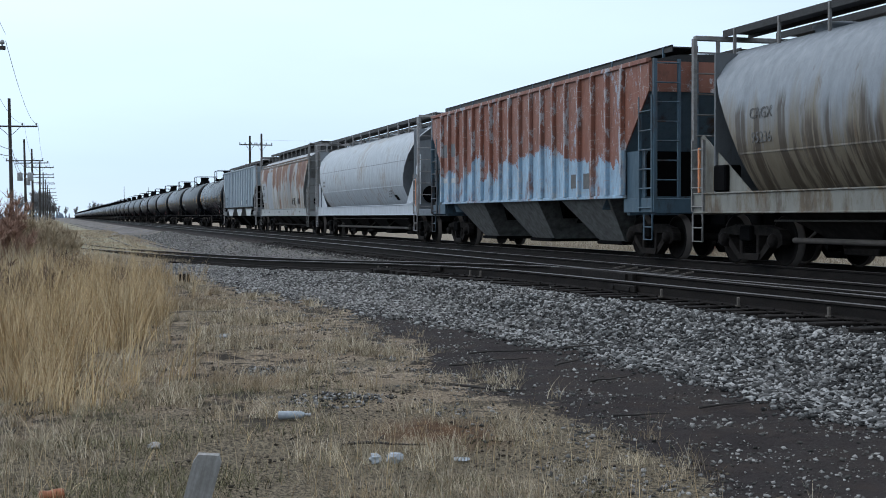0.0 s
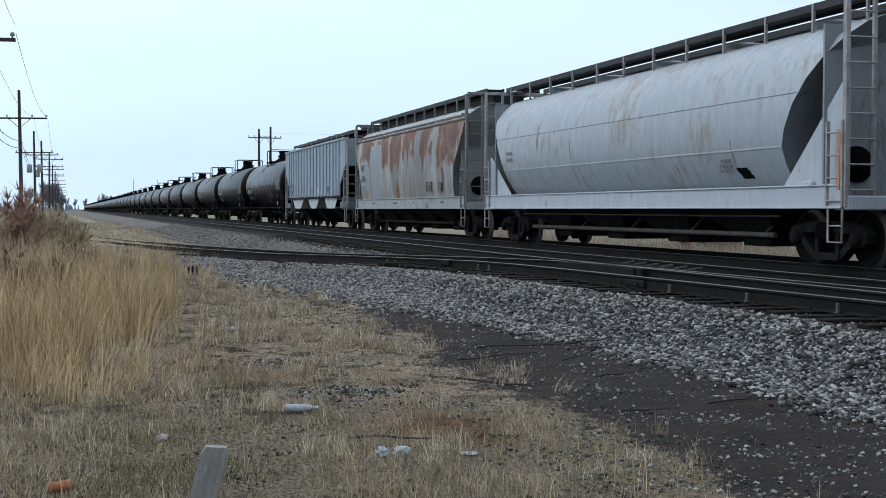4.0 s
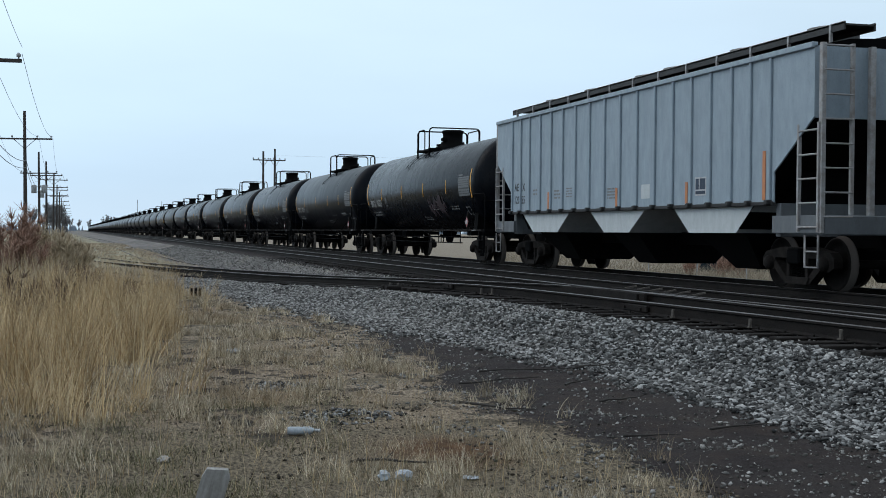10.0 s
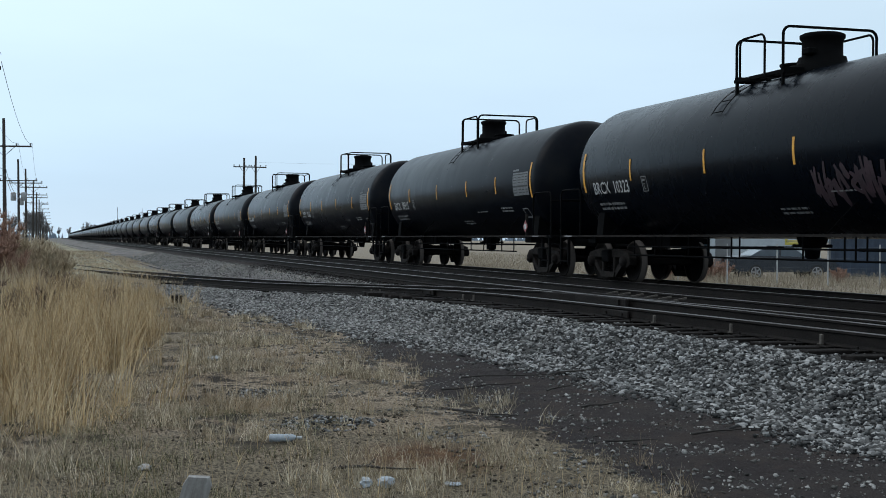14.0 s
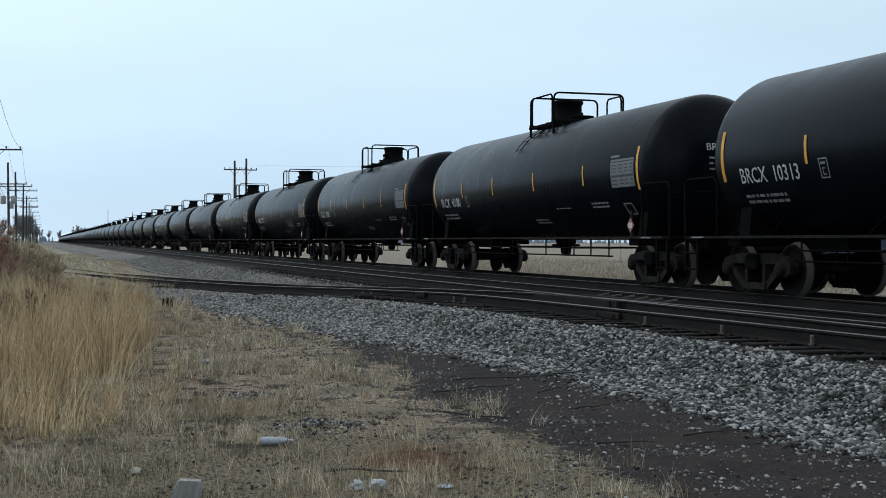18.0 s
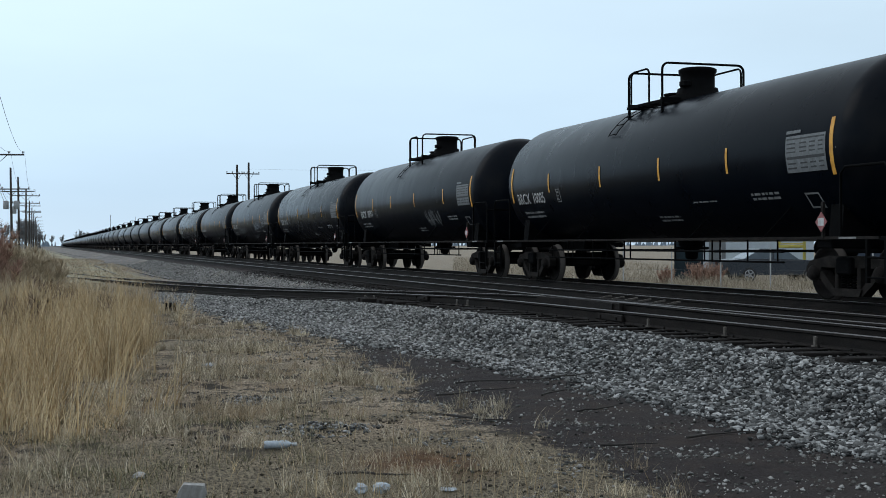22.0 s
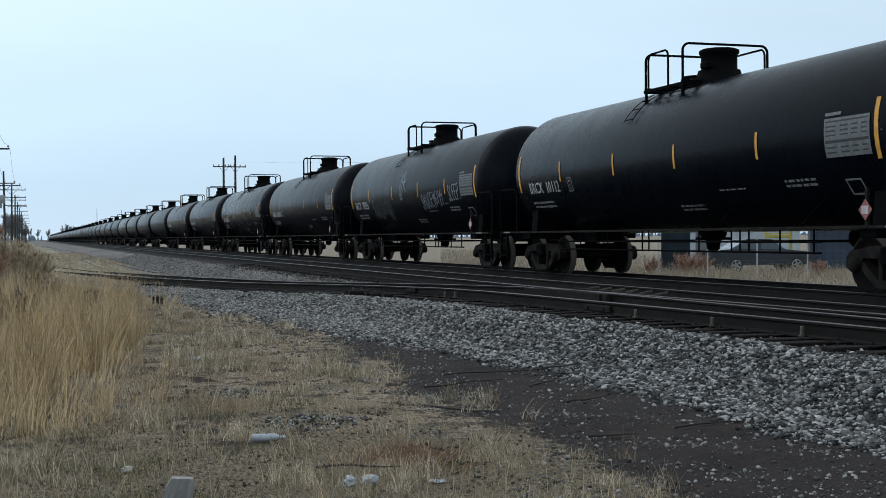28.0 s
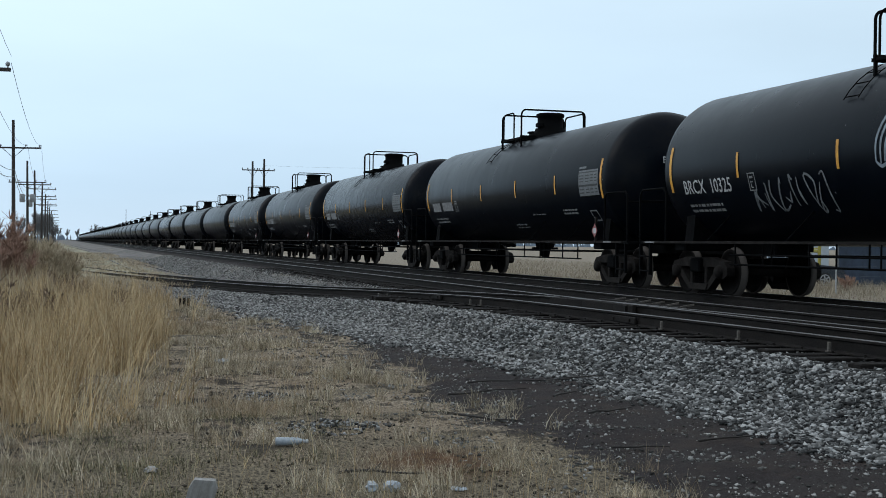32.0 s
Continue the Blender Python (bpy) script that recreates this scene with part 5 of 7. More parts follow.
def underside(car, half, mat, tc, wells=4, low=0.35, m_pipe=None):
    """Outlet gates, centre sill and brake gear under a hopper."""
    sill = Geo().box(-0.25, 0.25, -half + 0.4, half - 0.4, 0.72, 1.0, 0.02)
    part("centre_sill", sill, M_UNDER, car)
    pitch = (tc - 2.6) / wells
    for k in range(wells):
        y = (k - (wells - 1) / 2) * pitch
        g = Geo()
        a, b = pitch * 0.49, 0.45
        v = [(x * 1.3, y + q * a, 1.0) for x, q in ((-1, -1), (1, -1), (1, 1), (-1, 1))] + [(x * 0.6, y + q * b, low) for x, q in ((-1, -1), (1, -1), (1, 1), (-1, 1))]
        g.add(v, [(0, 1, 5, 4), (1, 2, 6, 5), (2, 3, 7, 6), (3, 0, 4, 7), (4, 5, 6, 7)])
        g.box(-0.66, 0.66, y - 0.5, y + 0.5, low - 0.1, low + 0.02, 0.02)
        part("outlet_hopper", g, mat, car)
    g = Geo()
    g.tube([(-1.05, -tc / 2 + 1.6, 0.48), (-1.05, tc / 2 - 1.6, 0.48)], 0.05, 8)
    g.tube([(-1.2, -tc / 2 + 1.2, 0.82), (-1.2, tc / 2 - 1.2, 0.82)], 0.02, 6)
    for k in range(5):
        y = -tc / 2 + 2 + k * (tc - 4) / 4
        g.tube([(-1.05, y, 0.48), (-0.7, y, 0.8)], 0.025, 6)
    part("pneumatic_pipe", g, m_pipe or M_TRUCK, car)
    part("air_reservoir", Geo().lathe([(-0.6, 0.0), (-0.6, 0.18), (-0.55, 0.22), (0.55, 0.22), (0.6, 0.18), (0.6, 0.0)], 12, "y", (0.75, tc / 2 - 2.4, 0.72)), M_UNDER, car)


def end_ladders(car, half, z1, mat, s, wide=0.5, sidelow=True):
    """Corner posts, the ladder on the end and the short one on the side."""
    y = s * half
    for x in (-1.5, 1.5):
        part("corner_post", Geo().box(x - 0.04, x + 0.04, y - 0.05, y + 0.05, 0.98, z1, 0.006), mat, car)
    g = Geo()
    for x in (-1.5 + wide,):
        g.box(x - 0.03, x + 0.03, y - 0.03, y + 0.03, 1.0, z1)
    z = 1.25
    while z < z1:
        g.tube([(-1.5, y + s * 0.04, z), (-1.5 + wide, y + s * 0.04, z)], 0.017, 6)
        z += 0.40
    part("end_ladder", g, mat, car)
    if sidelow:
        part("side_ladder", ladder_geo(-1.54, y - s * 0.45, y - s * 0.02, 1.0, 2.35, 0.36), mat, car)
    g = Geo()
    g.tube([(-1.54, y - s * 0.42, 0.95), (-1.54, y - s * 0.42, 0.42), (-1.54, y - s * 0.02, 0.42), (-1.54, y - s * 0.02, 0.95)], 0.02, 6)
    g.tube([(-1.54, y - s * 0.42, 0.68), (-1.54, y - s * 0.02, 0.68)], 0.016, 6)
    part("sill_step", g, mat, car)


def rounded_hopper(label, profile, ends, half, tc, m_body, m_sill, m_end, m_post, board_z, trim=None, seam=2.0, hole=False, gusset=True):
    car = thing("covered_hopper_car", label, "hopper car", "hopper cars of the train")
    body = part("body", rounded_body_geo(profile, ends), m_body, car)
    for s in (-1, 1):
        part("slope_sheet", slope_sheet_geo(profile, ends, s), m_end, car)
        part("coupler", coupler_geo(s, half + 0.92), M_UNDER, car)
        end_ladders(car, half, board_z - 0.12, m_post, s)
        if gusset:
            y0, y1 = ends[0][1] - 0.1, half - 0.06
            for x in (-1.40, 1.38):
                part("end_gusset", Geo().prism([(s * y0, 1.33), (s * y1, 1.33), (s * y1, 3.0 if s < 0 else 2.4), (s * (y1 - 0.12), 3.05 if s < 0 else 2.45)], x, x + 0.02), m_sill, car)
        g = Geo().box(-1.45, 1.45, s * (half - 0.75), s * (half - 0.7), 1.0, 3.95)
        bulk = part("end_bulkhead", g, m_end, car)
        if hole:
            # Near-black disc stands in for the dark inside the opening.
            part("shaft_hole", Geo().lathe([(s * (half - 0.69), 0.3), (s * (half - 0.66), 0.3), (s * (half - 0.66), 0.0)], 20, "y", (-0.85, 0, 1.68)), M_UNDER, bulk, "black disc standing for the dark of a round opening")
        part("end_sill", Geo().box(-1.5, 1.5, s * (half - 0.35), s * (half + 0.06), 0.93, 1.16, 0.02), m_sill, car)
        part("brake_platform", Geo().box(-1.48, 1.48, s * (half - 0.02), s * (half + 0.1), board_z - 0.15, board_z - 0.06, 0.01), m_post, car)
    for x in (-1, 1):
        part("side_sill", Geo().box(x * 1.44, x * 1.53, -half + 0.05, half - 0.05, 0.95, 1.345, 0.012), m_sill, car)
        for z in (0.955, 1.315):
            part("sill_flange", Geo().box(x * 1.50, x * 1.56, -half + 0.05, half - 0.05, z, z + 0.028, 0.006), m_sill, car)
    if seam:
        part("panel_seam", seam_geo(profile, ends, seam), m_body, body)
    if trim:
        for z in trim:
            part("roof_trim", seam_geo(profile, ends, z, 0.04, 0.05), M_TRIM, body, "brown-stained trim strip")
    part("running_board", board_geo(-half - 0.05, half + 0.05, board_z), M_RUNB, car)
    part("running_board", board_geo(-half - 0.05, half + 0.05, board_z, (0.30, 0.86)), M_RUNB, car)
    add_supports(car, -half + 0.4, half - 0.4, 3.96, board_z, 12, m_post)
    for k in range(5):
        part("roof_hatch", hatch_geo((k - 2) * half * 0.36, profile[-1][0] - 0.02), m_body, body)
    underside(car, half, M_TRUCK, tc, m_pipe=M_PIPE if gusset else None)
    for y in (-tc / 2, tc / 2):
        add_truck(car, y)
    return car, body


def ribbed_hopper(label, half, tc, zb, zt, slope_top, slope_y, slope_z, ribs, m_side, m_rib, m_end, m_post, m_chute, board_z, chutes, m_slope, m_roof=None, hatches=None, open_end=False, rib_w=0.05):
    """A flat-sided hopper with outside ribs, slope-sheet ends and open end cages."""
    car = thing("covered_hopper_car", label, "hopper car", "hopper cars of the train")
    # Near-black inner box: the dark between the side sheets, put into colour.
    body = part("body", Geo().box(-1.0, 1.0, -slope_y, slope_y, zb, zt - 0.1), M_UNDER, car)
    outline = [(-half, zt), (half, zt), (half, slope_top), (slope_y, slope_z), (slope_y, zb), (-slope_y, zb), (-slope_y, slope_z), (-half, slope_top)]
    for x in (-1, 1):
        sheet = part("side_sheet", Geo().prism(outline, x * 1.53, x * 1.56), m_side, car)
        for y in ribs:
            lo = zb + 0.02 if abs(y) <= slope_y else slope_z + (abs(y) - slope_y) / (half - slope_y) * (slope_top - slope_z)
            part("rib", Geo().box(x * 1.555, x * (1.61 if open_end else 1.66), y - rib_w, y + rib_w, lo, zt - 0.03, 0.012), m_rib, sheet)
            if open_end:
                part("rib_foot", Geo().box(x * 1.56, x * 1.68, y - 0.07, y + 0.05, zb - 0.03, zb + 0.06, 0.02), M_RUNB, sheet, "rusty rib foot")
        part("top_chord", Geo().box(x * 1.50, x * 1.62, -half, half, zt - 0.035, zt + 0.06, 0.01), m_side, car)
        part("bottom_sill", Geo().box(x * 1.50, x * 1.60, -slope_y, slope_y, zb - 0.04, zb + 0.03, 0.01), M_RUNB if open_end else m_side, car)
    # m_roof is near-black: shadow beneath the running boards put into its colour.
    part("roof", Geo().prism([(-1.55, zt), (-0.9, zt + 0.14), (0, zt + 0.18), (0.9, zt + 0.14), (1.55, zt)], -half, half, "y"), m_roof or m_side, car)
    for s in (-1, 1):
        g = Geo()
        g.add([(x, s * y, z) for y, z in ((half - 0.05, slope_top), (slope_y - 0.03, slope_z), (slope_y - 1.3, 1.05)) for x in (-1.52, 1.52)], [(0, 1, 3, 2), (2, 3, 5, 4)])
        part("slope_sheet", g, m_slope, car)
        part("end_sheet", Geo().box(-1.53, 1.53, s * (half - 0.04), s * half, slope_top - 0.02, zt), m_side, car)
        part("coupler", coupler_geo(s, half + 0.95), M_UNDER, car)
        end_ladders(car, half + 0.15, zt + 0.03, m_post, s, 0.55, False)
        part("side_ladder", ladder_geo(-1.54, s * (half - 0.48), s * (half + 0.13), 1.0, slope_top - 0.1, 0.4), m_post, car)
        for x in (-0.55, 0.35):
            part("end_post", Geo().box(x - 0.05, x + 0.05, s * (half + 0.05), s * (half + 0.15), 1.0, zt, 0.008), m_post, car)
        part("end_sill", Geo().box(-1.5, 1.5, s * (half - 0.1), s * (half + 0.2), 0.95, 1.28, 0.02), m_end, car)
        part("bolster_web", Geo().box(-1.45, 1.45, s * (slope_y - 0.1), s * (slope_y + 0.06), 0.92, zb, 0.01), m_end, car)
        part("side_sill", Geo().box(-1.53, -1.46, s * (slope_y - 0.1), s * (half + 0.18), 0.98, 1.28, 0.01), m_end, car)
        part("side_sill", Geo().box(1.46, 1.53, s * (slope_y - 0.1), s * (half + 0.18), 0.98, 1.28, 0.01), m_end, car)
        if not open_end:
            part("end_panel", Geo().box(-1.50, -1.47, s * (slope_y + 0.02), s * (half - 0.3), 1.28, slope_z), m_end, car)
        part("hand_brake", Geo().lathe([(s * (half + 0.2), 0.0), (s * (half + 0.2), 0.26), (s * (half + 0.23), 0.28), (s * (half + 0.26), 0.26), (s * (half + 0.26), 0.0)], 16, "y", (0.85, 0, 2.2)), m_post, car)
    part("running_board", board_geo(-half - 0.1, half + 0.1, board_z, (-1.08, -0.5)), M_RUNB, car)
    part("running_board", board_geo(-half - 0.1, half + 0.1, board_z, (0.5, 1.08)), M_RUNB, car)
    add_supports(car, -half + 0.3, half - 0.3, zt + 0.08, board_z, 13, m_post, 1.08)
    for y, z in hatches or [((k - 2.5) * half * 0.3, zt + 0.17) for k in range(6)]:
        part("roof_hatch", hatch_geo(y, z, 0.44, 0.36 if hatches else 0.0), M_GREYPOST if hatches else M_RUNB, car)
    if m_roof:
        for s in (-1.09, 1.06):
            part("board_edge", Geo().box(s, s + 0.03, -half - 0.1, half + 0.1, board_z + 0.03, board_z + 0.07), m_post, car)
    for y, wt, wbm, zl in chutes:
        g = Geo()
        v = [(x * 1.50, y + q * wt / 2, zb - 0.02) for x, q in ((-1, -1), (1, -1), (1, 1), (-1, 1))] + [(x * (1.5 if zl > 0.8 else 0.75), y + q * wbm / 2, zl) for x, q in ((-1, -1), (1, -1), (1, 1), (-1, 1))]
        g.add(v, [(0, 1, 5, 4), (1, 2, 6, 5), (2, 3, 7, 6), (3, 0, 4, 7), (4, 5, 6, 7)])
        part("hopper_chute", g, m_chute, car)
        # Inner hopper slopes in near-black: their shade is put into the colour.
        if zl < 0.8:
            part("hopper_throat", Geo().add([(x * 0.9, y + q * 2.0, zb - 0.03) for x, q in ((-1, -1), (1, -1), (1, 1), (-1, 1))] + [(x * 0.5, y + q * wbm * 0.35, zl + 0.22) for x, q in ((-1, -1), (1, -1), (1, 1), (-1, 1))], [(0, 1, 5, 4), (1, 2, 6, 5), (2, 3, 7, 6), (3, 0, 4, 7), (4, 5, 6, 7)]), M_UNDER, car)
        if zl > 0.8:
            part("outlet_gate", Geo().add([(x * 1.3, y + q * wbm / 2, zl) for x, q in ((-1, -1), (1, -1), (1, 1), (-1, 1))] + [(x * 0.7, y + q * 0.5, 0.3) for x, q in ((-1, -1), (1, -1), (1, 1), (-1, 1))], [(0, 1, 5, 4), (1, 2, 6, 5), (2, 3, 7, 6), (3, 0, 4, 7), (4, 5, 6, 7)]), M_UNDER, car)
        else:
            part("outlet_gate", Geo().box(-0.85, 0.85, y - wbm / 2 - 0.02, y + wbm / 2 + 0.02, zl - 0.06, zl + 0.03, 0.02), M_UNDER, car)
    part("centre_sill", Geo().box(-0.25, 0.25, -half, half, 0.72, 1.0, 0.02), M_UNDER, car)
    for y in (-tc / 2, tc / 2):
        add_truck(car, y)
    return car, body


ACF = ((1.34, 1.20), (1.5, 1.31), (1.75, 1.45), (2.0, 1.56), (2.3, 1.61), (2.7, 1.62), (3.1, 1.56), (3.45, 1.43), (3.75, 1.22), (3.95, 0.97), (4.08, 0.62), (4.13, 0.0))
ACF_END = ((1.34, 7.28), (1.6, 7.30), (2.1, 7.40), (2.65, 7.75), (3.1, 8.12), (3.42, 8.42), (3.86, 8.90), (4.13, 9.1))
GULF = ((1.34, 1.50), (1.7, 1.55), (2.3, 1.59), (3.0, 1.60), (3.55, 1.55), (3.72, 1.50), (3.90, 1.36), (4.1, 1.06), (4.22, 0.7), (4.27, 0.0))
GULF_END = ((1.34, 6.72), (2.1, 6.72), (2.4, 6.95), (2.86, 7.45), (3.3, 7.75), (3.7, 7.93), (4.27, 7.95))


def sign(body, words, size, y, z, mat, x, name="lettering"):
    me = text_mesh(words, size)
    me.materials.append(mat)
    return part(name, me, None, body, "", pose(x, y, z))


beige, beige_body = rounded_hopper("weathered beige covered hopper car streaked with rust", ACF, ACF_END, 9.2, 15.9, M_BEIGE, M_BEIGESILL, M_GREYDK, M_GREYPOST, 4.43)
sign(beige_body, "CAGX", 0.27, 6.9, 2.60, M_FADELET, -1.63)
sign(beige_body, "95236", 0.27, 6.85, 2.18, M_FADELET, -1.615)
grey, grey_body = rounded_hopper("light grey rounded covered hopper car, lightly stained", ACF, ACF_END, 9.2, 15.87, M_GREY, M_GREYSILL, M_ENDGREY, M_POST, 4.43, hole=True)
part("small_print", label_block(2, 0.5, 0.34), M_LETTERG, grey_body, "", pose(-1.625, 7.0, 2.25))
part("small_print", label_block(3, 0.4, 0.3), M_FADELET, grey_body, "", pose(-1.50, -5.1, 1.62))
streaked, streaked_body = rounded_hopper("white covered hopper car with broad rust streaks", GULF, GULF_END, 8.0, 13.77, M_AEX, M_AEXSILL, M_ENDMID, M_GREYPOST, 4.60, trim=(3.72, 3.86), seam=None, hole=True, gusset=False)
sign(streaked_body, "AEX", 0.35, 6.58, 2.50, M_DARKLET, -1.616)
sign(streaked_body, "6133", 0.35, 6.53, 2.06, M_DARKLET, -1.610)
part("small_print", label_block(2, 0.5, 0.16), M_FADELET, streaked_body, "", pose(-1.60, 6.35, 1.76))
part("small_print", label_block(3, 0.52, 0.2), M_DARKLET, streaked_body, "", pose(-1.59, -3.72, 1.60))



def side_patch(body, profile, y0, y1, z0, z1, mat, label, seed, bow=0.0, lean=0.0):
    """A repainted upright patch that follows the side sheet, with a wavering edge."""
    rng = random.Random(seed)
    g, v, n = Geo(), [], 9
    for i in range(n):
        z = z0 + (z1 - z0) * i / (n - 1)
        w = float(np.interp(z, [q[0] for q in profile], [q[1] for q in profile])) + 0.007
        drift = bow * math.sin(math.pi * i / (n - 1)) + lean * i / (n - 1)
        a, b = rng.uniform(-0.03, 0.03) + drift, rng.uniform(-0.03, 0.03) + drift
        v += [(-w, y0 + a, z), (-w, (y0 + y1) / 2 + drift, z), (-w, y1 + b, z)]
    g.add(v, [(3 * i + k, 3 * i + k + 1, 3 * i + 4 + k, 3 * i + 3 + k) for i in range(n - 1) for k in range(2)], True)
    return part("repainted_patch", g, mat, body, label)


side_patch(streaked_body, GULF, 6.72, 5.35, 1.72, 2.86, M_REPAINT, "pale grey panel under the lettering", 7)
for y, z0, z1, w in ((6.2, 1.5, 1.95, 0.05), (4.6, 2.45, 3.1, 0.06), (4.65, 1.45, 1.9, 0.05), (2.3, 1.5, 2.6, 0.05), (1.9, 1.42, 1.95, 0.06), (-0.7, 1.42, 1.8, 0.05), (-3.2, 1.5, 1.85, 0.05), (-5.6, 1.7, 2.2, 0.06)):
    side_patch(grey_body, ACF, y, y - w, z0, z1, M_RUNRUST, "thin brown rust run", int(y * 10) + 90)
part("panel_seam", seam_geo(ACF, ACF_END, 2.88, 0.005, 0.012), M_GREYPOST, grey_body)
side_patch(streaked_body, GULF, 4.75, 3.05, 1.36, 3.66, M_REPAINT, "pale grey repainted patch", 1, 0.12, 0.12)
for ya, yb, za, zb in ((-3.64, -4.32, 1.54, 1.56), (-3.64, -4.32, 1.84, 1.86), (-3.64, -3.66, 1.54, 1.86), (-4.30, -4.32, 1.54, 1.86)):
    part("stencil_frame", Geo().box(-1.604, -1.585, ya, yb, za, zb), M_DARKLET, streaked_body, "thin dark painted frame")
part("stencil_block", Geo().box(-1.606, -1.585, -5.1, -5.52, 1.56, 1.84), M_FADELET, streaked_body, "dark stencilled square")
for y, w in ((6.6, 0.2), (4.9, 0.55), (1.3, 0.6), (-1.6, 0.2), (-5.2, 0.4)):
    part("sill_stencil", Geo().box(-1.536, -1.528, y, y - w, 1.14, 1.20), M_FADELET, streaked, "small dark stencil on the sill")
for z, words in ((3.55, "AEX"), (3.22, "6133")):
    me = text_mesh(words, 0.24)
    me.materials.append(M_DARKLET)
    part("end_lettering", me, None, streaked, "", pose(-0.85, -7.255, z, 0, 0, 90))
part("trough_hatch", Geo().prism([(-0.5, 4.2), (-0.5, 4.55), (-0.4, 4.60), (0.4, 4.60), (0.5, 4.55), (0.5, 4.2)], -7.6, 7.6, "y"), M_RUNB, streaked, "long dark trough hatch along the roof")
side_patch(grey_body, ACF, -5.68, -6.1, 1.5, 1.70, M_UNDER, "black patched plate with a rust run", 31, 0.0, 0.13)
part("end_stripe", Geo().box(-1.575, -1.55, 8.85, 8.92, 1.35, 2.2), M_ORSTRIPE, beige, "faded orange reflective stripe")
part("end_stripe", Geo().box(-1.575, -1.55, -9.14, -9.07, 1.25, 2.2), M_ORSTRIPE, grey, "faded orange reflective stripe")
part("valve_box", Geo().box(-1.50, -1.15, 8.0, 8.45, 1.36, 1.85, 0.03), M_UNDER, beige, "dark brake valve box")
part("valve_box", Geo().box(-1.50, -1.2, -8.2, -7.9, 1.05, 1.42, 0.03), M_GREYSILL, grey, "pale brake valve box")

orange, orange_body = ribbed_hopper("ribbed hopper car, red-brown paint peeling to pale blue", 8.15, 14.1, 1.33, 4.11, 3.5, 6.93, 2.28, [-6.9 + 0.812 * k for k in range(18)], M_ORANGE, M_ORANGE, M_BLUE, M_BLUE, M_CHUTE, 4.37,
                                    [(-4.5, 2.95, 1.4, 0.3), (0.05, 2.95, 1.6, 0.3), (4.4, 2.75, 1.3, 0.3)], M_BLUELT, M_RUNB)
RIBS = (0.44, 1.34, 2.23, 3.08, 3.90, 4.70, 5.52, 6.22, 6.92)
# M_UNDER slope sheets put the shade of the open end cages into colour.
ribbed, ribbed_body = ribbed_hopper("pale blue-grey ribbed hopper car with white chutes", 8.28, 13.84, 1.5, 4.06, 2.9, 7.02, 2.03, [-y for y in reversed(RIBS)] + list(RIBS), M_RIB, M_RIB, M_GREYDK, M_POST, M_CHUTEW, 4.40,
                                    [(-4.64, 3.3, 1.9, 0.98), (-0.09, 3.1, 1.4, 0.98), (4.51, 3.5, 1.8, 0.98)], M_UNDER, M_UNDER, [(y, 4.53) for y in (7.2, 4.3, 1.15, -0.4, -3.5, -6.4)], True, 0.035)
for y, z1 in ((7.0, 2.43), (4.11, 2.0), (-0.23, 1.97), (-3.69, 1.98), (-6.7, 2.42)):
    part("reflector_stripe", Geo().box(-1.572, -1.562, y - 0.05, y + 0.05, 1.56, z1), M_ORSTRIPE, ribbed_body, "faded orange reflective stripe")
for words, y, z in (("AE", 6.76, 2.09), ("X", 6.12, 2.08), ("120", 6.78, 1.75), ("55", 6.18, 1.74)):
    sign(ribbed_body, words, 0.30, y, z, M_DARKLET, -1.566)
logo = part("logo_panel", Geo().box(-1.566, -1.561, -4.06, -4.52, 1.70, 2.06), M_LETTER, ribbed_body, "white-edged dark blue panel")
for ya, yb, za, zb in ((-4.09, -4.22, 1.82, 2.03), (-4.26, -4.49, 1.82, 2.03), (-4.09, -4.49, 1.73, 1.79)):
    part("logo_block", Geo().box(-1.570, -1.566, ya, yb, za, zb), M_BLUEBIN, logo)
part("pale_patch", Geo().box(-1.565, -1.561, -1.55, -1.98, 1.70, 2.0), M_CHUTEW, ribbed_body, "pale repainted square")
for y, z, ln, w, h in ((3.68, 1.82, 3, 0.4, 0.26), (2.85, 1.84, 4, 0.36, 0.26), (0.28, 1.74, 4, 0.5, 0.28), (5.25, 1.95, 2, 0.3, 0.2)):
    part("small_print", label_block(ln, w, h), M_LETTERG, ribbed_body, "", pose(-1.565, y, z))
for y, z, w, h in ((-3.9, 1.56, 0.42, 0.33), (-4.66, 1.54, 0.52, 0.35)):
    part("stencil_block", Geo().box(-1.570, -1.563, y, y - w, z, z + h), M_FADELET, orange_body, "dark stencilled square")
for y, z, w, h in ((6.85, 1.95, 0.45, 0.14), (6.0, 1.95, 0.5, 0.14)):
    part("stencil_block", Geo().box(-1.570, -1.563, y, y - w, z, z + h), M_LETTER, orange_body, "white painted patch")
for y, z, w, h in ((6.9, 2.75, 0.6, 0.4), (6.0, 2.75, 0.6, 0.4)):
    part("stencil_block", Geo().box(-1.570, -1.563, y, y - w, z, z + h), M_GREYDK, orange_body, "grey painted-out patch")
for car, y in ((beige, 13.5), (orange, 32.75), (grey, 52.1), (streaked, 71.28), (ribbed, 89.6)):
    CARS.append((car, y))

TANK0, PITCH = 107.97, 18.1
TANK_LABEL = "glossy black tank car with yellow stripes and a top platform"
first_tank = tank_car(TANK_LABEL)
CARS.append((first_tank, TANK0))
for k in range(1, 11):
    CARS.append((copy_thing(first_tank, pose(TRACK_X, TANK0 + k * PITCH, 0)), TANK0 + k * PITCH))
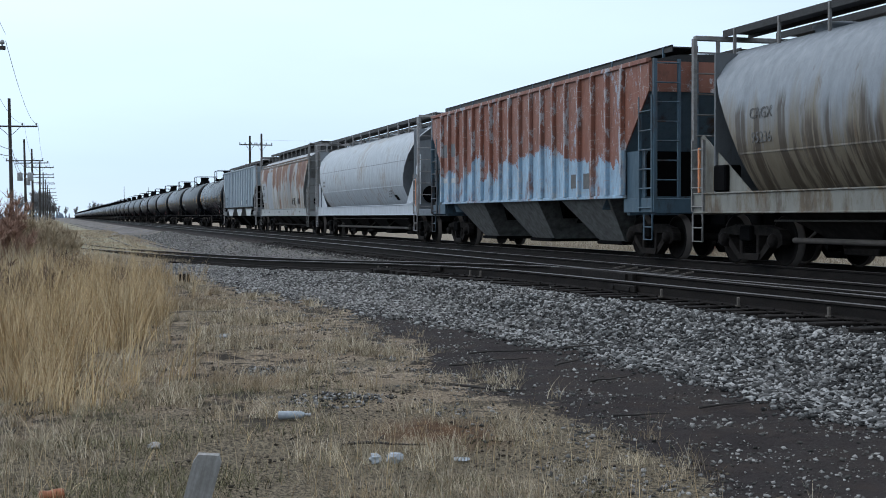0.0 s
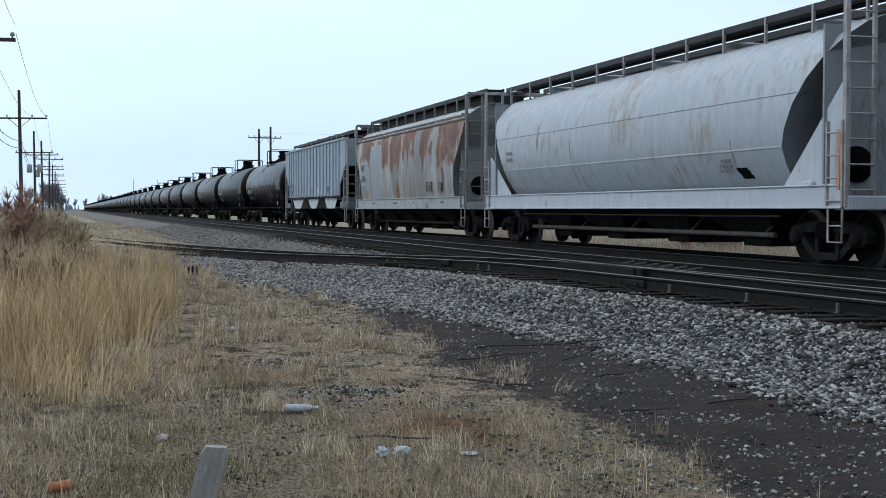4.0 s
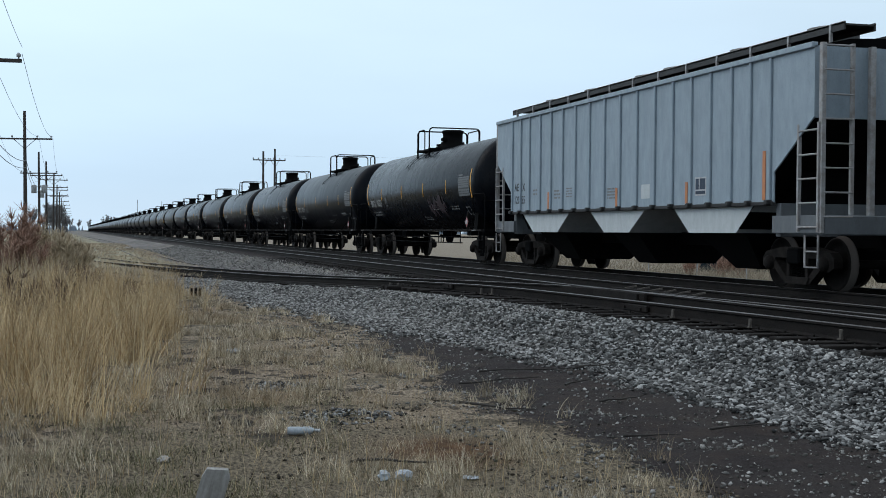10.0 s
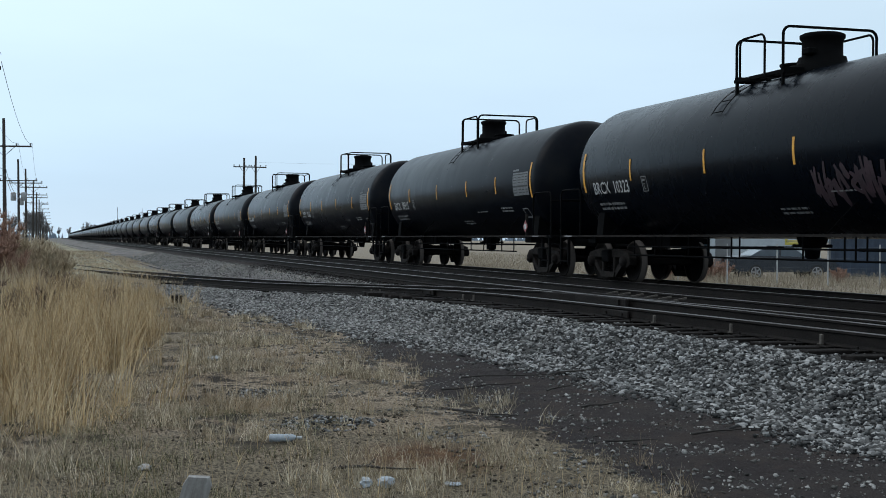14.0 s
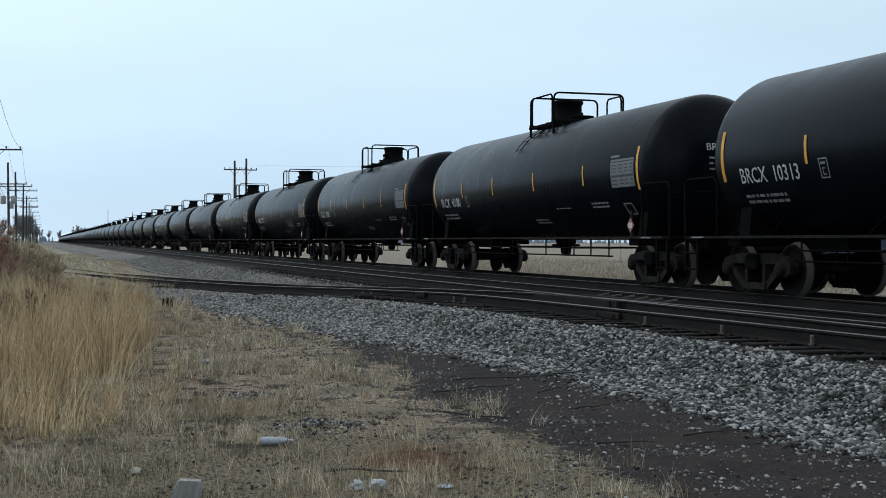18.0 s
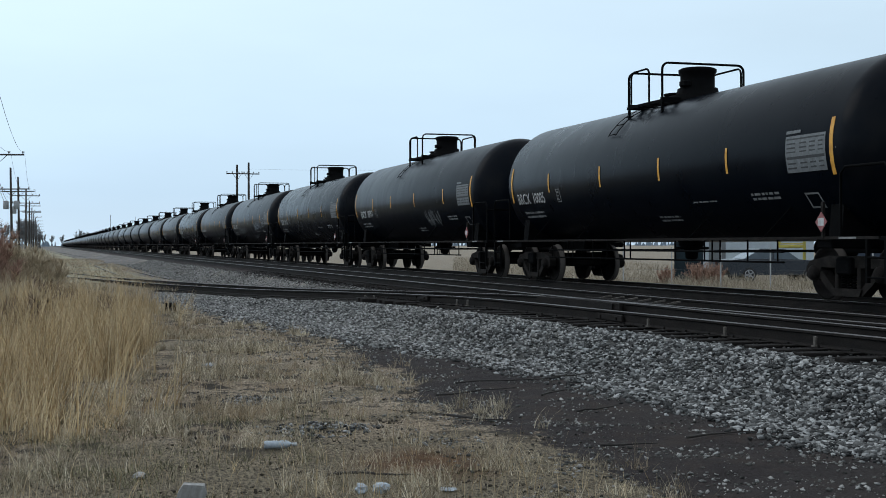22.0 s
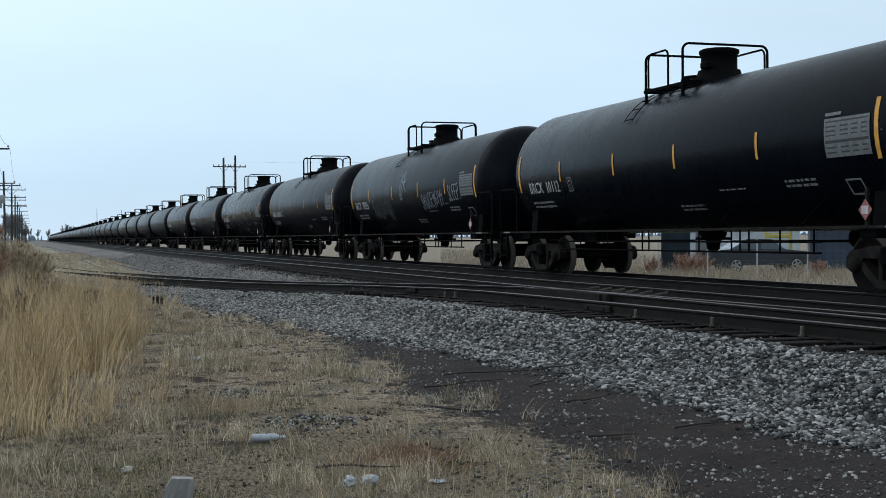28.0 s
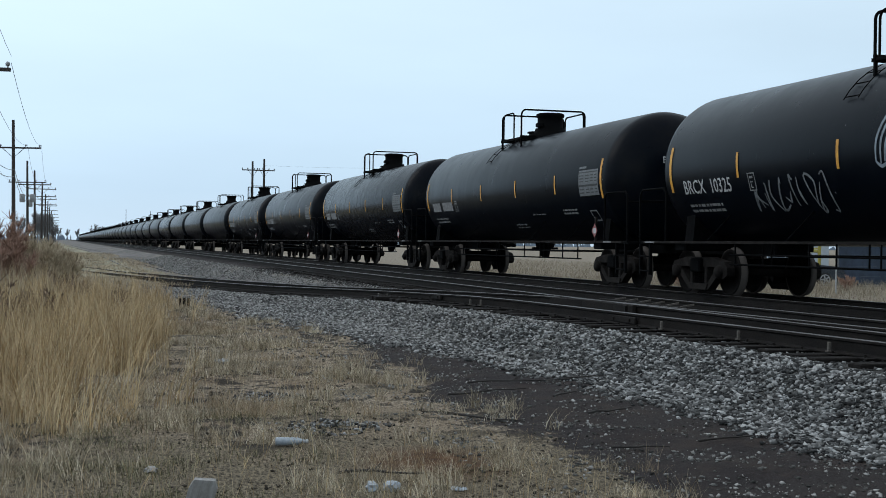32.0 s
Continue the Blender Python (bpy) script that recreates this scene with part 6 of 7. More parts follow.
for k in (1, 2):
    for c in CARS[5 + k][0].children:
        if c.name.startswith("top_platform"):
            c.matrix_basis = pose(0, 0.14, 0, 0, 0, 180)
        elif c.name.startswith("side_ladder"):
            c.matrix_basis = pose(0, -1.12, 0)
far_tank = tank_car_far()
CARS.append((far_tank, TANK0 + 11 * PITCH))
for k in range(12, 66):
    CARS.append((copy_thing(far_tank, pose(TRACK_X, TANK0 + k * PITCH, 0)), TANK0 + k * PITCH))


def shell_of(k):
    return [c for c in CARS[5 + k][0].children if c.name.startswith("tank")][0]


MARKS = ((0, "BRCX  10323", 6.81), (1, "BRCX  10313", 6.74), (2, "BRCX  10180", 6.70), (3, "BRCX  10005", 6.95), (4, "BRCX  10197", 6.58), (5, "BRCX  10112", 6.69), (6, "BRCX  10325", 6.79))
for k, words, y in MARKS:
    me = text_mesh(words, 0.375)
    me.transform(Matrix.Diagonal((1, 0.90, 1, 1)))
    wrap_to_tank(me, y, 1.97)
    me.materials.append(M_LETTER)
    part("lettering", me, None, shell_of(k))
bars = [wrap_to_tank(Geo().box(-0.003, 0, 0, -w, 0.0, 0.27).mesh("lettering", M_LETTERG), y, 1.98) for y, w in ((6.72, 0.86), (5.62, 1.1))]
for k in (7, 8, 9, 10):
    for me in bars:
        part("lettering", me, None, shell_of(k))
# the inner stripes were stuck on by hand: each tank has its own spacing
for k, ys in enumerate(((4.77, 1.5, -1.6, -4.5), (4.6, 1.27, -1.86, -4.53), (4.5, 1.8, -1.3, -4.45), (4.68, 1.62, -1.28, -4.0), (4.5, 1.85, -1.25, -4.55), (4.65, 1.74, -1.0, -3.98), (4.6, 1.43, -1.7, -4.54))):
    for stripe in shell_of(k).children:
        for i in range(4):
            if stripe.data == TK["stripe%d" % (i + 1)]:
                stripe.matrix_basis = pose(0, ys[i] - STRIPES[i + 1], 0)


def head_writing(tank):
    """The reporting mark and three short lines of print on the domed head."""
    for words, size, x0, z0, mat in (("BRCX", 0.21, HEAD_X, HEAD_Z, M_LETTER), (None, 0.09, HEAD_X + 0.06, HEAD_Z - 0.40, M_LETTERG)):
        me = text_mesh(words, size) if words else label_block(3, 0.5, 0.34, 0.66).mesh("small_print", mat)
        if words:
            me.materials.append(mat)
        for q in me.vertices:
            x, z = x0 - q.co.y, z0 + q.co.z
            r2 = (x * x + (z - TANK_Z) ** 2) / TANK_R ** 2
            q.co = (x, -TANK_H - 0.78 * math.sqrt(max(0.0, 1 - r2)) - 0.008 + q.co.x, z)
        part("head_lettering", me, None, tank)


for k in range(8):
    head_writing(shell_of(k))
graffiti(shell_of(0), -2.0, -4.1, 1.50, 2.25, M_GRAFFR, "faded maroon spray paint", 1, 14, 0.10)
graffiti(shell_of(4), -2.25, -3.75, 1.50, 2.05, M_GRAFF, "worn pale spray paint", 2, 12, 0.07)
graffiti(shell_of(6), 4.3, 1.75, 1.55, 2.15, M_GRAFFG, "grey spray-paint scrawl", 3, 11, 0.045)
for word, y, z, wide, tall, grow in (("SAUCE", -1.98, 1.84, 0.245, 0.42, 0.01), ("YGIYY", -3.24, 1.93, 0.205, 0.38, 0.012), ("...", -4.30, 1.92, 0.11, 0.30, 0.0), ("SLEEP.", -4.82, 2.02, 0.205, 0.42, 0.005)):
    for i, ch in enumerate(word):
        spray_letter(shell_of(6), ch, y - i * wide, z + i * grow, wide * 0.86, tall, i)
for pts in (((0.42, 2.25), (0.40, 2.6), (0.22, 2.95), (-0.02, 3.12)), ((0.30, 2.22), (0.28, 2.6), (0.12, 2.9), (-0.06, 3.02)), ((0.20, 2.25), (0.16, 2.55), (0.05, 2.78)), ((0.42, 2.25), (0.28, 2.18), (0.14, 2.24)), ((-0.02, 3.12), (-0.12, 3.02), (-0.10, 2.85)), ((0.12, 2.82), (-0.05, 2.68), (-0.38, 2.40)), ((-0.36, 2.86), (-0.12, 2.70), (0.0, 2.42)), ((-0.30, 2.72), (-0.05, 2.78), (0.10, 2.66)), ((-0.05, 2.95), (-0.12, 2.7), (-0.2, 2.45))):
    spray_stroke(shell_of(6), pts, 0.055, M_GRAFFB)

# ---------------------------------------------------------------- loose ground: stones, grass, shrubs
def ground_z(px, py):
    return np.array([height(float(a), float(b)) for a, b in zip(px, py)])


def rotations(n, rng):
    q = rng.normal(size=(n, 4))
    q /= np.linalg.norm(q, axis=1)[:, None]
    w, x, y, z = q.T
    return np.stack((1 - 2 * (y * y + z * z), 2 * (x * y - z * w), 2 * (x * z + y * w), 2 * (x * y + z * w), 1 - 2 * (x * x + z * z), 2 * (y * z - x * w), 2 * (x * z - y * w), 2 * (y * z + x * w), 1 - 2 * (x * x + y * y)), -1).reshape(n, 3, 3)


def scatter_stones(name, px, py, size, mat, label, seed, rich=True, sink=0.25):
    rng = np.random.default_rng(seed)
    if rich == "chip":
        base = np.array([(x, y, z) for x in (-0.62, 0.62) for y in (-0.62, 0.62) for z in (-0.62, 0.62)])
        tri = np.array([(0, 1, 3), (0, 3, 2), (4, 6, 7), (4, 7, 5), (0, 4, 5), (0, 5, 1), (2, 3, 7), (2, 7, 6), (0, 2, 6), (0, 6, 4), (1, 5, 7), (1, 7, 3)])
    elif rich:
        p = (1 + 5 ** 0.5) / 2
        base = np.array([(-1, p, 0), (1, p, 0), (-1, -p, 0), (1, -p, 0), (0, -1, p), (0, 1, p), (0, -1, -p), (0, 1, -p), (p, 0, -1), (p, 0, 1), (-p, 0, -1), (-p, 0, 1)]) / 1.9
        tri = np.array([(0, 11, 5), (0, 5, 1), (0, 1, 7), (0, 7, 10), (0, 10, 11), (1, 5, 9), (5, 11, 4), (11, 10, 2), (10, 7, 6), (7, 1, 8), (3, 9, 4), (3, 4, 2), (3, 2, 6), (3, 6, 8), (3, 8, 9), (4, 9, 5), (2, 4, 11), (6, 2, 10), (8, 6, 7), (9, 8, 1)])
    else:
        base = np.array([(1, 0, 0), (-1, 0, 0), (0, 1, 0), (0, -1, 0), (0, 0, 1), (0, 0, -1)], dtype=float)
        tri = np.array([(0, 2, 4), (2, 1, 4), (1, 3, 4), (3, 0, 4), (2, 0, 5), (1, 2, 5), (3, 1, 5), (0, 3, 5)])
    n, k = len(px), len(base)
    v = base[None] * rng.uniform(0.5, 1.45, (n, k, 1)) * rng.uniform(0.5, 1.35, (n, 1, 3)) * size[:, None, None]
    v = np.einsum("nij,nkj->nki", rotations(n, rng), v)
    v[:, :, 2] *= 0.66
    at = np.stack((px, py, ground_z(px, py) + size * (0.55 - sink)), -1)
    v += at[:, None, :]
    f = (tri[None] + (np.arange(n) * k)[:, None, None]).reshape(-1, 3)
    return soup(name, v.reshape(-1, 3), f, mat, label, "stones")


def blades(name, px, py, tall, lean, width, mat, label, seed, seg=3, category="grass", heading=None):
    """Tapering bent blades: height, lean (metres at the tip) and width are arrays."""
    rng = np.random.default_rng(seed)
    n = len(px)
    a = rng.uniform(0, 2 * np.pi, n) if heading is None else heading + rng.normal(0, 0.7, n)
    lx, ly = np.cos(a) * lean, np.sin(a) * lean
    face = rng.uniform(-0.9, 0.9, n)
    wx, wy = np.cos(face) * width / 2, np.sin(face) * width / 2
    z0 = ground_z(px, py) - 0.02
    v = np.zeros((n, 2 * (seg + 1), 3))
    for i in range(seg + 1):
        s = i / seg
        bend = s ** 1.8
        taper = 1 - 0.85 * s
        cx, cy, cz = px + lx * bend, py + ly * bend, z0 + tall * (s - 0.18 * bend * (lean / np.maximum(tall, 0.01)))
        v[:, 2 * i] = np.stack((cx - wx * taper, cy - wy * taper, cz), -1)
        v[:, 2 * i + 1] = np.stack((cx + wx * taper, cy + wy * taper, cz), -1)
    q = np.array([(2 * i, 2 * i + 1, 2 * i + 3, 2 * i + 2) for i in range(seg)])
    f = (q[None] + (np.arange(n) * 2 * (seg + 1))[:, None, None]).reshape(-1, 4)
    return soup(name, v.reshape(-1, 3), f, mat, label, category)


def field_noise(px, py, scale, seed):
    return np.array([noise.noise((a * scale, b * scale, seed)) for a, b in zip(px, py)])


def build_ballast():
    rng = np.random.default_rng(11)
    n = 165000
    py = 7.0 + 35 * rng.uniform(0, 1, n) ** 1.3
    e = np.array([bed_edge(b) for b in py])
    sh = np.interp(py, (8, 11, 14, 18, 20, 27, 40), (1.75, 1.6, 1.65, 2.05, 2.3, 2.6, 2.6)) + 0.35
    off = -sh + rng.uniform(0, 1, n) * (sh + 0.75)
    keep = rng.uniform(0, 1, n) < np.clip((off + sh) / 0.95, 0.0, 1) ** 2.0 * np.clip(1.1 + 1.5 * field_noise(e + off, py, 1.1, 15.0), 0.25, 1) * np.clip((0.12 - off) / 0.12, 0.06, 1)
    px, py = (e + off + field_noise(e + off, py, 0.7, 5.0) * 0.25)[keep], py[keep]
    size = 0.012 + 0.026 * np.random.default_rng(12).uniform(0, 1, len(px)) ** 1.4
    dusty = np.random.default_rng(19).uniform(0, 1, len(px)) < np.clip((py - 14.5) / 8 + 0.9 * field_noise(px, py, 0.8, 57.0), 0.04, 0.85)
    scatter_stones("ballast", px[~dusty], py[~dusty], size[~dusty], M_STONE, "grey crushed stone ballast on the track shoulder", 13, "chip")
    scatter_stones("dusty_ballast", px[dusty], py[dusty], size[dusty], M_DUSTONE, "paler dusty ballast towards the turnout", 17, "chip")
    n = 26000
    py = 7.0 + 50 * rng.uniform(0, 1, n) ** 1.3
    e = np.array([bed_edge(b) for b in py])
    lo = np.where(py > 27, 7.9, e + 0.5)
    px = lo + rng.uniform(0, 1, n) * (15.2 - lo)
    scatter_stones("oily_ballast", px, py, rng.uniform(0.02, 0.04, n), M_OILSTONE, "dark oily ballast between the rails", 14, False)
    n = 26000
    py = 6.2 + 20 * rng.uniform(0, 1, n) ** 1.5
    e = np.array([bed_edge(b) for b in py])
    px = 2.8 + rng.uniform(0, 1, n) * (e - 1.2 - 2.8)
    keep = rng.uniform(0, 1, n) < np.clip(0.35 + 1.3 * field_noise(px, py, 1.5, 3.0), 0.05, 1)
    px, py = px[keep], py[keep]
    n = len(px)
    scatter_stones("loose_pebbles", px, py, 0.004 + 0.018 * rng.uniform(0, 1, n) ** 3.2, M_PEBBLE, "small pale pebbles scattered over dark soil", 15, "chip", 0.2)
    n = 20000
    py = 26 + 84 * rng.uniform(0, 1, n) ** 1.7
    e = np.array([bed_edge(b) for b in py])
    lo = np.maximum(e + 0.3, np.clip((py - 40) / 10, 0, 1) * 5.3)
    px = lo + rng.uniform(0, 1, n) * (8.2 - lo)
    scatter_stones("fine_gravel", px, py, rng.uniform(0.012, 0.035, n) * (py / 40) ** 0.5, M_PEBBLE, "fine grey-tan gravel between the tracks", 16, False, 0.2)
    n = 16000
    py = 6.2 + 14 * rng.uniform(0, 1, n) ** 1.4
    px = -1.5 + rng.uniform(0, 1, n) * 5.4
    keep = rng.uniform(0, 1, n) < np.clip(0.05 + 1.6 * field_noise(px, py, 1.6, 17.0), 0.03, 0.8)
    px, py = px[keep], py[keep]
    n = len(px)
    scatter_stones("soil_clods", px, py, 0.005 + 0.014 * rng.uniform(0, 1, n) ** 2, M_CLOD, "dark crumbs of soil and bark among dry grass", 18, "chip", 0.2)
    for k, (x, y, r) in enumerate(((2.2, 10.95, 0.36), (2.05, 13.4, 0.22))):
        m = 330
        a, d = rng.uniform(0, 6.28, m), r * rng.uniform(0, 1, m) ** 0.6
        scatter_stones("gravel_heap", x + np.cos(a) * d * 1.6, y + np.sin(a) * d * 1.2, rng.uniform(0.008, 0.024, m), M_STONE, "small heap of grey gravel in the grass", 20 + k, "chip", 0.1)


def grass_line(px, py):
    return np.interp(py, (6, 8, 11, 13, 16, 18, 22, 29), (3.55, 3.75, 3.6, 3.7, 4.05, 4.2, 4.8, 3.8)) + field_noise(px, py, 0.6, 9.0) * 0.7 + field_noise(px, py, 2.2, 3.0) * 0.25


def build_grass():
    rng = np.random.default_rng(31)

    def near(n, power=1.6, far=26):
        py = 5.8 + far * rng.uniform(0, 1, n) ** power
        px = -2.0 - 0.08 * py + rng.uniform(0, 1, n) * (7.5 + 0.02 * py)
        line = grass_line(px, py)
        e = np.array([bed_edge(b) for b in py])
        dens = np.clip((line + 0.35 - px) / 1.3 + 0.5 * field_noise(px, py, 2.3, 27.0), 0, 1) * np.clip((e - 1.3 - px) / 0.6, 0, 1) * (px < line + 0.5)
        return px, py, dens
    # fallen, matted straw
    px, py, dens = near(270000, 1.4)
    strip = np.clip((py - 9.6) / 1.6 + 0.6 * field_noise(px, py, 0.9, 14.0), 0, 1)
    keep = rng.uniform(0, 1, len(px)) < dens ** 1.6 * bare(px, py) * np.clip(0.46 + 0.26 * strip + 1.6 * field_noise(px, py, 0.9, 2.0) + 3.0 * field_noise(px, py, 2.6, 6.0) + 1.5 * field_noise(px, py, 7.0, 4.0), 0.02, 1)
    px, py, strip = px[keep], py[keep], strip[keep]
    for which, mat, words, seed in ((strip > 0.5, M_THATCH, "pale tan thatch of fallen grass", 39), (strip <= 0.5, M_DRY, "matted fallen straw-coloured grass", 32)):
        qx, qy = px[which], py[which]
        m = len(qx)
        blades("matted_dry_grass", qx, qy, rng.uniform(0.01, 0.045, m), rng.uniform(0.05, 0.20, m), rng.uniform(0.0004, 0.0010, m) * qy, mat, words, seed, 2)
    # tufts
    cx, cy, dens = near(17000, 1.5)
    keep = rng.uniform(0, 1, len(cx)) < dens * bare(cx, cy) * np.clip(0.24 + 2.0 * field_noise(cx, cy, 0.7, 8.0) + 1.2 * field_noise(cx, cy, 2.4, 18.0), 0.02, 0.95)
    cx, cy = cx[keep], cy[keep]
    k = 16
    size = np.repeat(rng.uniform(0.4, 1.2, len(cx)) * np.clip(1.0 + 1.1 * field_noise(cx, cy, 1.3, 28.0), 0.5, 1.8), k)
    px, py = np.repeat(cx, k) + rng.normal(0, 0.035, len(cx) * k), np.repeat(cy, k) + rng.normal(0, 0.035, len(cx) * k)
    m = len(px)
    blades("dry_grass_tufts", px, py, rng.uniform(0.04, 0.19, m) * size, rng.uniform(0.02, 0.13, m) * size, rng.uniform(0.0003, 0.0007, m) * py, M_THATCH, "small tufts of dry grass", 38, 3)
    # green-grey growth in the nearest strip
    n = 60000
    py, px = 6.2 + 6.5 * rng.uniform(0, 1, n) ** 1.2, rng.uniform(-2.5, 3.0, n)
    keep = rng.uniform(0, 1, n) < bare(px, py) * np.clip(0.3 + 1.3 * field_noise(px, py, 1.1, 12.0) - 0.3 * np.clip(px - 1.3, 0, 2), 0, 1)
    px, py = px[keep], py[keep]
    m = len(px)
    blades("low_green_growth", px, py, rng.uniform(0.02, 0.11, m), rng.uniform(0.02, 0.09, m), rng.uniform(0.004, 0.008, m), M_GREENISH, "low grey-green growth among dry grass", 33, 2)
    # single straw stalks
    n = 5200
    py = 6.2 + 13 * rng.uniform(0, 1, n) ** 1.7
    px = -1.8 + rng.uniform(0, 1, n) ** 1.25 * 5.2
    keep = (px < grass_line(px, py) - 0.3) & (rng.uniform(0, 1, n) < np.clip(0.35 + 1.2 * field_noise(px, py, 0.8, 21.0), 0.05, 1))
    px, py = px[keep], py[keep]
    m = len(px)
    blades("straw_stalks", px, py, rng.uniform(0.10, 0.40, m), rng.uniform(0.02, 0.20, m), rng.uniform(0.002, 0.0045, m), M_TALL, "thin upright straw stalks", 34, 3)
    # the tall stand, in ragged clumps
    n = 5200
    cy = 10.6 + 22 * rng.uniform(0, 1, n) ** 1.2
    cx = -4.5 + rng.uniform(0, 1, n) * 7.4
    edge = 0.36 + (cy - 10.5) * 0.105 + field_noise(cx, cy, 0.9, 30.0) * 1.25
    front = 11.2 + 1.8 * field_noise(cx, cy, 0.8, 35.0)
    dens = np.clip(0.52 + 1.5 * field_noise(cx, cy, 0.7, 31.0), 0.05, 1) * np.clip((edge - cx) / 0.5 + 0.2, 0, 1)
    keep = (cy > front) & (rng.uniform(0, 1, n) < dens)
    cx, cy = cx[keep], cy[keep]
    k = 17
    size = np.repeat(rng.uniform(0.42, 1.18, len(cx)) * np.clip(1.0 - 0.018 * (cy - 11), 0.6, 1) * np.clip(1.0 + 1.0 * field_noise(cx, cy, 0.8, 33.0), 0.45, 1.3), k)
    px, py = np.repeat(cx, k) + rng.normal(0, 0.07, len(cx) * k), np.repeat(cy, k) + rng.normal(0, 0.07, len(cx) * k)
    m = len(px)
    blades("tall_dry_grass", px, py, rng.uniform(0.45, 1.12, m) * size, rng.uniform(0.05, 0.5, m) * size, rng.uniform(0.005, 0.011, m), M_TALL, "tall ragged stand of golden dry grass", 36, 4, heading=np.repeat(rng.uniform(0, 6.28, len(cx)), k))
    n = 8000
    py = 10.5 + 3.5 * rng.uniform(0, 1, n)
    px = -3.0 + rng.uniform(0, 1, n) * (3.5 + 0.1 * (py - 10.5))
    keep = rng.uniform(0, 1, n) < np.clip(0.45 + 2.2 * field_noise(px, py, 1.4, 37.0), 0.02, 1)
    px, py = px[keep], py[keep]
    n = len(px)
    blades("grass_skirt", px, py, rng.uniform(0.06, 0.30, n), rng.uniform(0.1, 0.35, n), rng.uniform(0.003, 0.007, n), M_TALL, "fallen dry grass at the foot of the tall stand", 37, 3)
    # farther strip on the left
    n = 60000
    py = 29 + 75 * rng.uniform(0, 1, n) ** 1.5
    px = -9 + rng.uniform(0, 1, n) * 12
    right = np.array([bed_edge(b) for b in py]) - 1.3
    keep = (px < np.minimum(right, 2.4 - 0.02 * (py - 30))) & (rng.uniform(0, 1, n) < np.clip(0.5 + 1.4 * field_noise(px, py, 0.3, 41.0), 0.04, 1))
    px, py = px[keep], py[keep]
    m = len(px)
    hill = np.clip(0.8 + 0.7 * field_noise(px, py, 0.25, 44.0), 0.35, 1.5)
    hill *= np.clip((0.9 - px) / 1.2, 0.16, 1.0)
    blades("rough_dry_grass", px, py, rng.uniform(0.3, 1.15, m) * hill, rng.uniform(0.1, 0.45, m), rng.uniform(0.014, 0.03, m), M_ROUGH, "rough dry grass along the line", 42, 3)
    # low growth round the old siding
    n = 26000
    py = 44 + 110 * rng.uniform(0, 1, n) ** 1.5
    px = -3.0 + rng.uniform(0, 1, n) * 8.2
    keep = rng.uniform(0, 1, n) < np.clip(0.45 + 1.6 * field_noise(px, py * 0.4, 0.5, 47.0), 0.02, 1)
    px, py = px[keep], py[keep]
    m = len(px)
    blades("siding_grass", px, py, rng.uniform(0.04, 0.20, m), rng.uniform(0.05, 0.2, m), rng.uniform(0.0004, 0.0008, m) * py, M_ROUGH, "low pale grass round the old siding", 48, 2)
    # beyond the train
    n = 26000
    px = 16.3 + 30 * rng.uniform(0, 1, n) ** 1.5
    py = px * rng.uniform(1.15, 3.2, n)
    blades("field_grass", px, py, rng.uniform(0.08, 0.42, n), rng.uniform(0.05, 0.3, n), rng.uniform(0.012, 0.03, n), M_FIELD, "pale dry grass in the field beyond the track", 43, 2)
    n = 9000
    d, a = rng.uniform(46, 57, n), np.radians(rng.uniform(24, 42, n))
    px, py = np.sin(a) * d, np.cos(a) * d
    keep = rng.uniform(0, 1, n) < np.clip(0.5 + 1.4 * field_noise(px, py, 0.5, 52.0), 0.1, 1)
    px, py = px[keep], py[keep]
    m = len(px)
    blades("fence_grass", px, py, rng.uniform(0.15, 0.55, m), rng.uniform(0.05, 0.35, m), rng.uniform(0.010, 0.022, m), M_FIELD, "taller pale dry grass along the yard fence", 53, 3)


def shrub(x, y, tall, wide, mat, label, seed, twigs=900):
    rng = np.random.default_rng(seed)
    ob = thing("shrub", label, "shrub", "shrubs beside the line", at=pose(x, y, height(x, y)))
    stems = Geo()
    pts = []
    for k in range(26):
        a, d = rng.uniform(0, 6.28), rng.uniform(0.05, 1) * wide * 0.5
        top = Vector((math.cos(a) * d, math.sin(a) * d, tall * rng.uniform(0.45, 0.95) * (1.05 - 0.5 * d / wide)))
        foot = Vector((top.x * 0.3, top.y * 0.3, -0.05))
        mid = foot.lerp(top, 0.5) + Vector((rng.uniform(-0.1, 0.1), rng.uniform(-0.1, 0.1), 0.05))
        stems.tube([foot, mid, top], 0.02, 5, False, 0.006)
        pts += [foot.lerp(mid, 0.6), mid, mid.lerp(top, 0.35), mid.lerp(top, 0.7), top]
    part("stem", stems, mat, ob)
    v, f = [], []
    for k in range(twigs):
        p = pts[int(rng.integers(len(pts)))]
        d = Vector((rng.normal() * 0.5, rng.normal() * 0.5, abs(rng.normal()) * 0.6 + 0.2)).normalized() * rng.uniform(0.15, 0.6) * min(tall, 1.6) * 0.4
        w = Vector((rng.uniform(-1, 1), rng.uniform(-0.4, 0.4), 0)).normalized() * rng.uniform(0.006, 0.014)
        o = len(v)
        v += [p - w, p + w, p + d + w * 0.3, p + d - w * 0.3]
        f.append((o, o + 1, o + 2, o + 3))
    g = Geo()
    g.add(v, f)
    tw = part("brush", g, mat, ob)
    tagged(tw, kind="stuff")
    return ob


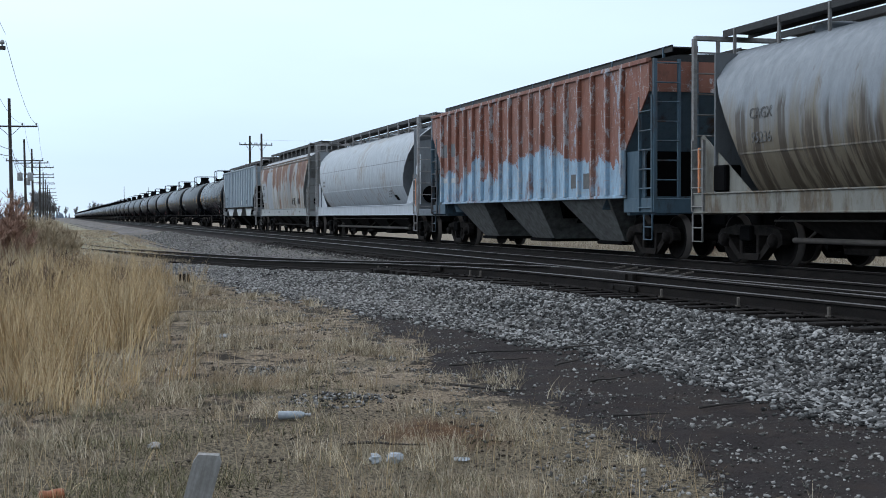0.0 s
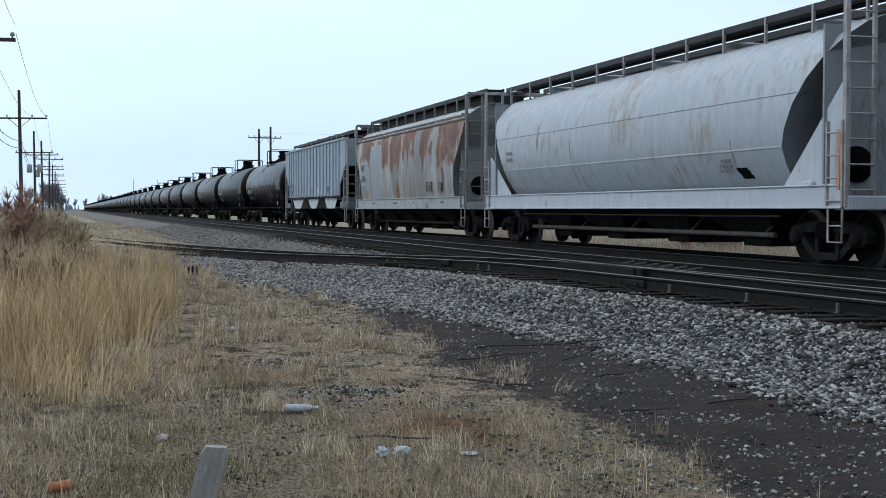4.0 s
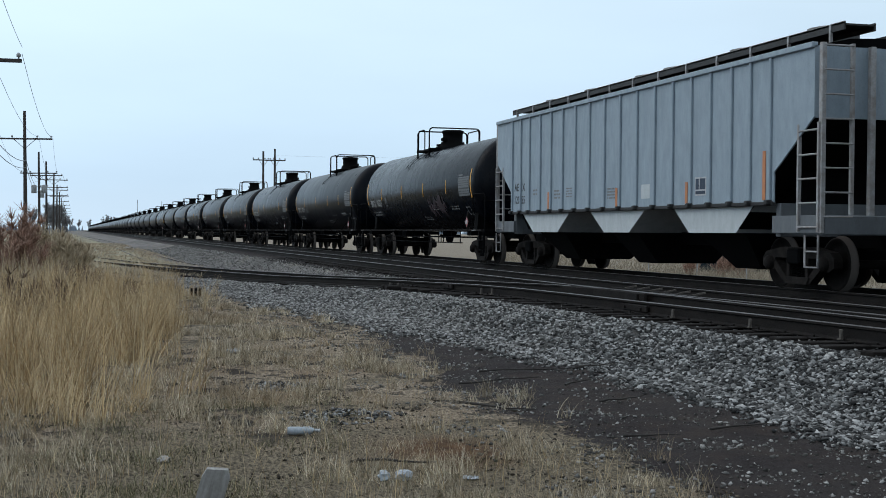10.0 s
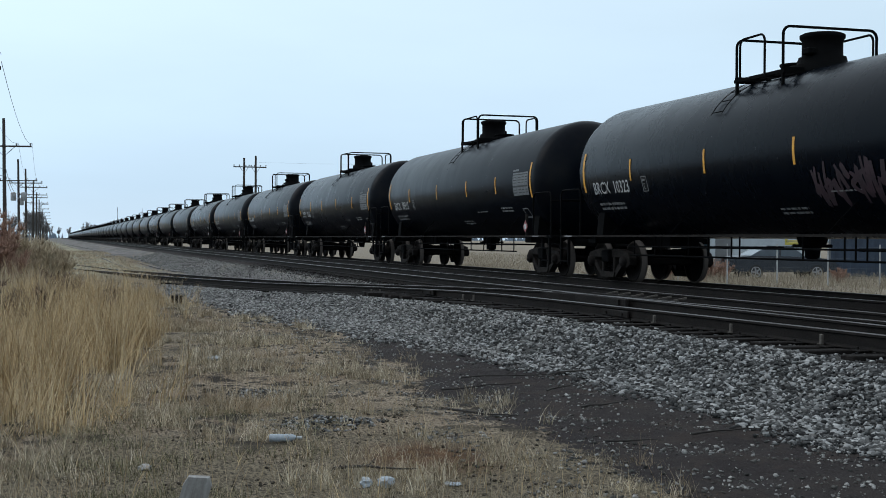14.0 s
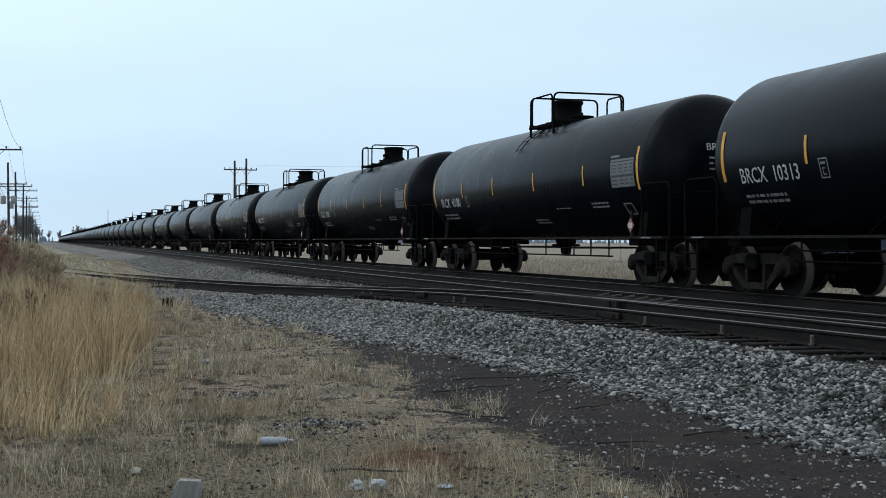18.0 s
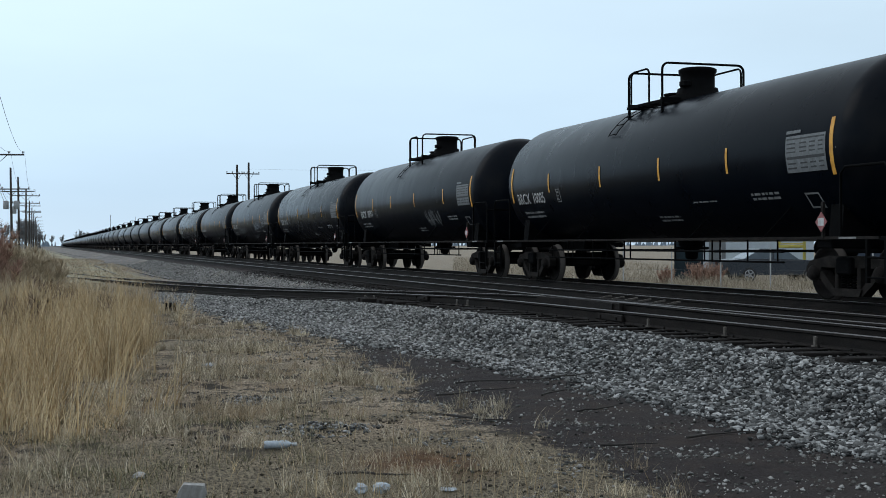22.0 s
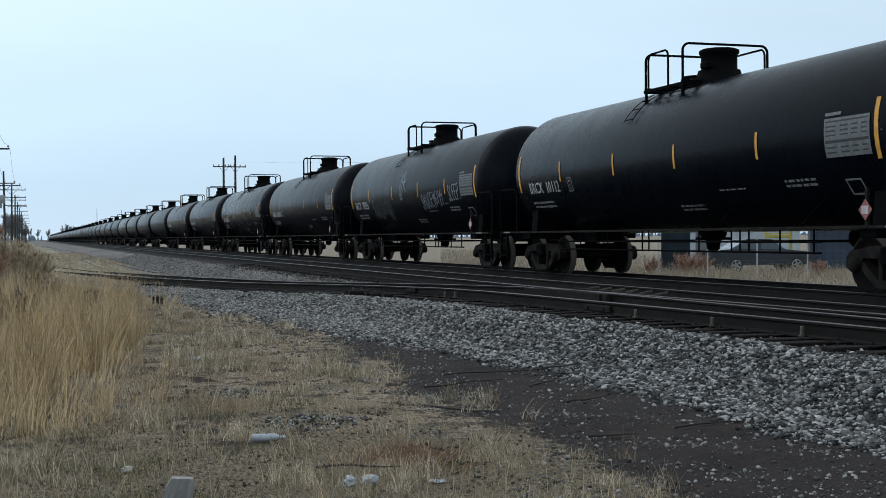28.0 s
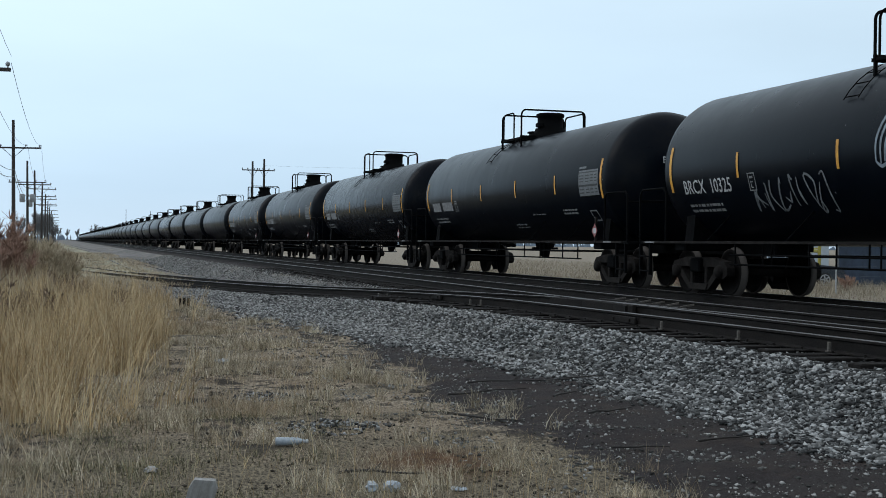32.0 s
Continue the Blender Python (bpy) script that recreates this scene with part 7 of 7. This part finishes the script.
def bare_tree(x, y, tall, seed):
    rng = random.Random(seed)
    ob = thing("bare_tree", "leafless grey tree far along the line, paled for haze", "tree", "distant trees", at=pose(x, y, GROUND))
    trunk, limbs, crown = Geo(), Geo(), Geo()
    top = Vector((rng.uniform(-0.3, 0.3), 0, tall * 0.55))
    trunk.tube([(0, 0, -0.1), (0.05, 0, tall * 0.25), top], tall * 0.025, 6, False, tall * 0.012)
    tips = []
    for k in range(11):
        z = tall * rng.uniform(0.2, 0.55)
        a = rng.uniform(0, 6.28)
        p0 = Vector((0, 0, z))
        p1 = p0 + Vector((math.cos(a) * tall * 0.09, math.sin(a) * tall * 0.09, tall * 0.18))
        p2 = p1 + Vector((math.cos(a) * tall * 0.08, math.sin(a) * tall * 0.08, tall * rng.uniform(0.14, 0.32)))
        limbs.tube([p0, p1, p2], tall * 0.010, 5, False, tall * 0.004)
        tips += [p1, p1.lerp(p2, 0.5), p2]
    v, f = [], []
    for k in range(1500):
        p = rng.choice(tips)
        d = Vector((rng.gauss(0, 0.6), rng.gauss(0, 0.6), abs(rng.gauss(0, 0.8)) + 0.4)).normalized() * tall * rng.uniform(0.06, 0.2)
        w = Vector((rng.uniform(-1, 1), rng.uniform(-1, 1), 0)).normalized() * tall * 0.008
        o = len(v)
        v += [p - w, p + w, p + d]
        f.append((o, o + 1, o + 2))
    crown.add(v, f)
    part("trunk", trunk, M_FARTWIG, ob)
    part("limbs", limbs, M_FARTWIG, ob)
    tagged(part("crown", crown, M_FARTWIG, ob), kind="stuff")
    return ob


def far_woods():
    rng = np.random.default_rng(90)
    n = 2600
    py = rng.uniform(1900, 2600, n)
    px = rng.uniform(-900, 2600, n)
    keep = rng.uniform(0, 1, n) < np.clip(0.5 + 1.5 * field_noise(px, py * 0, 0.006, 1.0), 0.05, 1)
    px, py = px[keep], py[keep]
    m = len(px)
    return blades("far_woods", px, py, rng.uniform(4, 11, m), rng.uniform(0.2, 1.5, m), rng.uniform(3, 9, m), M_HAZE, "far woods on the horizon, haze put into their blue-grey colour", 91, 2, "woods")


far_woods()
build_ballast()
build_grass()
for k, (x, y, t, w) in enumerate(((-1.35, 36, 2.1, 1.7), (-2.2, 35, 2.3, 2.2), (-3.2, 37, 2.4, 2.6), (-4.4, 38, 2.5, 2.6))):
    shrub(x, y, t, w, M_REDTWIG, "leafless red-brown shrub among dry grass", 50 + k, 4200)
for k, (x, y, t, w) in enumerate(((-0.85, 38, 1.6, 1.6), (-0.3, 39.5, 1.25, 1.4), (-0.55, 41, 1.35, 1.3), (-0.15, 43, 1.2, 1.2), (-0.8, 47, 1.45, 1.8), (0.05, 50, 1.1, 1.4), (-0.6, 55, 1.4, 1.9))):
    shrub(x, y, t, w, M_ROUGH, "pale tan dead brush beside the line", 70 + k, 3800)
for k, (x, y, t, w) in enumerate(((0.1, 30.0, 0.75, 1.0), (-0.25, 31.0, 0.85, 1.1), (0.35, 29.0, 0.6, 0.9), (1.15, 27.0, 0.5, 0.6), (-0.3, 22.0, 0.8, 0.9), (-0.9, 20.0, 0.9, 1.1), (0.95, 25.0, 0.5, 0.6))):
    shrub(x, y, t, w, M_TWIG, "dead dark brown weeds beside the spur", 60 + k, 1500)
for k, (x, y, t) in enumerate(((-4.6, 380, 8), (-5.2, 395, 8.5), (-5.6, 420, 9), (-4.9, 440, 8), (-5.8, 455, 9), (-7.5, 470, 9), (-11, 500, 8), (-6, 560, 9.5), (-9, 610, 8.5), (-5, 700, 9), (-13, 430, 8), (-4.5, 820, 9), (-3, 950, 9), (17, 800, 9.5), (20, 820, 10), (23, 850, 9.5), (26, 860, 9), (29, 900, 8.5), (-6.4, 415, 9), (-7.2, 450, 9.5), (-6.0, 400, 8.5), (-5.0, 330, 7), (-5.6, 345, 8), (-6.3, 352, 7.5), (-5.4, 366, 8.5), (-30, 1200, 12), (15, 1500, 12), (5, 1600, 13), (-12, 1400, 12))):
    bare_tree(x, y, t, 80 + k)


# ---------------------------------------------------------------- poles and wires
def utility_pole(x, y, tall, arms, label, lean=0.0, cans=0, half=2.0):
    ob = thing("utility_pole", label, "utility pole", "utility poles", at=pose(x, y, GROUND, 0, lean, 0))
    part("pole", Geo().tube([(0, 0, -0.1), (0, 0, tall * 0.5), (0, 0, tall)], 0.17, 10, True, 0.11), M_WOODPOLE, ob)
    for z in arms:
        arm = part("crossarm", Geo().box(-half, half, -0.18, -0.06, z - 0.06, z + 0.06, 0.01), M_WOODPOLE, ob)
        part("arm_brace", Geo().tube([(-half * 0.4, -0.12, z - 0.02), (0, -0.14, z - 0.75), (half * 0.4, -0.12, z - 0.02)], 0.025, 5), M_WOODPOLE, arm)
        for s in (-0.95, -0.45, 0.45, 0.95):
            part("insulator", Geo().lathe([(z + 0.06, 0.03), (z + 0.12, 0.03), (z + 0.13, 0.07), (z + 0.2, 0.075), (z + 0.26, 0.04), (z + 0.27, 0.0)], 8, "z", (s * half, -0.12, 0)), M_CAN, arm)
    for k in range(cans):
        part("transformer", Geo().lathe([(0.0, 0.0), (0.0, 0.26), (0.06, 0.30), (0.85, 0.30), (0.92, 0.2), (0.95, 0.0)], 12, "z", (-0.55 + k * 1.1, 0, tall * 0.55)), M_CAN, ob, "grey transformer can")
    return ob


POLES = [(-3.6, 45, 9.4, (7.08,), 0), (-3.55, 103, 10.5, (8.4,), 0), (-3.8, 153, 10.3, (7.9,), 2), (-3.4, 172, 10.2, (8.4,), 1), (-3.1, 203, 10.0, (9.0, 7.9), 0), (-3.3, 255, 10, (9.0, 8.0), 0), (-3.4, 305, 10, (9.0,), 0), (-3.5, 355, 10, (9.0,), 0), (-3.5, 410, 10, (9.0,), 0), (-3.6, 470, 10, (9.0,), 0), (-3.6, 540, 10, (9.0,), 0), (-3.6, 620, 10, (9.0,), 0), (-3.6, 720, 10, (9.0,), 0)]
for x, y, t, arms, cans in POLES:
    utility_pole(x, y, t, arms, "weathered wooden utility pole with a crossarm" if not cans else "wooden utility pole with grey transformer cans", -0.8 if y < 180 else 0.3, cans)
utility_pole(20.3, 146, 10.6, (9.6,), "dark wooden pole with a crossarm beyond the train", 0, 0, 1.2)
utility_pole(21.9, 148, 11.0, (9.7,), "dark wooden pole with a crossarm beyond the train", 0, 0, 1.2)
for x, y, t in ((31.5, 700, 17.6), (44.0, 700, 17.0)):
    utility_pole(x, y, t, (), "far bare mast beyond the train", 0, 0, 1.2)


def wire(a, b, sag, r=0.007):
    pts = [Vector(a).lerp(Vector(b), k / 10) - Vector((0, 0, sag * 4 * (k / 10) * (1 - k / 10))) for k in range(11)]
    g = Geo().tube(pts, r, 5, False)
    return thing("power_line", "thin dark overhead wire between poles", "wire", "overhead wires", geo=g, mat=M_WIRE)


for s in (-1.9, 0.9, 1.9):
    wire((-3.6 + s, 0, 7.2), (-3.6 + s, 45, 6.91), 0.7)
    for i in range(4):
        x0, y0, t0, a0, _ = POLES[i]
        x1, y1, t1, a1, _ = POLES[i + 1]
        wire((x0 + s, y0, a0[0] + GROUND + 0.27), (x1 + s, y1, a1[0] + GROUND + 0.27), 0.8, 0.009)
for z in (5.6, 6.1):
    wire((-3.6, 45, z - 0.6), (-3.55, 103, z), 0.7, 0.02)
    wire((-3.55, 103, z), (-3.8, 153, z - 0.2), 0.8, 0.02)
wire((21.9, 148, 9.6), (70, 60, 9.6), 1.5, 0.006)

# ---------------------------------------------------------------- beyond the track
def at_bearing(deg, dist):
    a = radians(deg)
    return math.sin(a) * dist, math.cos(a) * dist


def parked_car(x, y, turn):
    car = thing("parked_car", "dark blue-grey sedan parked beyond a wire fence", "car", at=pose(x, y, GROUND - 0.04, 0, 0, turn))
    prof = [(-2.25, 0.32), (-2.28, 0.62), (-2.15, 0.86), (-1.55, 0.92), (-0.95, 0.98), (1.3, 1.02), (2.05, 0.98), (2.28, 0.88), (2.3, 0.5), (2.2, 0.3)]
    part("body", Geo().prism(prof, -0.86, 0.86, "y"), M_CARBLUE, car)
    part("cabin_glass", Geo().prism([(-0.95, 0.97), (-0.35, 1.38), (0.85, 1.40), (1.55, 1.02)], -0.70, 0.70, "y"), M_GLASS, car, "pale reflecting car windows")
    part("roof", Geo().prism([(-0.40, 1.37), (-0.3, 1.43), (0.8, 1.45), (0.95, 1.39)], -0.72, 0.72, "y"), M_CARBLUE, car)
    part("pillar", Geo().box(0.2, 0.28, -0.715, 0.715, 1.0, 1.4), M_CARBLUE, car)
    for wx in (-1.38, 1.38):
        for s in (-1, 1):
            w = part("wheel", Geo().lathe([(s * 0.66, 0.0), (s * 0.66, 0.30), (s * 0.68, 0.325), (s * 0.84, 0.325), (s * 0.87, 0.30), (s * 0.87, 0.21), (s * 0.84, 0.0)], 20, "y", (wx, 0, 0.325)), M_TYRE, car)
            g = Geo().lathe([(s * 0.872, 0.225), (s * 0.885, 0.215), (s * 0.872, 0.19)], 20, "y", (wx, 0, 0.325))
            for k in range(5):
                a = k * 1.2566
                c, sn = math.cos(a), math.sin(a)
                g.add([(wx + c * r - sn * q, s * 0.884, 0.325 + sn * r + c * q) for r, q in ((0.02, -0.035), (0.2, -0.025), (0.2, 0.025), (0.02, 0.035))], [(0, 1, 2, 3)])
            part("rim", g, M_RIM, w, "bright five-spoke alloy rim")
    part("side_trim", Geo().box(-2.0, 2.0, -0.875, -0.86, 0.5, 0.54), M_TYRE, car)
    part("headlight", Geo().box(-2.27, -2.05, -0.8, -0.55, 0.68, 0.8, 0.02), M_RIM, car)
    part("tail_light", Geo().box(2.1, 2.31, -0.8, -0.55, 0.76, 0.9, 0.02), M_REDTANK, car)
    return car


cx, cy = at_bearing(31.1, 58.5)
parked_car(cx, cy, 172)
cx, cy = at_bearing(36.0, 60)
crate = thing("storage_container", "dark blue steel storage container", "container", at=pose(cx, cy, GROUND - 0.05, 0, 0, -33))
part("shell", Geo().box(-3.0, 3.0, -1.2, 1.2, 0.12, 2.7, 0.03), M_BLUEBIN, crate)
for k in range(18):
    part("corrugation", Geo().box(-2.9 + k * 0.33, -2.74 + k * 0.33, -1.24, -1.2, 0.25, 2.55, 0.01), M_BLUEBIN, crate)
for sx in (-3.0, 2.9):
    part("corner_post", Geo().box(sx, sx + 0.1, -1.25, -1.13, 0.0, 2.75), M_GREYWALL, crate)
cx, cy = at_bearing(32.35, 61)
gate = thing("yellow_frame", "yellow painted steel frame standing behind the car", "frame", at=pose(cx, cy, GROUND - 0.05, 0, 0, -32))
part("post", Geo().box(0.02, 0.16, -0.07, 0.07, 0, 2.7, 0.02), M_YEL, gate)
part("post", Geo().box(-1.06, -0.94, -0.06, 0.06, 1.62, 2.7, 0.02), M_YEL, gate)
part("beam", Geo().box(-1.06, 0.02, -0.06, 0.06, 1.48, 1.62, 0.02), M_YEL, gate)
part("beam", Geo().box(-1.06, 0.16, -0.06, 0.06, 2.7, 2.82, 0.02), M_YEL, gate)
part("brace", Geo().box(-0.94, 0.02, 0.02, 0.05, 1.64, 1.70, 0.01), M_YEL, gate)
cx, cy = at_bearing(29.6, 80)
shed = thing("metal_shed", "white sheet-metal shed beyond the yard", "shed", at=pose(cx, cy, GROUND - 0.05, 0, 0, -29))
part("wall", Geo().box(-2.0, 4.5, 0, 6, 0, 3.0), M_WHITEWALL, shed)
part("roof", Geo().prism([(-0.3, 2.95), (3, 4.1), (6.3, 2.95)], -2.2, 4.7), M_GREYWALL, shed)
for k in range(17):
    part("wall_rib", Geo().box(-1.95 + k * 0.39, -1.90 + k * 0.39, -0.03, 0.0, 0.05, 2.9), M_WHITEWALL, shed)
part("door", Geo().box(-1.6, -0.6, -0.05, 0.0, 0.0, 2.1, 0.01), M_GREYWALL, shed)
cx, cy = at_bearing(27.6, 58)
booth = thing("portable_booth", "dark teal portable booth in the yard", "booth", at=pose(cx, cy, GROUND - 0.05, 0, 0, -27))
part("shell", Geo().box(-0.62, 0.62, -0.6, 0.6, 0.1, 2.25, 0.03), M_TEAL, booth)
part("door", Geo().box(-0.42, 0.42, -0.63, -0.6, 0.2, 2.1, 0.01), M_TEAL, booth)
part("roof", Geo().prism([(-0.68, 2.22), (0.68, 2.22), (0.5, 2.4), (-0.5, 2.4)], -0.66, 0.66, "y"), M_GREYWALL, booth)
part("skid", Geo().box(-0.6, 0.6, -0.62, 0.62, 0.0, 0.1), M_TIE, booth)
for k, (deg, dist, t, w) in enumerate(((28.0, 53, 1.0, 1.3), (28.7, 53.5, 0.8, 1.2), (33.6, 52, 0.6, 0.8), (26.6, 53, 0.7, 1.0))):
    cx, cy = at_bearing(deg, dist)
    shrub(cx, cy, t, w, M_REDTWIG, "red-brown dry weeds beside the wire fence", 110 + k, 1800)

fence = thing("wire_fence", "low wire fence with pale steel posts", "fence")
fp = [at_bearing(24.8 + k * 2.08, 50 - k * 0.4) for k in range(8)]
for x, y in fp:
    part("post", Geo().tube([(x, y, GROUND - 0.1), (x, y, GROUND + 1.5)], 0.026, 8), M_FENCE, fence)
for z in (0.3, 0.65, 1.0, 1.4):
    part("strand", Geo().tube([(x, y, GROUND + z) for x, y in fp], 0.0025, 4, False), M_GREYWALL, fence)

# ---------------------------------------------------------------- litter and sticks
board = thing("wooden_stake", "grey weathered wooden board stuck in the grass", "stake", geo=Geo().prism([(-0.062, -0.1), (0.062, -0.1), (0.070, 0.46), (0.05, 0.50), (-0.045, 0.48), (-0.06, 0.43)], -0.014, 0.014, "y"), mat=M_STAKE, at=pose(0.55, 6.3, height(0.55, 6.3), 14, 15, -10))


def crumple(x, y, r, flat, label, seed, mat):
    rng = random.Random(seed)
    bm = bmesh.new()
    bmesh.ops.create_icosphere(bm, subdivisions=2, radius=r)
    for v in bm.verts:
        v.co *= rng.uniform(0.72, 1.18)
        v.co.z *= flat
    me = bpy.data.meshes.new("plastic_litter")
    bm.to_mesh(me)
    bm.free()
    me.materials.append(mat)
    ob = new("plastic_litter", me)
    ob.matrix_basis = pose(x, y, height(x, y) + r * flat * 0.8, 0, 0, seed * 40)
    return tagged(ob, label, "litter", "litter in the grass")


crumple(1.89, 8.0, 0.045, 0.8, "crumpled white plastic scrap in the grass", 1, M_PLASTIC)
crumple(2.02, 8.0, 0.062, 0.6, "crumpled bluish plastic bag in the grass", 2, M_PLASTIC)
crumple(2.48, 8.05, 0.055, 0.25, "flat pale plastic scrap in the grass", 3, M_PLASTIC)
crumple(1.99, 16.9, 0.10, 0.35, "white plastic bag caught in dry grass", 4, M_PLASTIC)
crumple(0.60, 9.15, 0.05, 0.5, "flat grey weathered scrap in the grass", 5, M_STAKE)
bottle = thing("plastic_bottle", "clear plastic bottle lying in the grass", "bottle", at=pose(1.71, 10.03, height(1.71, 10.03) + 0.04, 0, 0, -8))
part("bottle_body", Geo().lathe([(-0.11, 0.0), (-0.11, 0.026), (-0.10, 0.032), (-0.02, 0.032), (0.0, 0.029), (0.02, 0.032), (0.06, 0.032), (0.10, 0.014), (0.125, 0.011)], 14, "x"), M_PLASTIC, bottle)
part("cap", Geo().lathe([(0.125, 0.014), (0.145, 0.014), (0.145, 0.0)], 10, "x"), M_LETTER, bottle)
can = thing("tin_can", "rusty orange tin can lying in the grass", "can", at=pose(-0.07, 7.6, height(-0.07, 7.6) + 0.03, 0, 0, 15), geo=Geo().lathe([(-0.065, 0.0), (-0.065, 0.03), (-0.055, 0.034), (-0.02, 0.026), (0.01, 0.033), (0.055, 0.034), (0.065, 0.03), (0.065, 0.0)], 14, "x"), mat=M_TIN)


def stick(x, y, length, turn, seed, r=0.012):
    rng = random.Random(seed)
    pts, p, a = [], Vector((0, 0, r + 0.01)), 0.0
    for k in range(6):
        pts.append(p.copy())
        a += rng.uniform(-0.4, 0.4)
        p += Vector((math.cos(a), math.sin(a), rng.uniform(-0.06, 0.1))) * length / 5
        p.z = max(p.z, 0.01)
    g = Geo().tube(pts, r, 6, True, r * 0.4)
    q = pts[2]
    g.tube([q, q + Vector((0.12, 0.1, 0.06)) * length], r * 0.6, 5, True, r * 0.3)
    return thing("fallen_stick", "dark crooked stick lying on bare soil", "stick", "sticks on the soil", at=pose(x, y, height(x, y) + 0.01, 0, 0, turn), geo=g, mat=M_STICK)


for k, (x, y, ln, tn) in enumerate(((4.4, 14.0, 1.3, -15), (5.6, 14.1, 0.6, 20), (4.7, 11.2, 0.6, 5), (5.0, 9.6, 0.7, 30), (3.5, 11.4, 0.7, -30), (3.9, 13.1, 0.9, -20), (4.9, 12.6, 0.5, 35), (4.1, 9.3, 0.5, 10), (1.8, 8.6, 0.6, 5))):
    stick(x, y, ln, tn, k)
blk = thing("slotted_block", "small dark slotted block at the edge of the grass", "block", at=pose(2.62, 29.5, height(2.62, 29.5)))
for k in range(3):
    part("slat", Geo().box(-0.12 + k * 0.09, -0.07 + k * 0.09, -0.06, 0.06, 0.0, 0.22, 0.008), M_TIE, blk)


def motions():
    """The whole train rolls past at a steady pace; its near wheels turn."""
    for car, y in CARS:
        walk(car, [(t, pose(TRACK_X, y - V * t - d, 0)) for t, d in ((0, 0), (8, 0), (16, 0), (24, 0.02), (28, 0.2), (32, 0.24))])
    turn = math.degrees(V / 0.457)
    for car, y in CARS[:13]:
        for truck in car.children:
            if truck.name.startswith("truck"):
                for w in truck.children:
                    if w.name.startswith("wheelset"):
                        p = w.matrix_basis.translation
                        walk(w, [(k * 0.1, pose(p.x, p.y, p.z, turn * k * 0.1, 0, 0)) for k in range(321)])


motions()
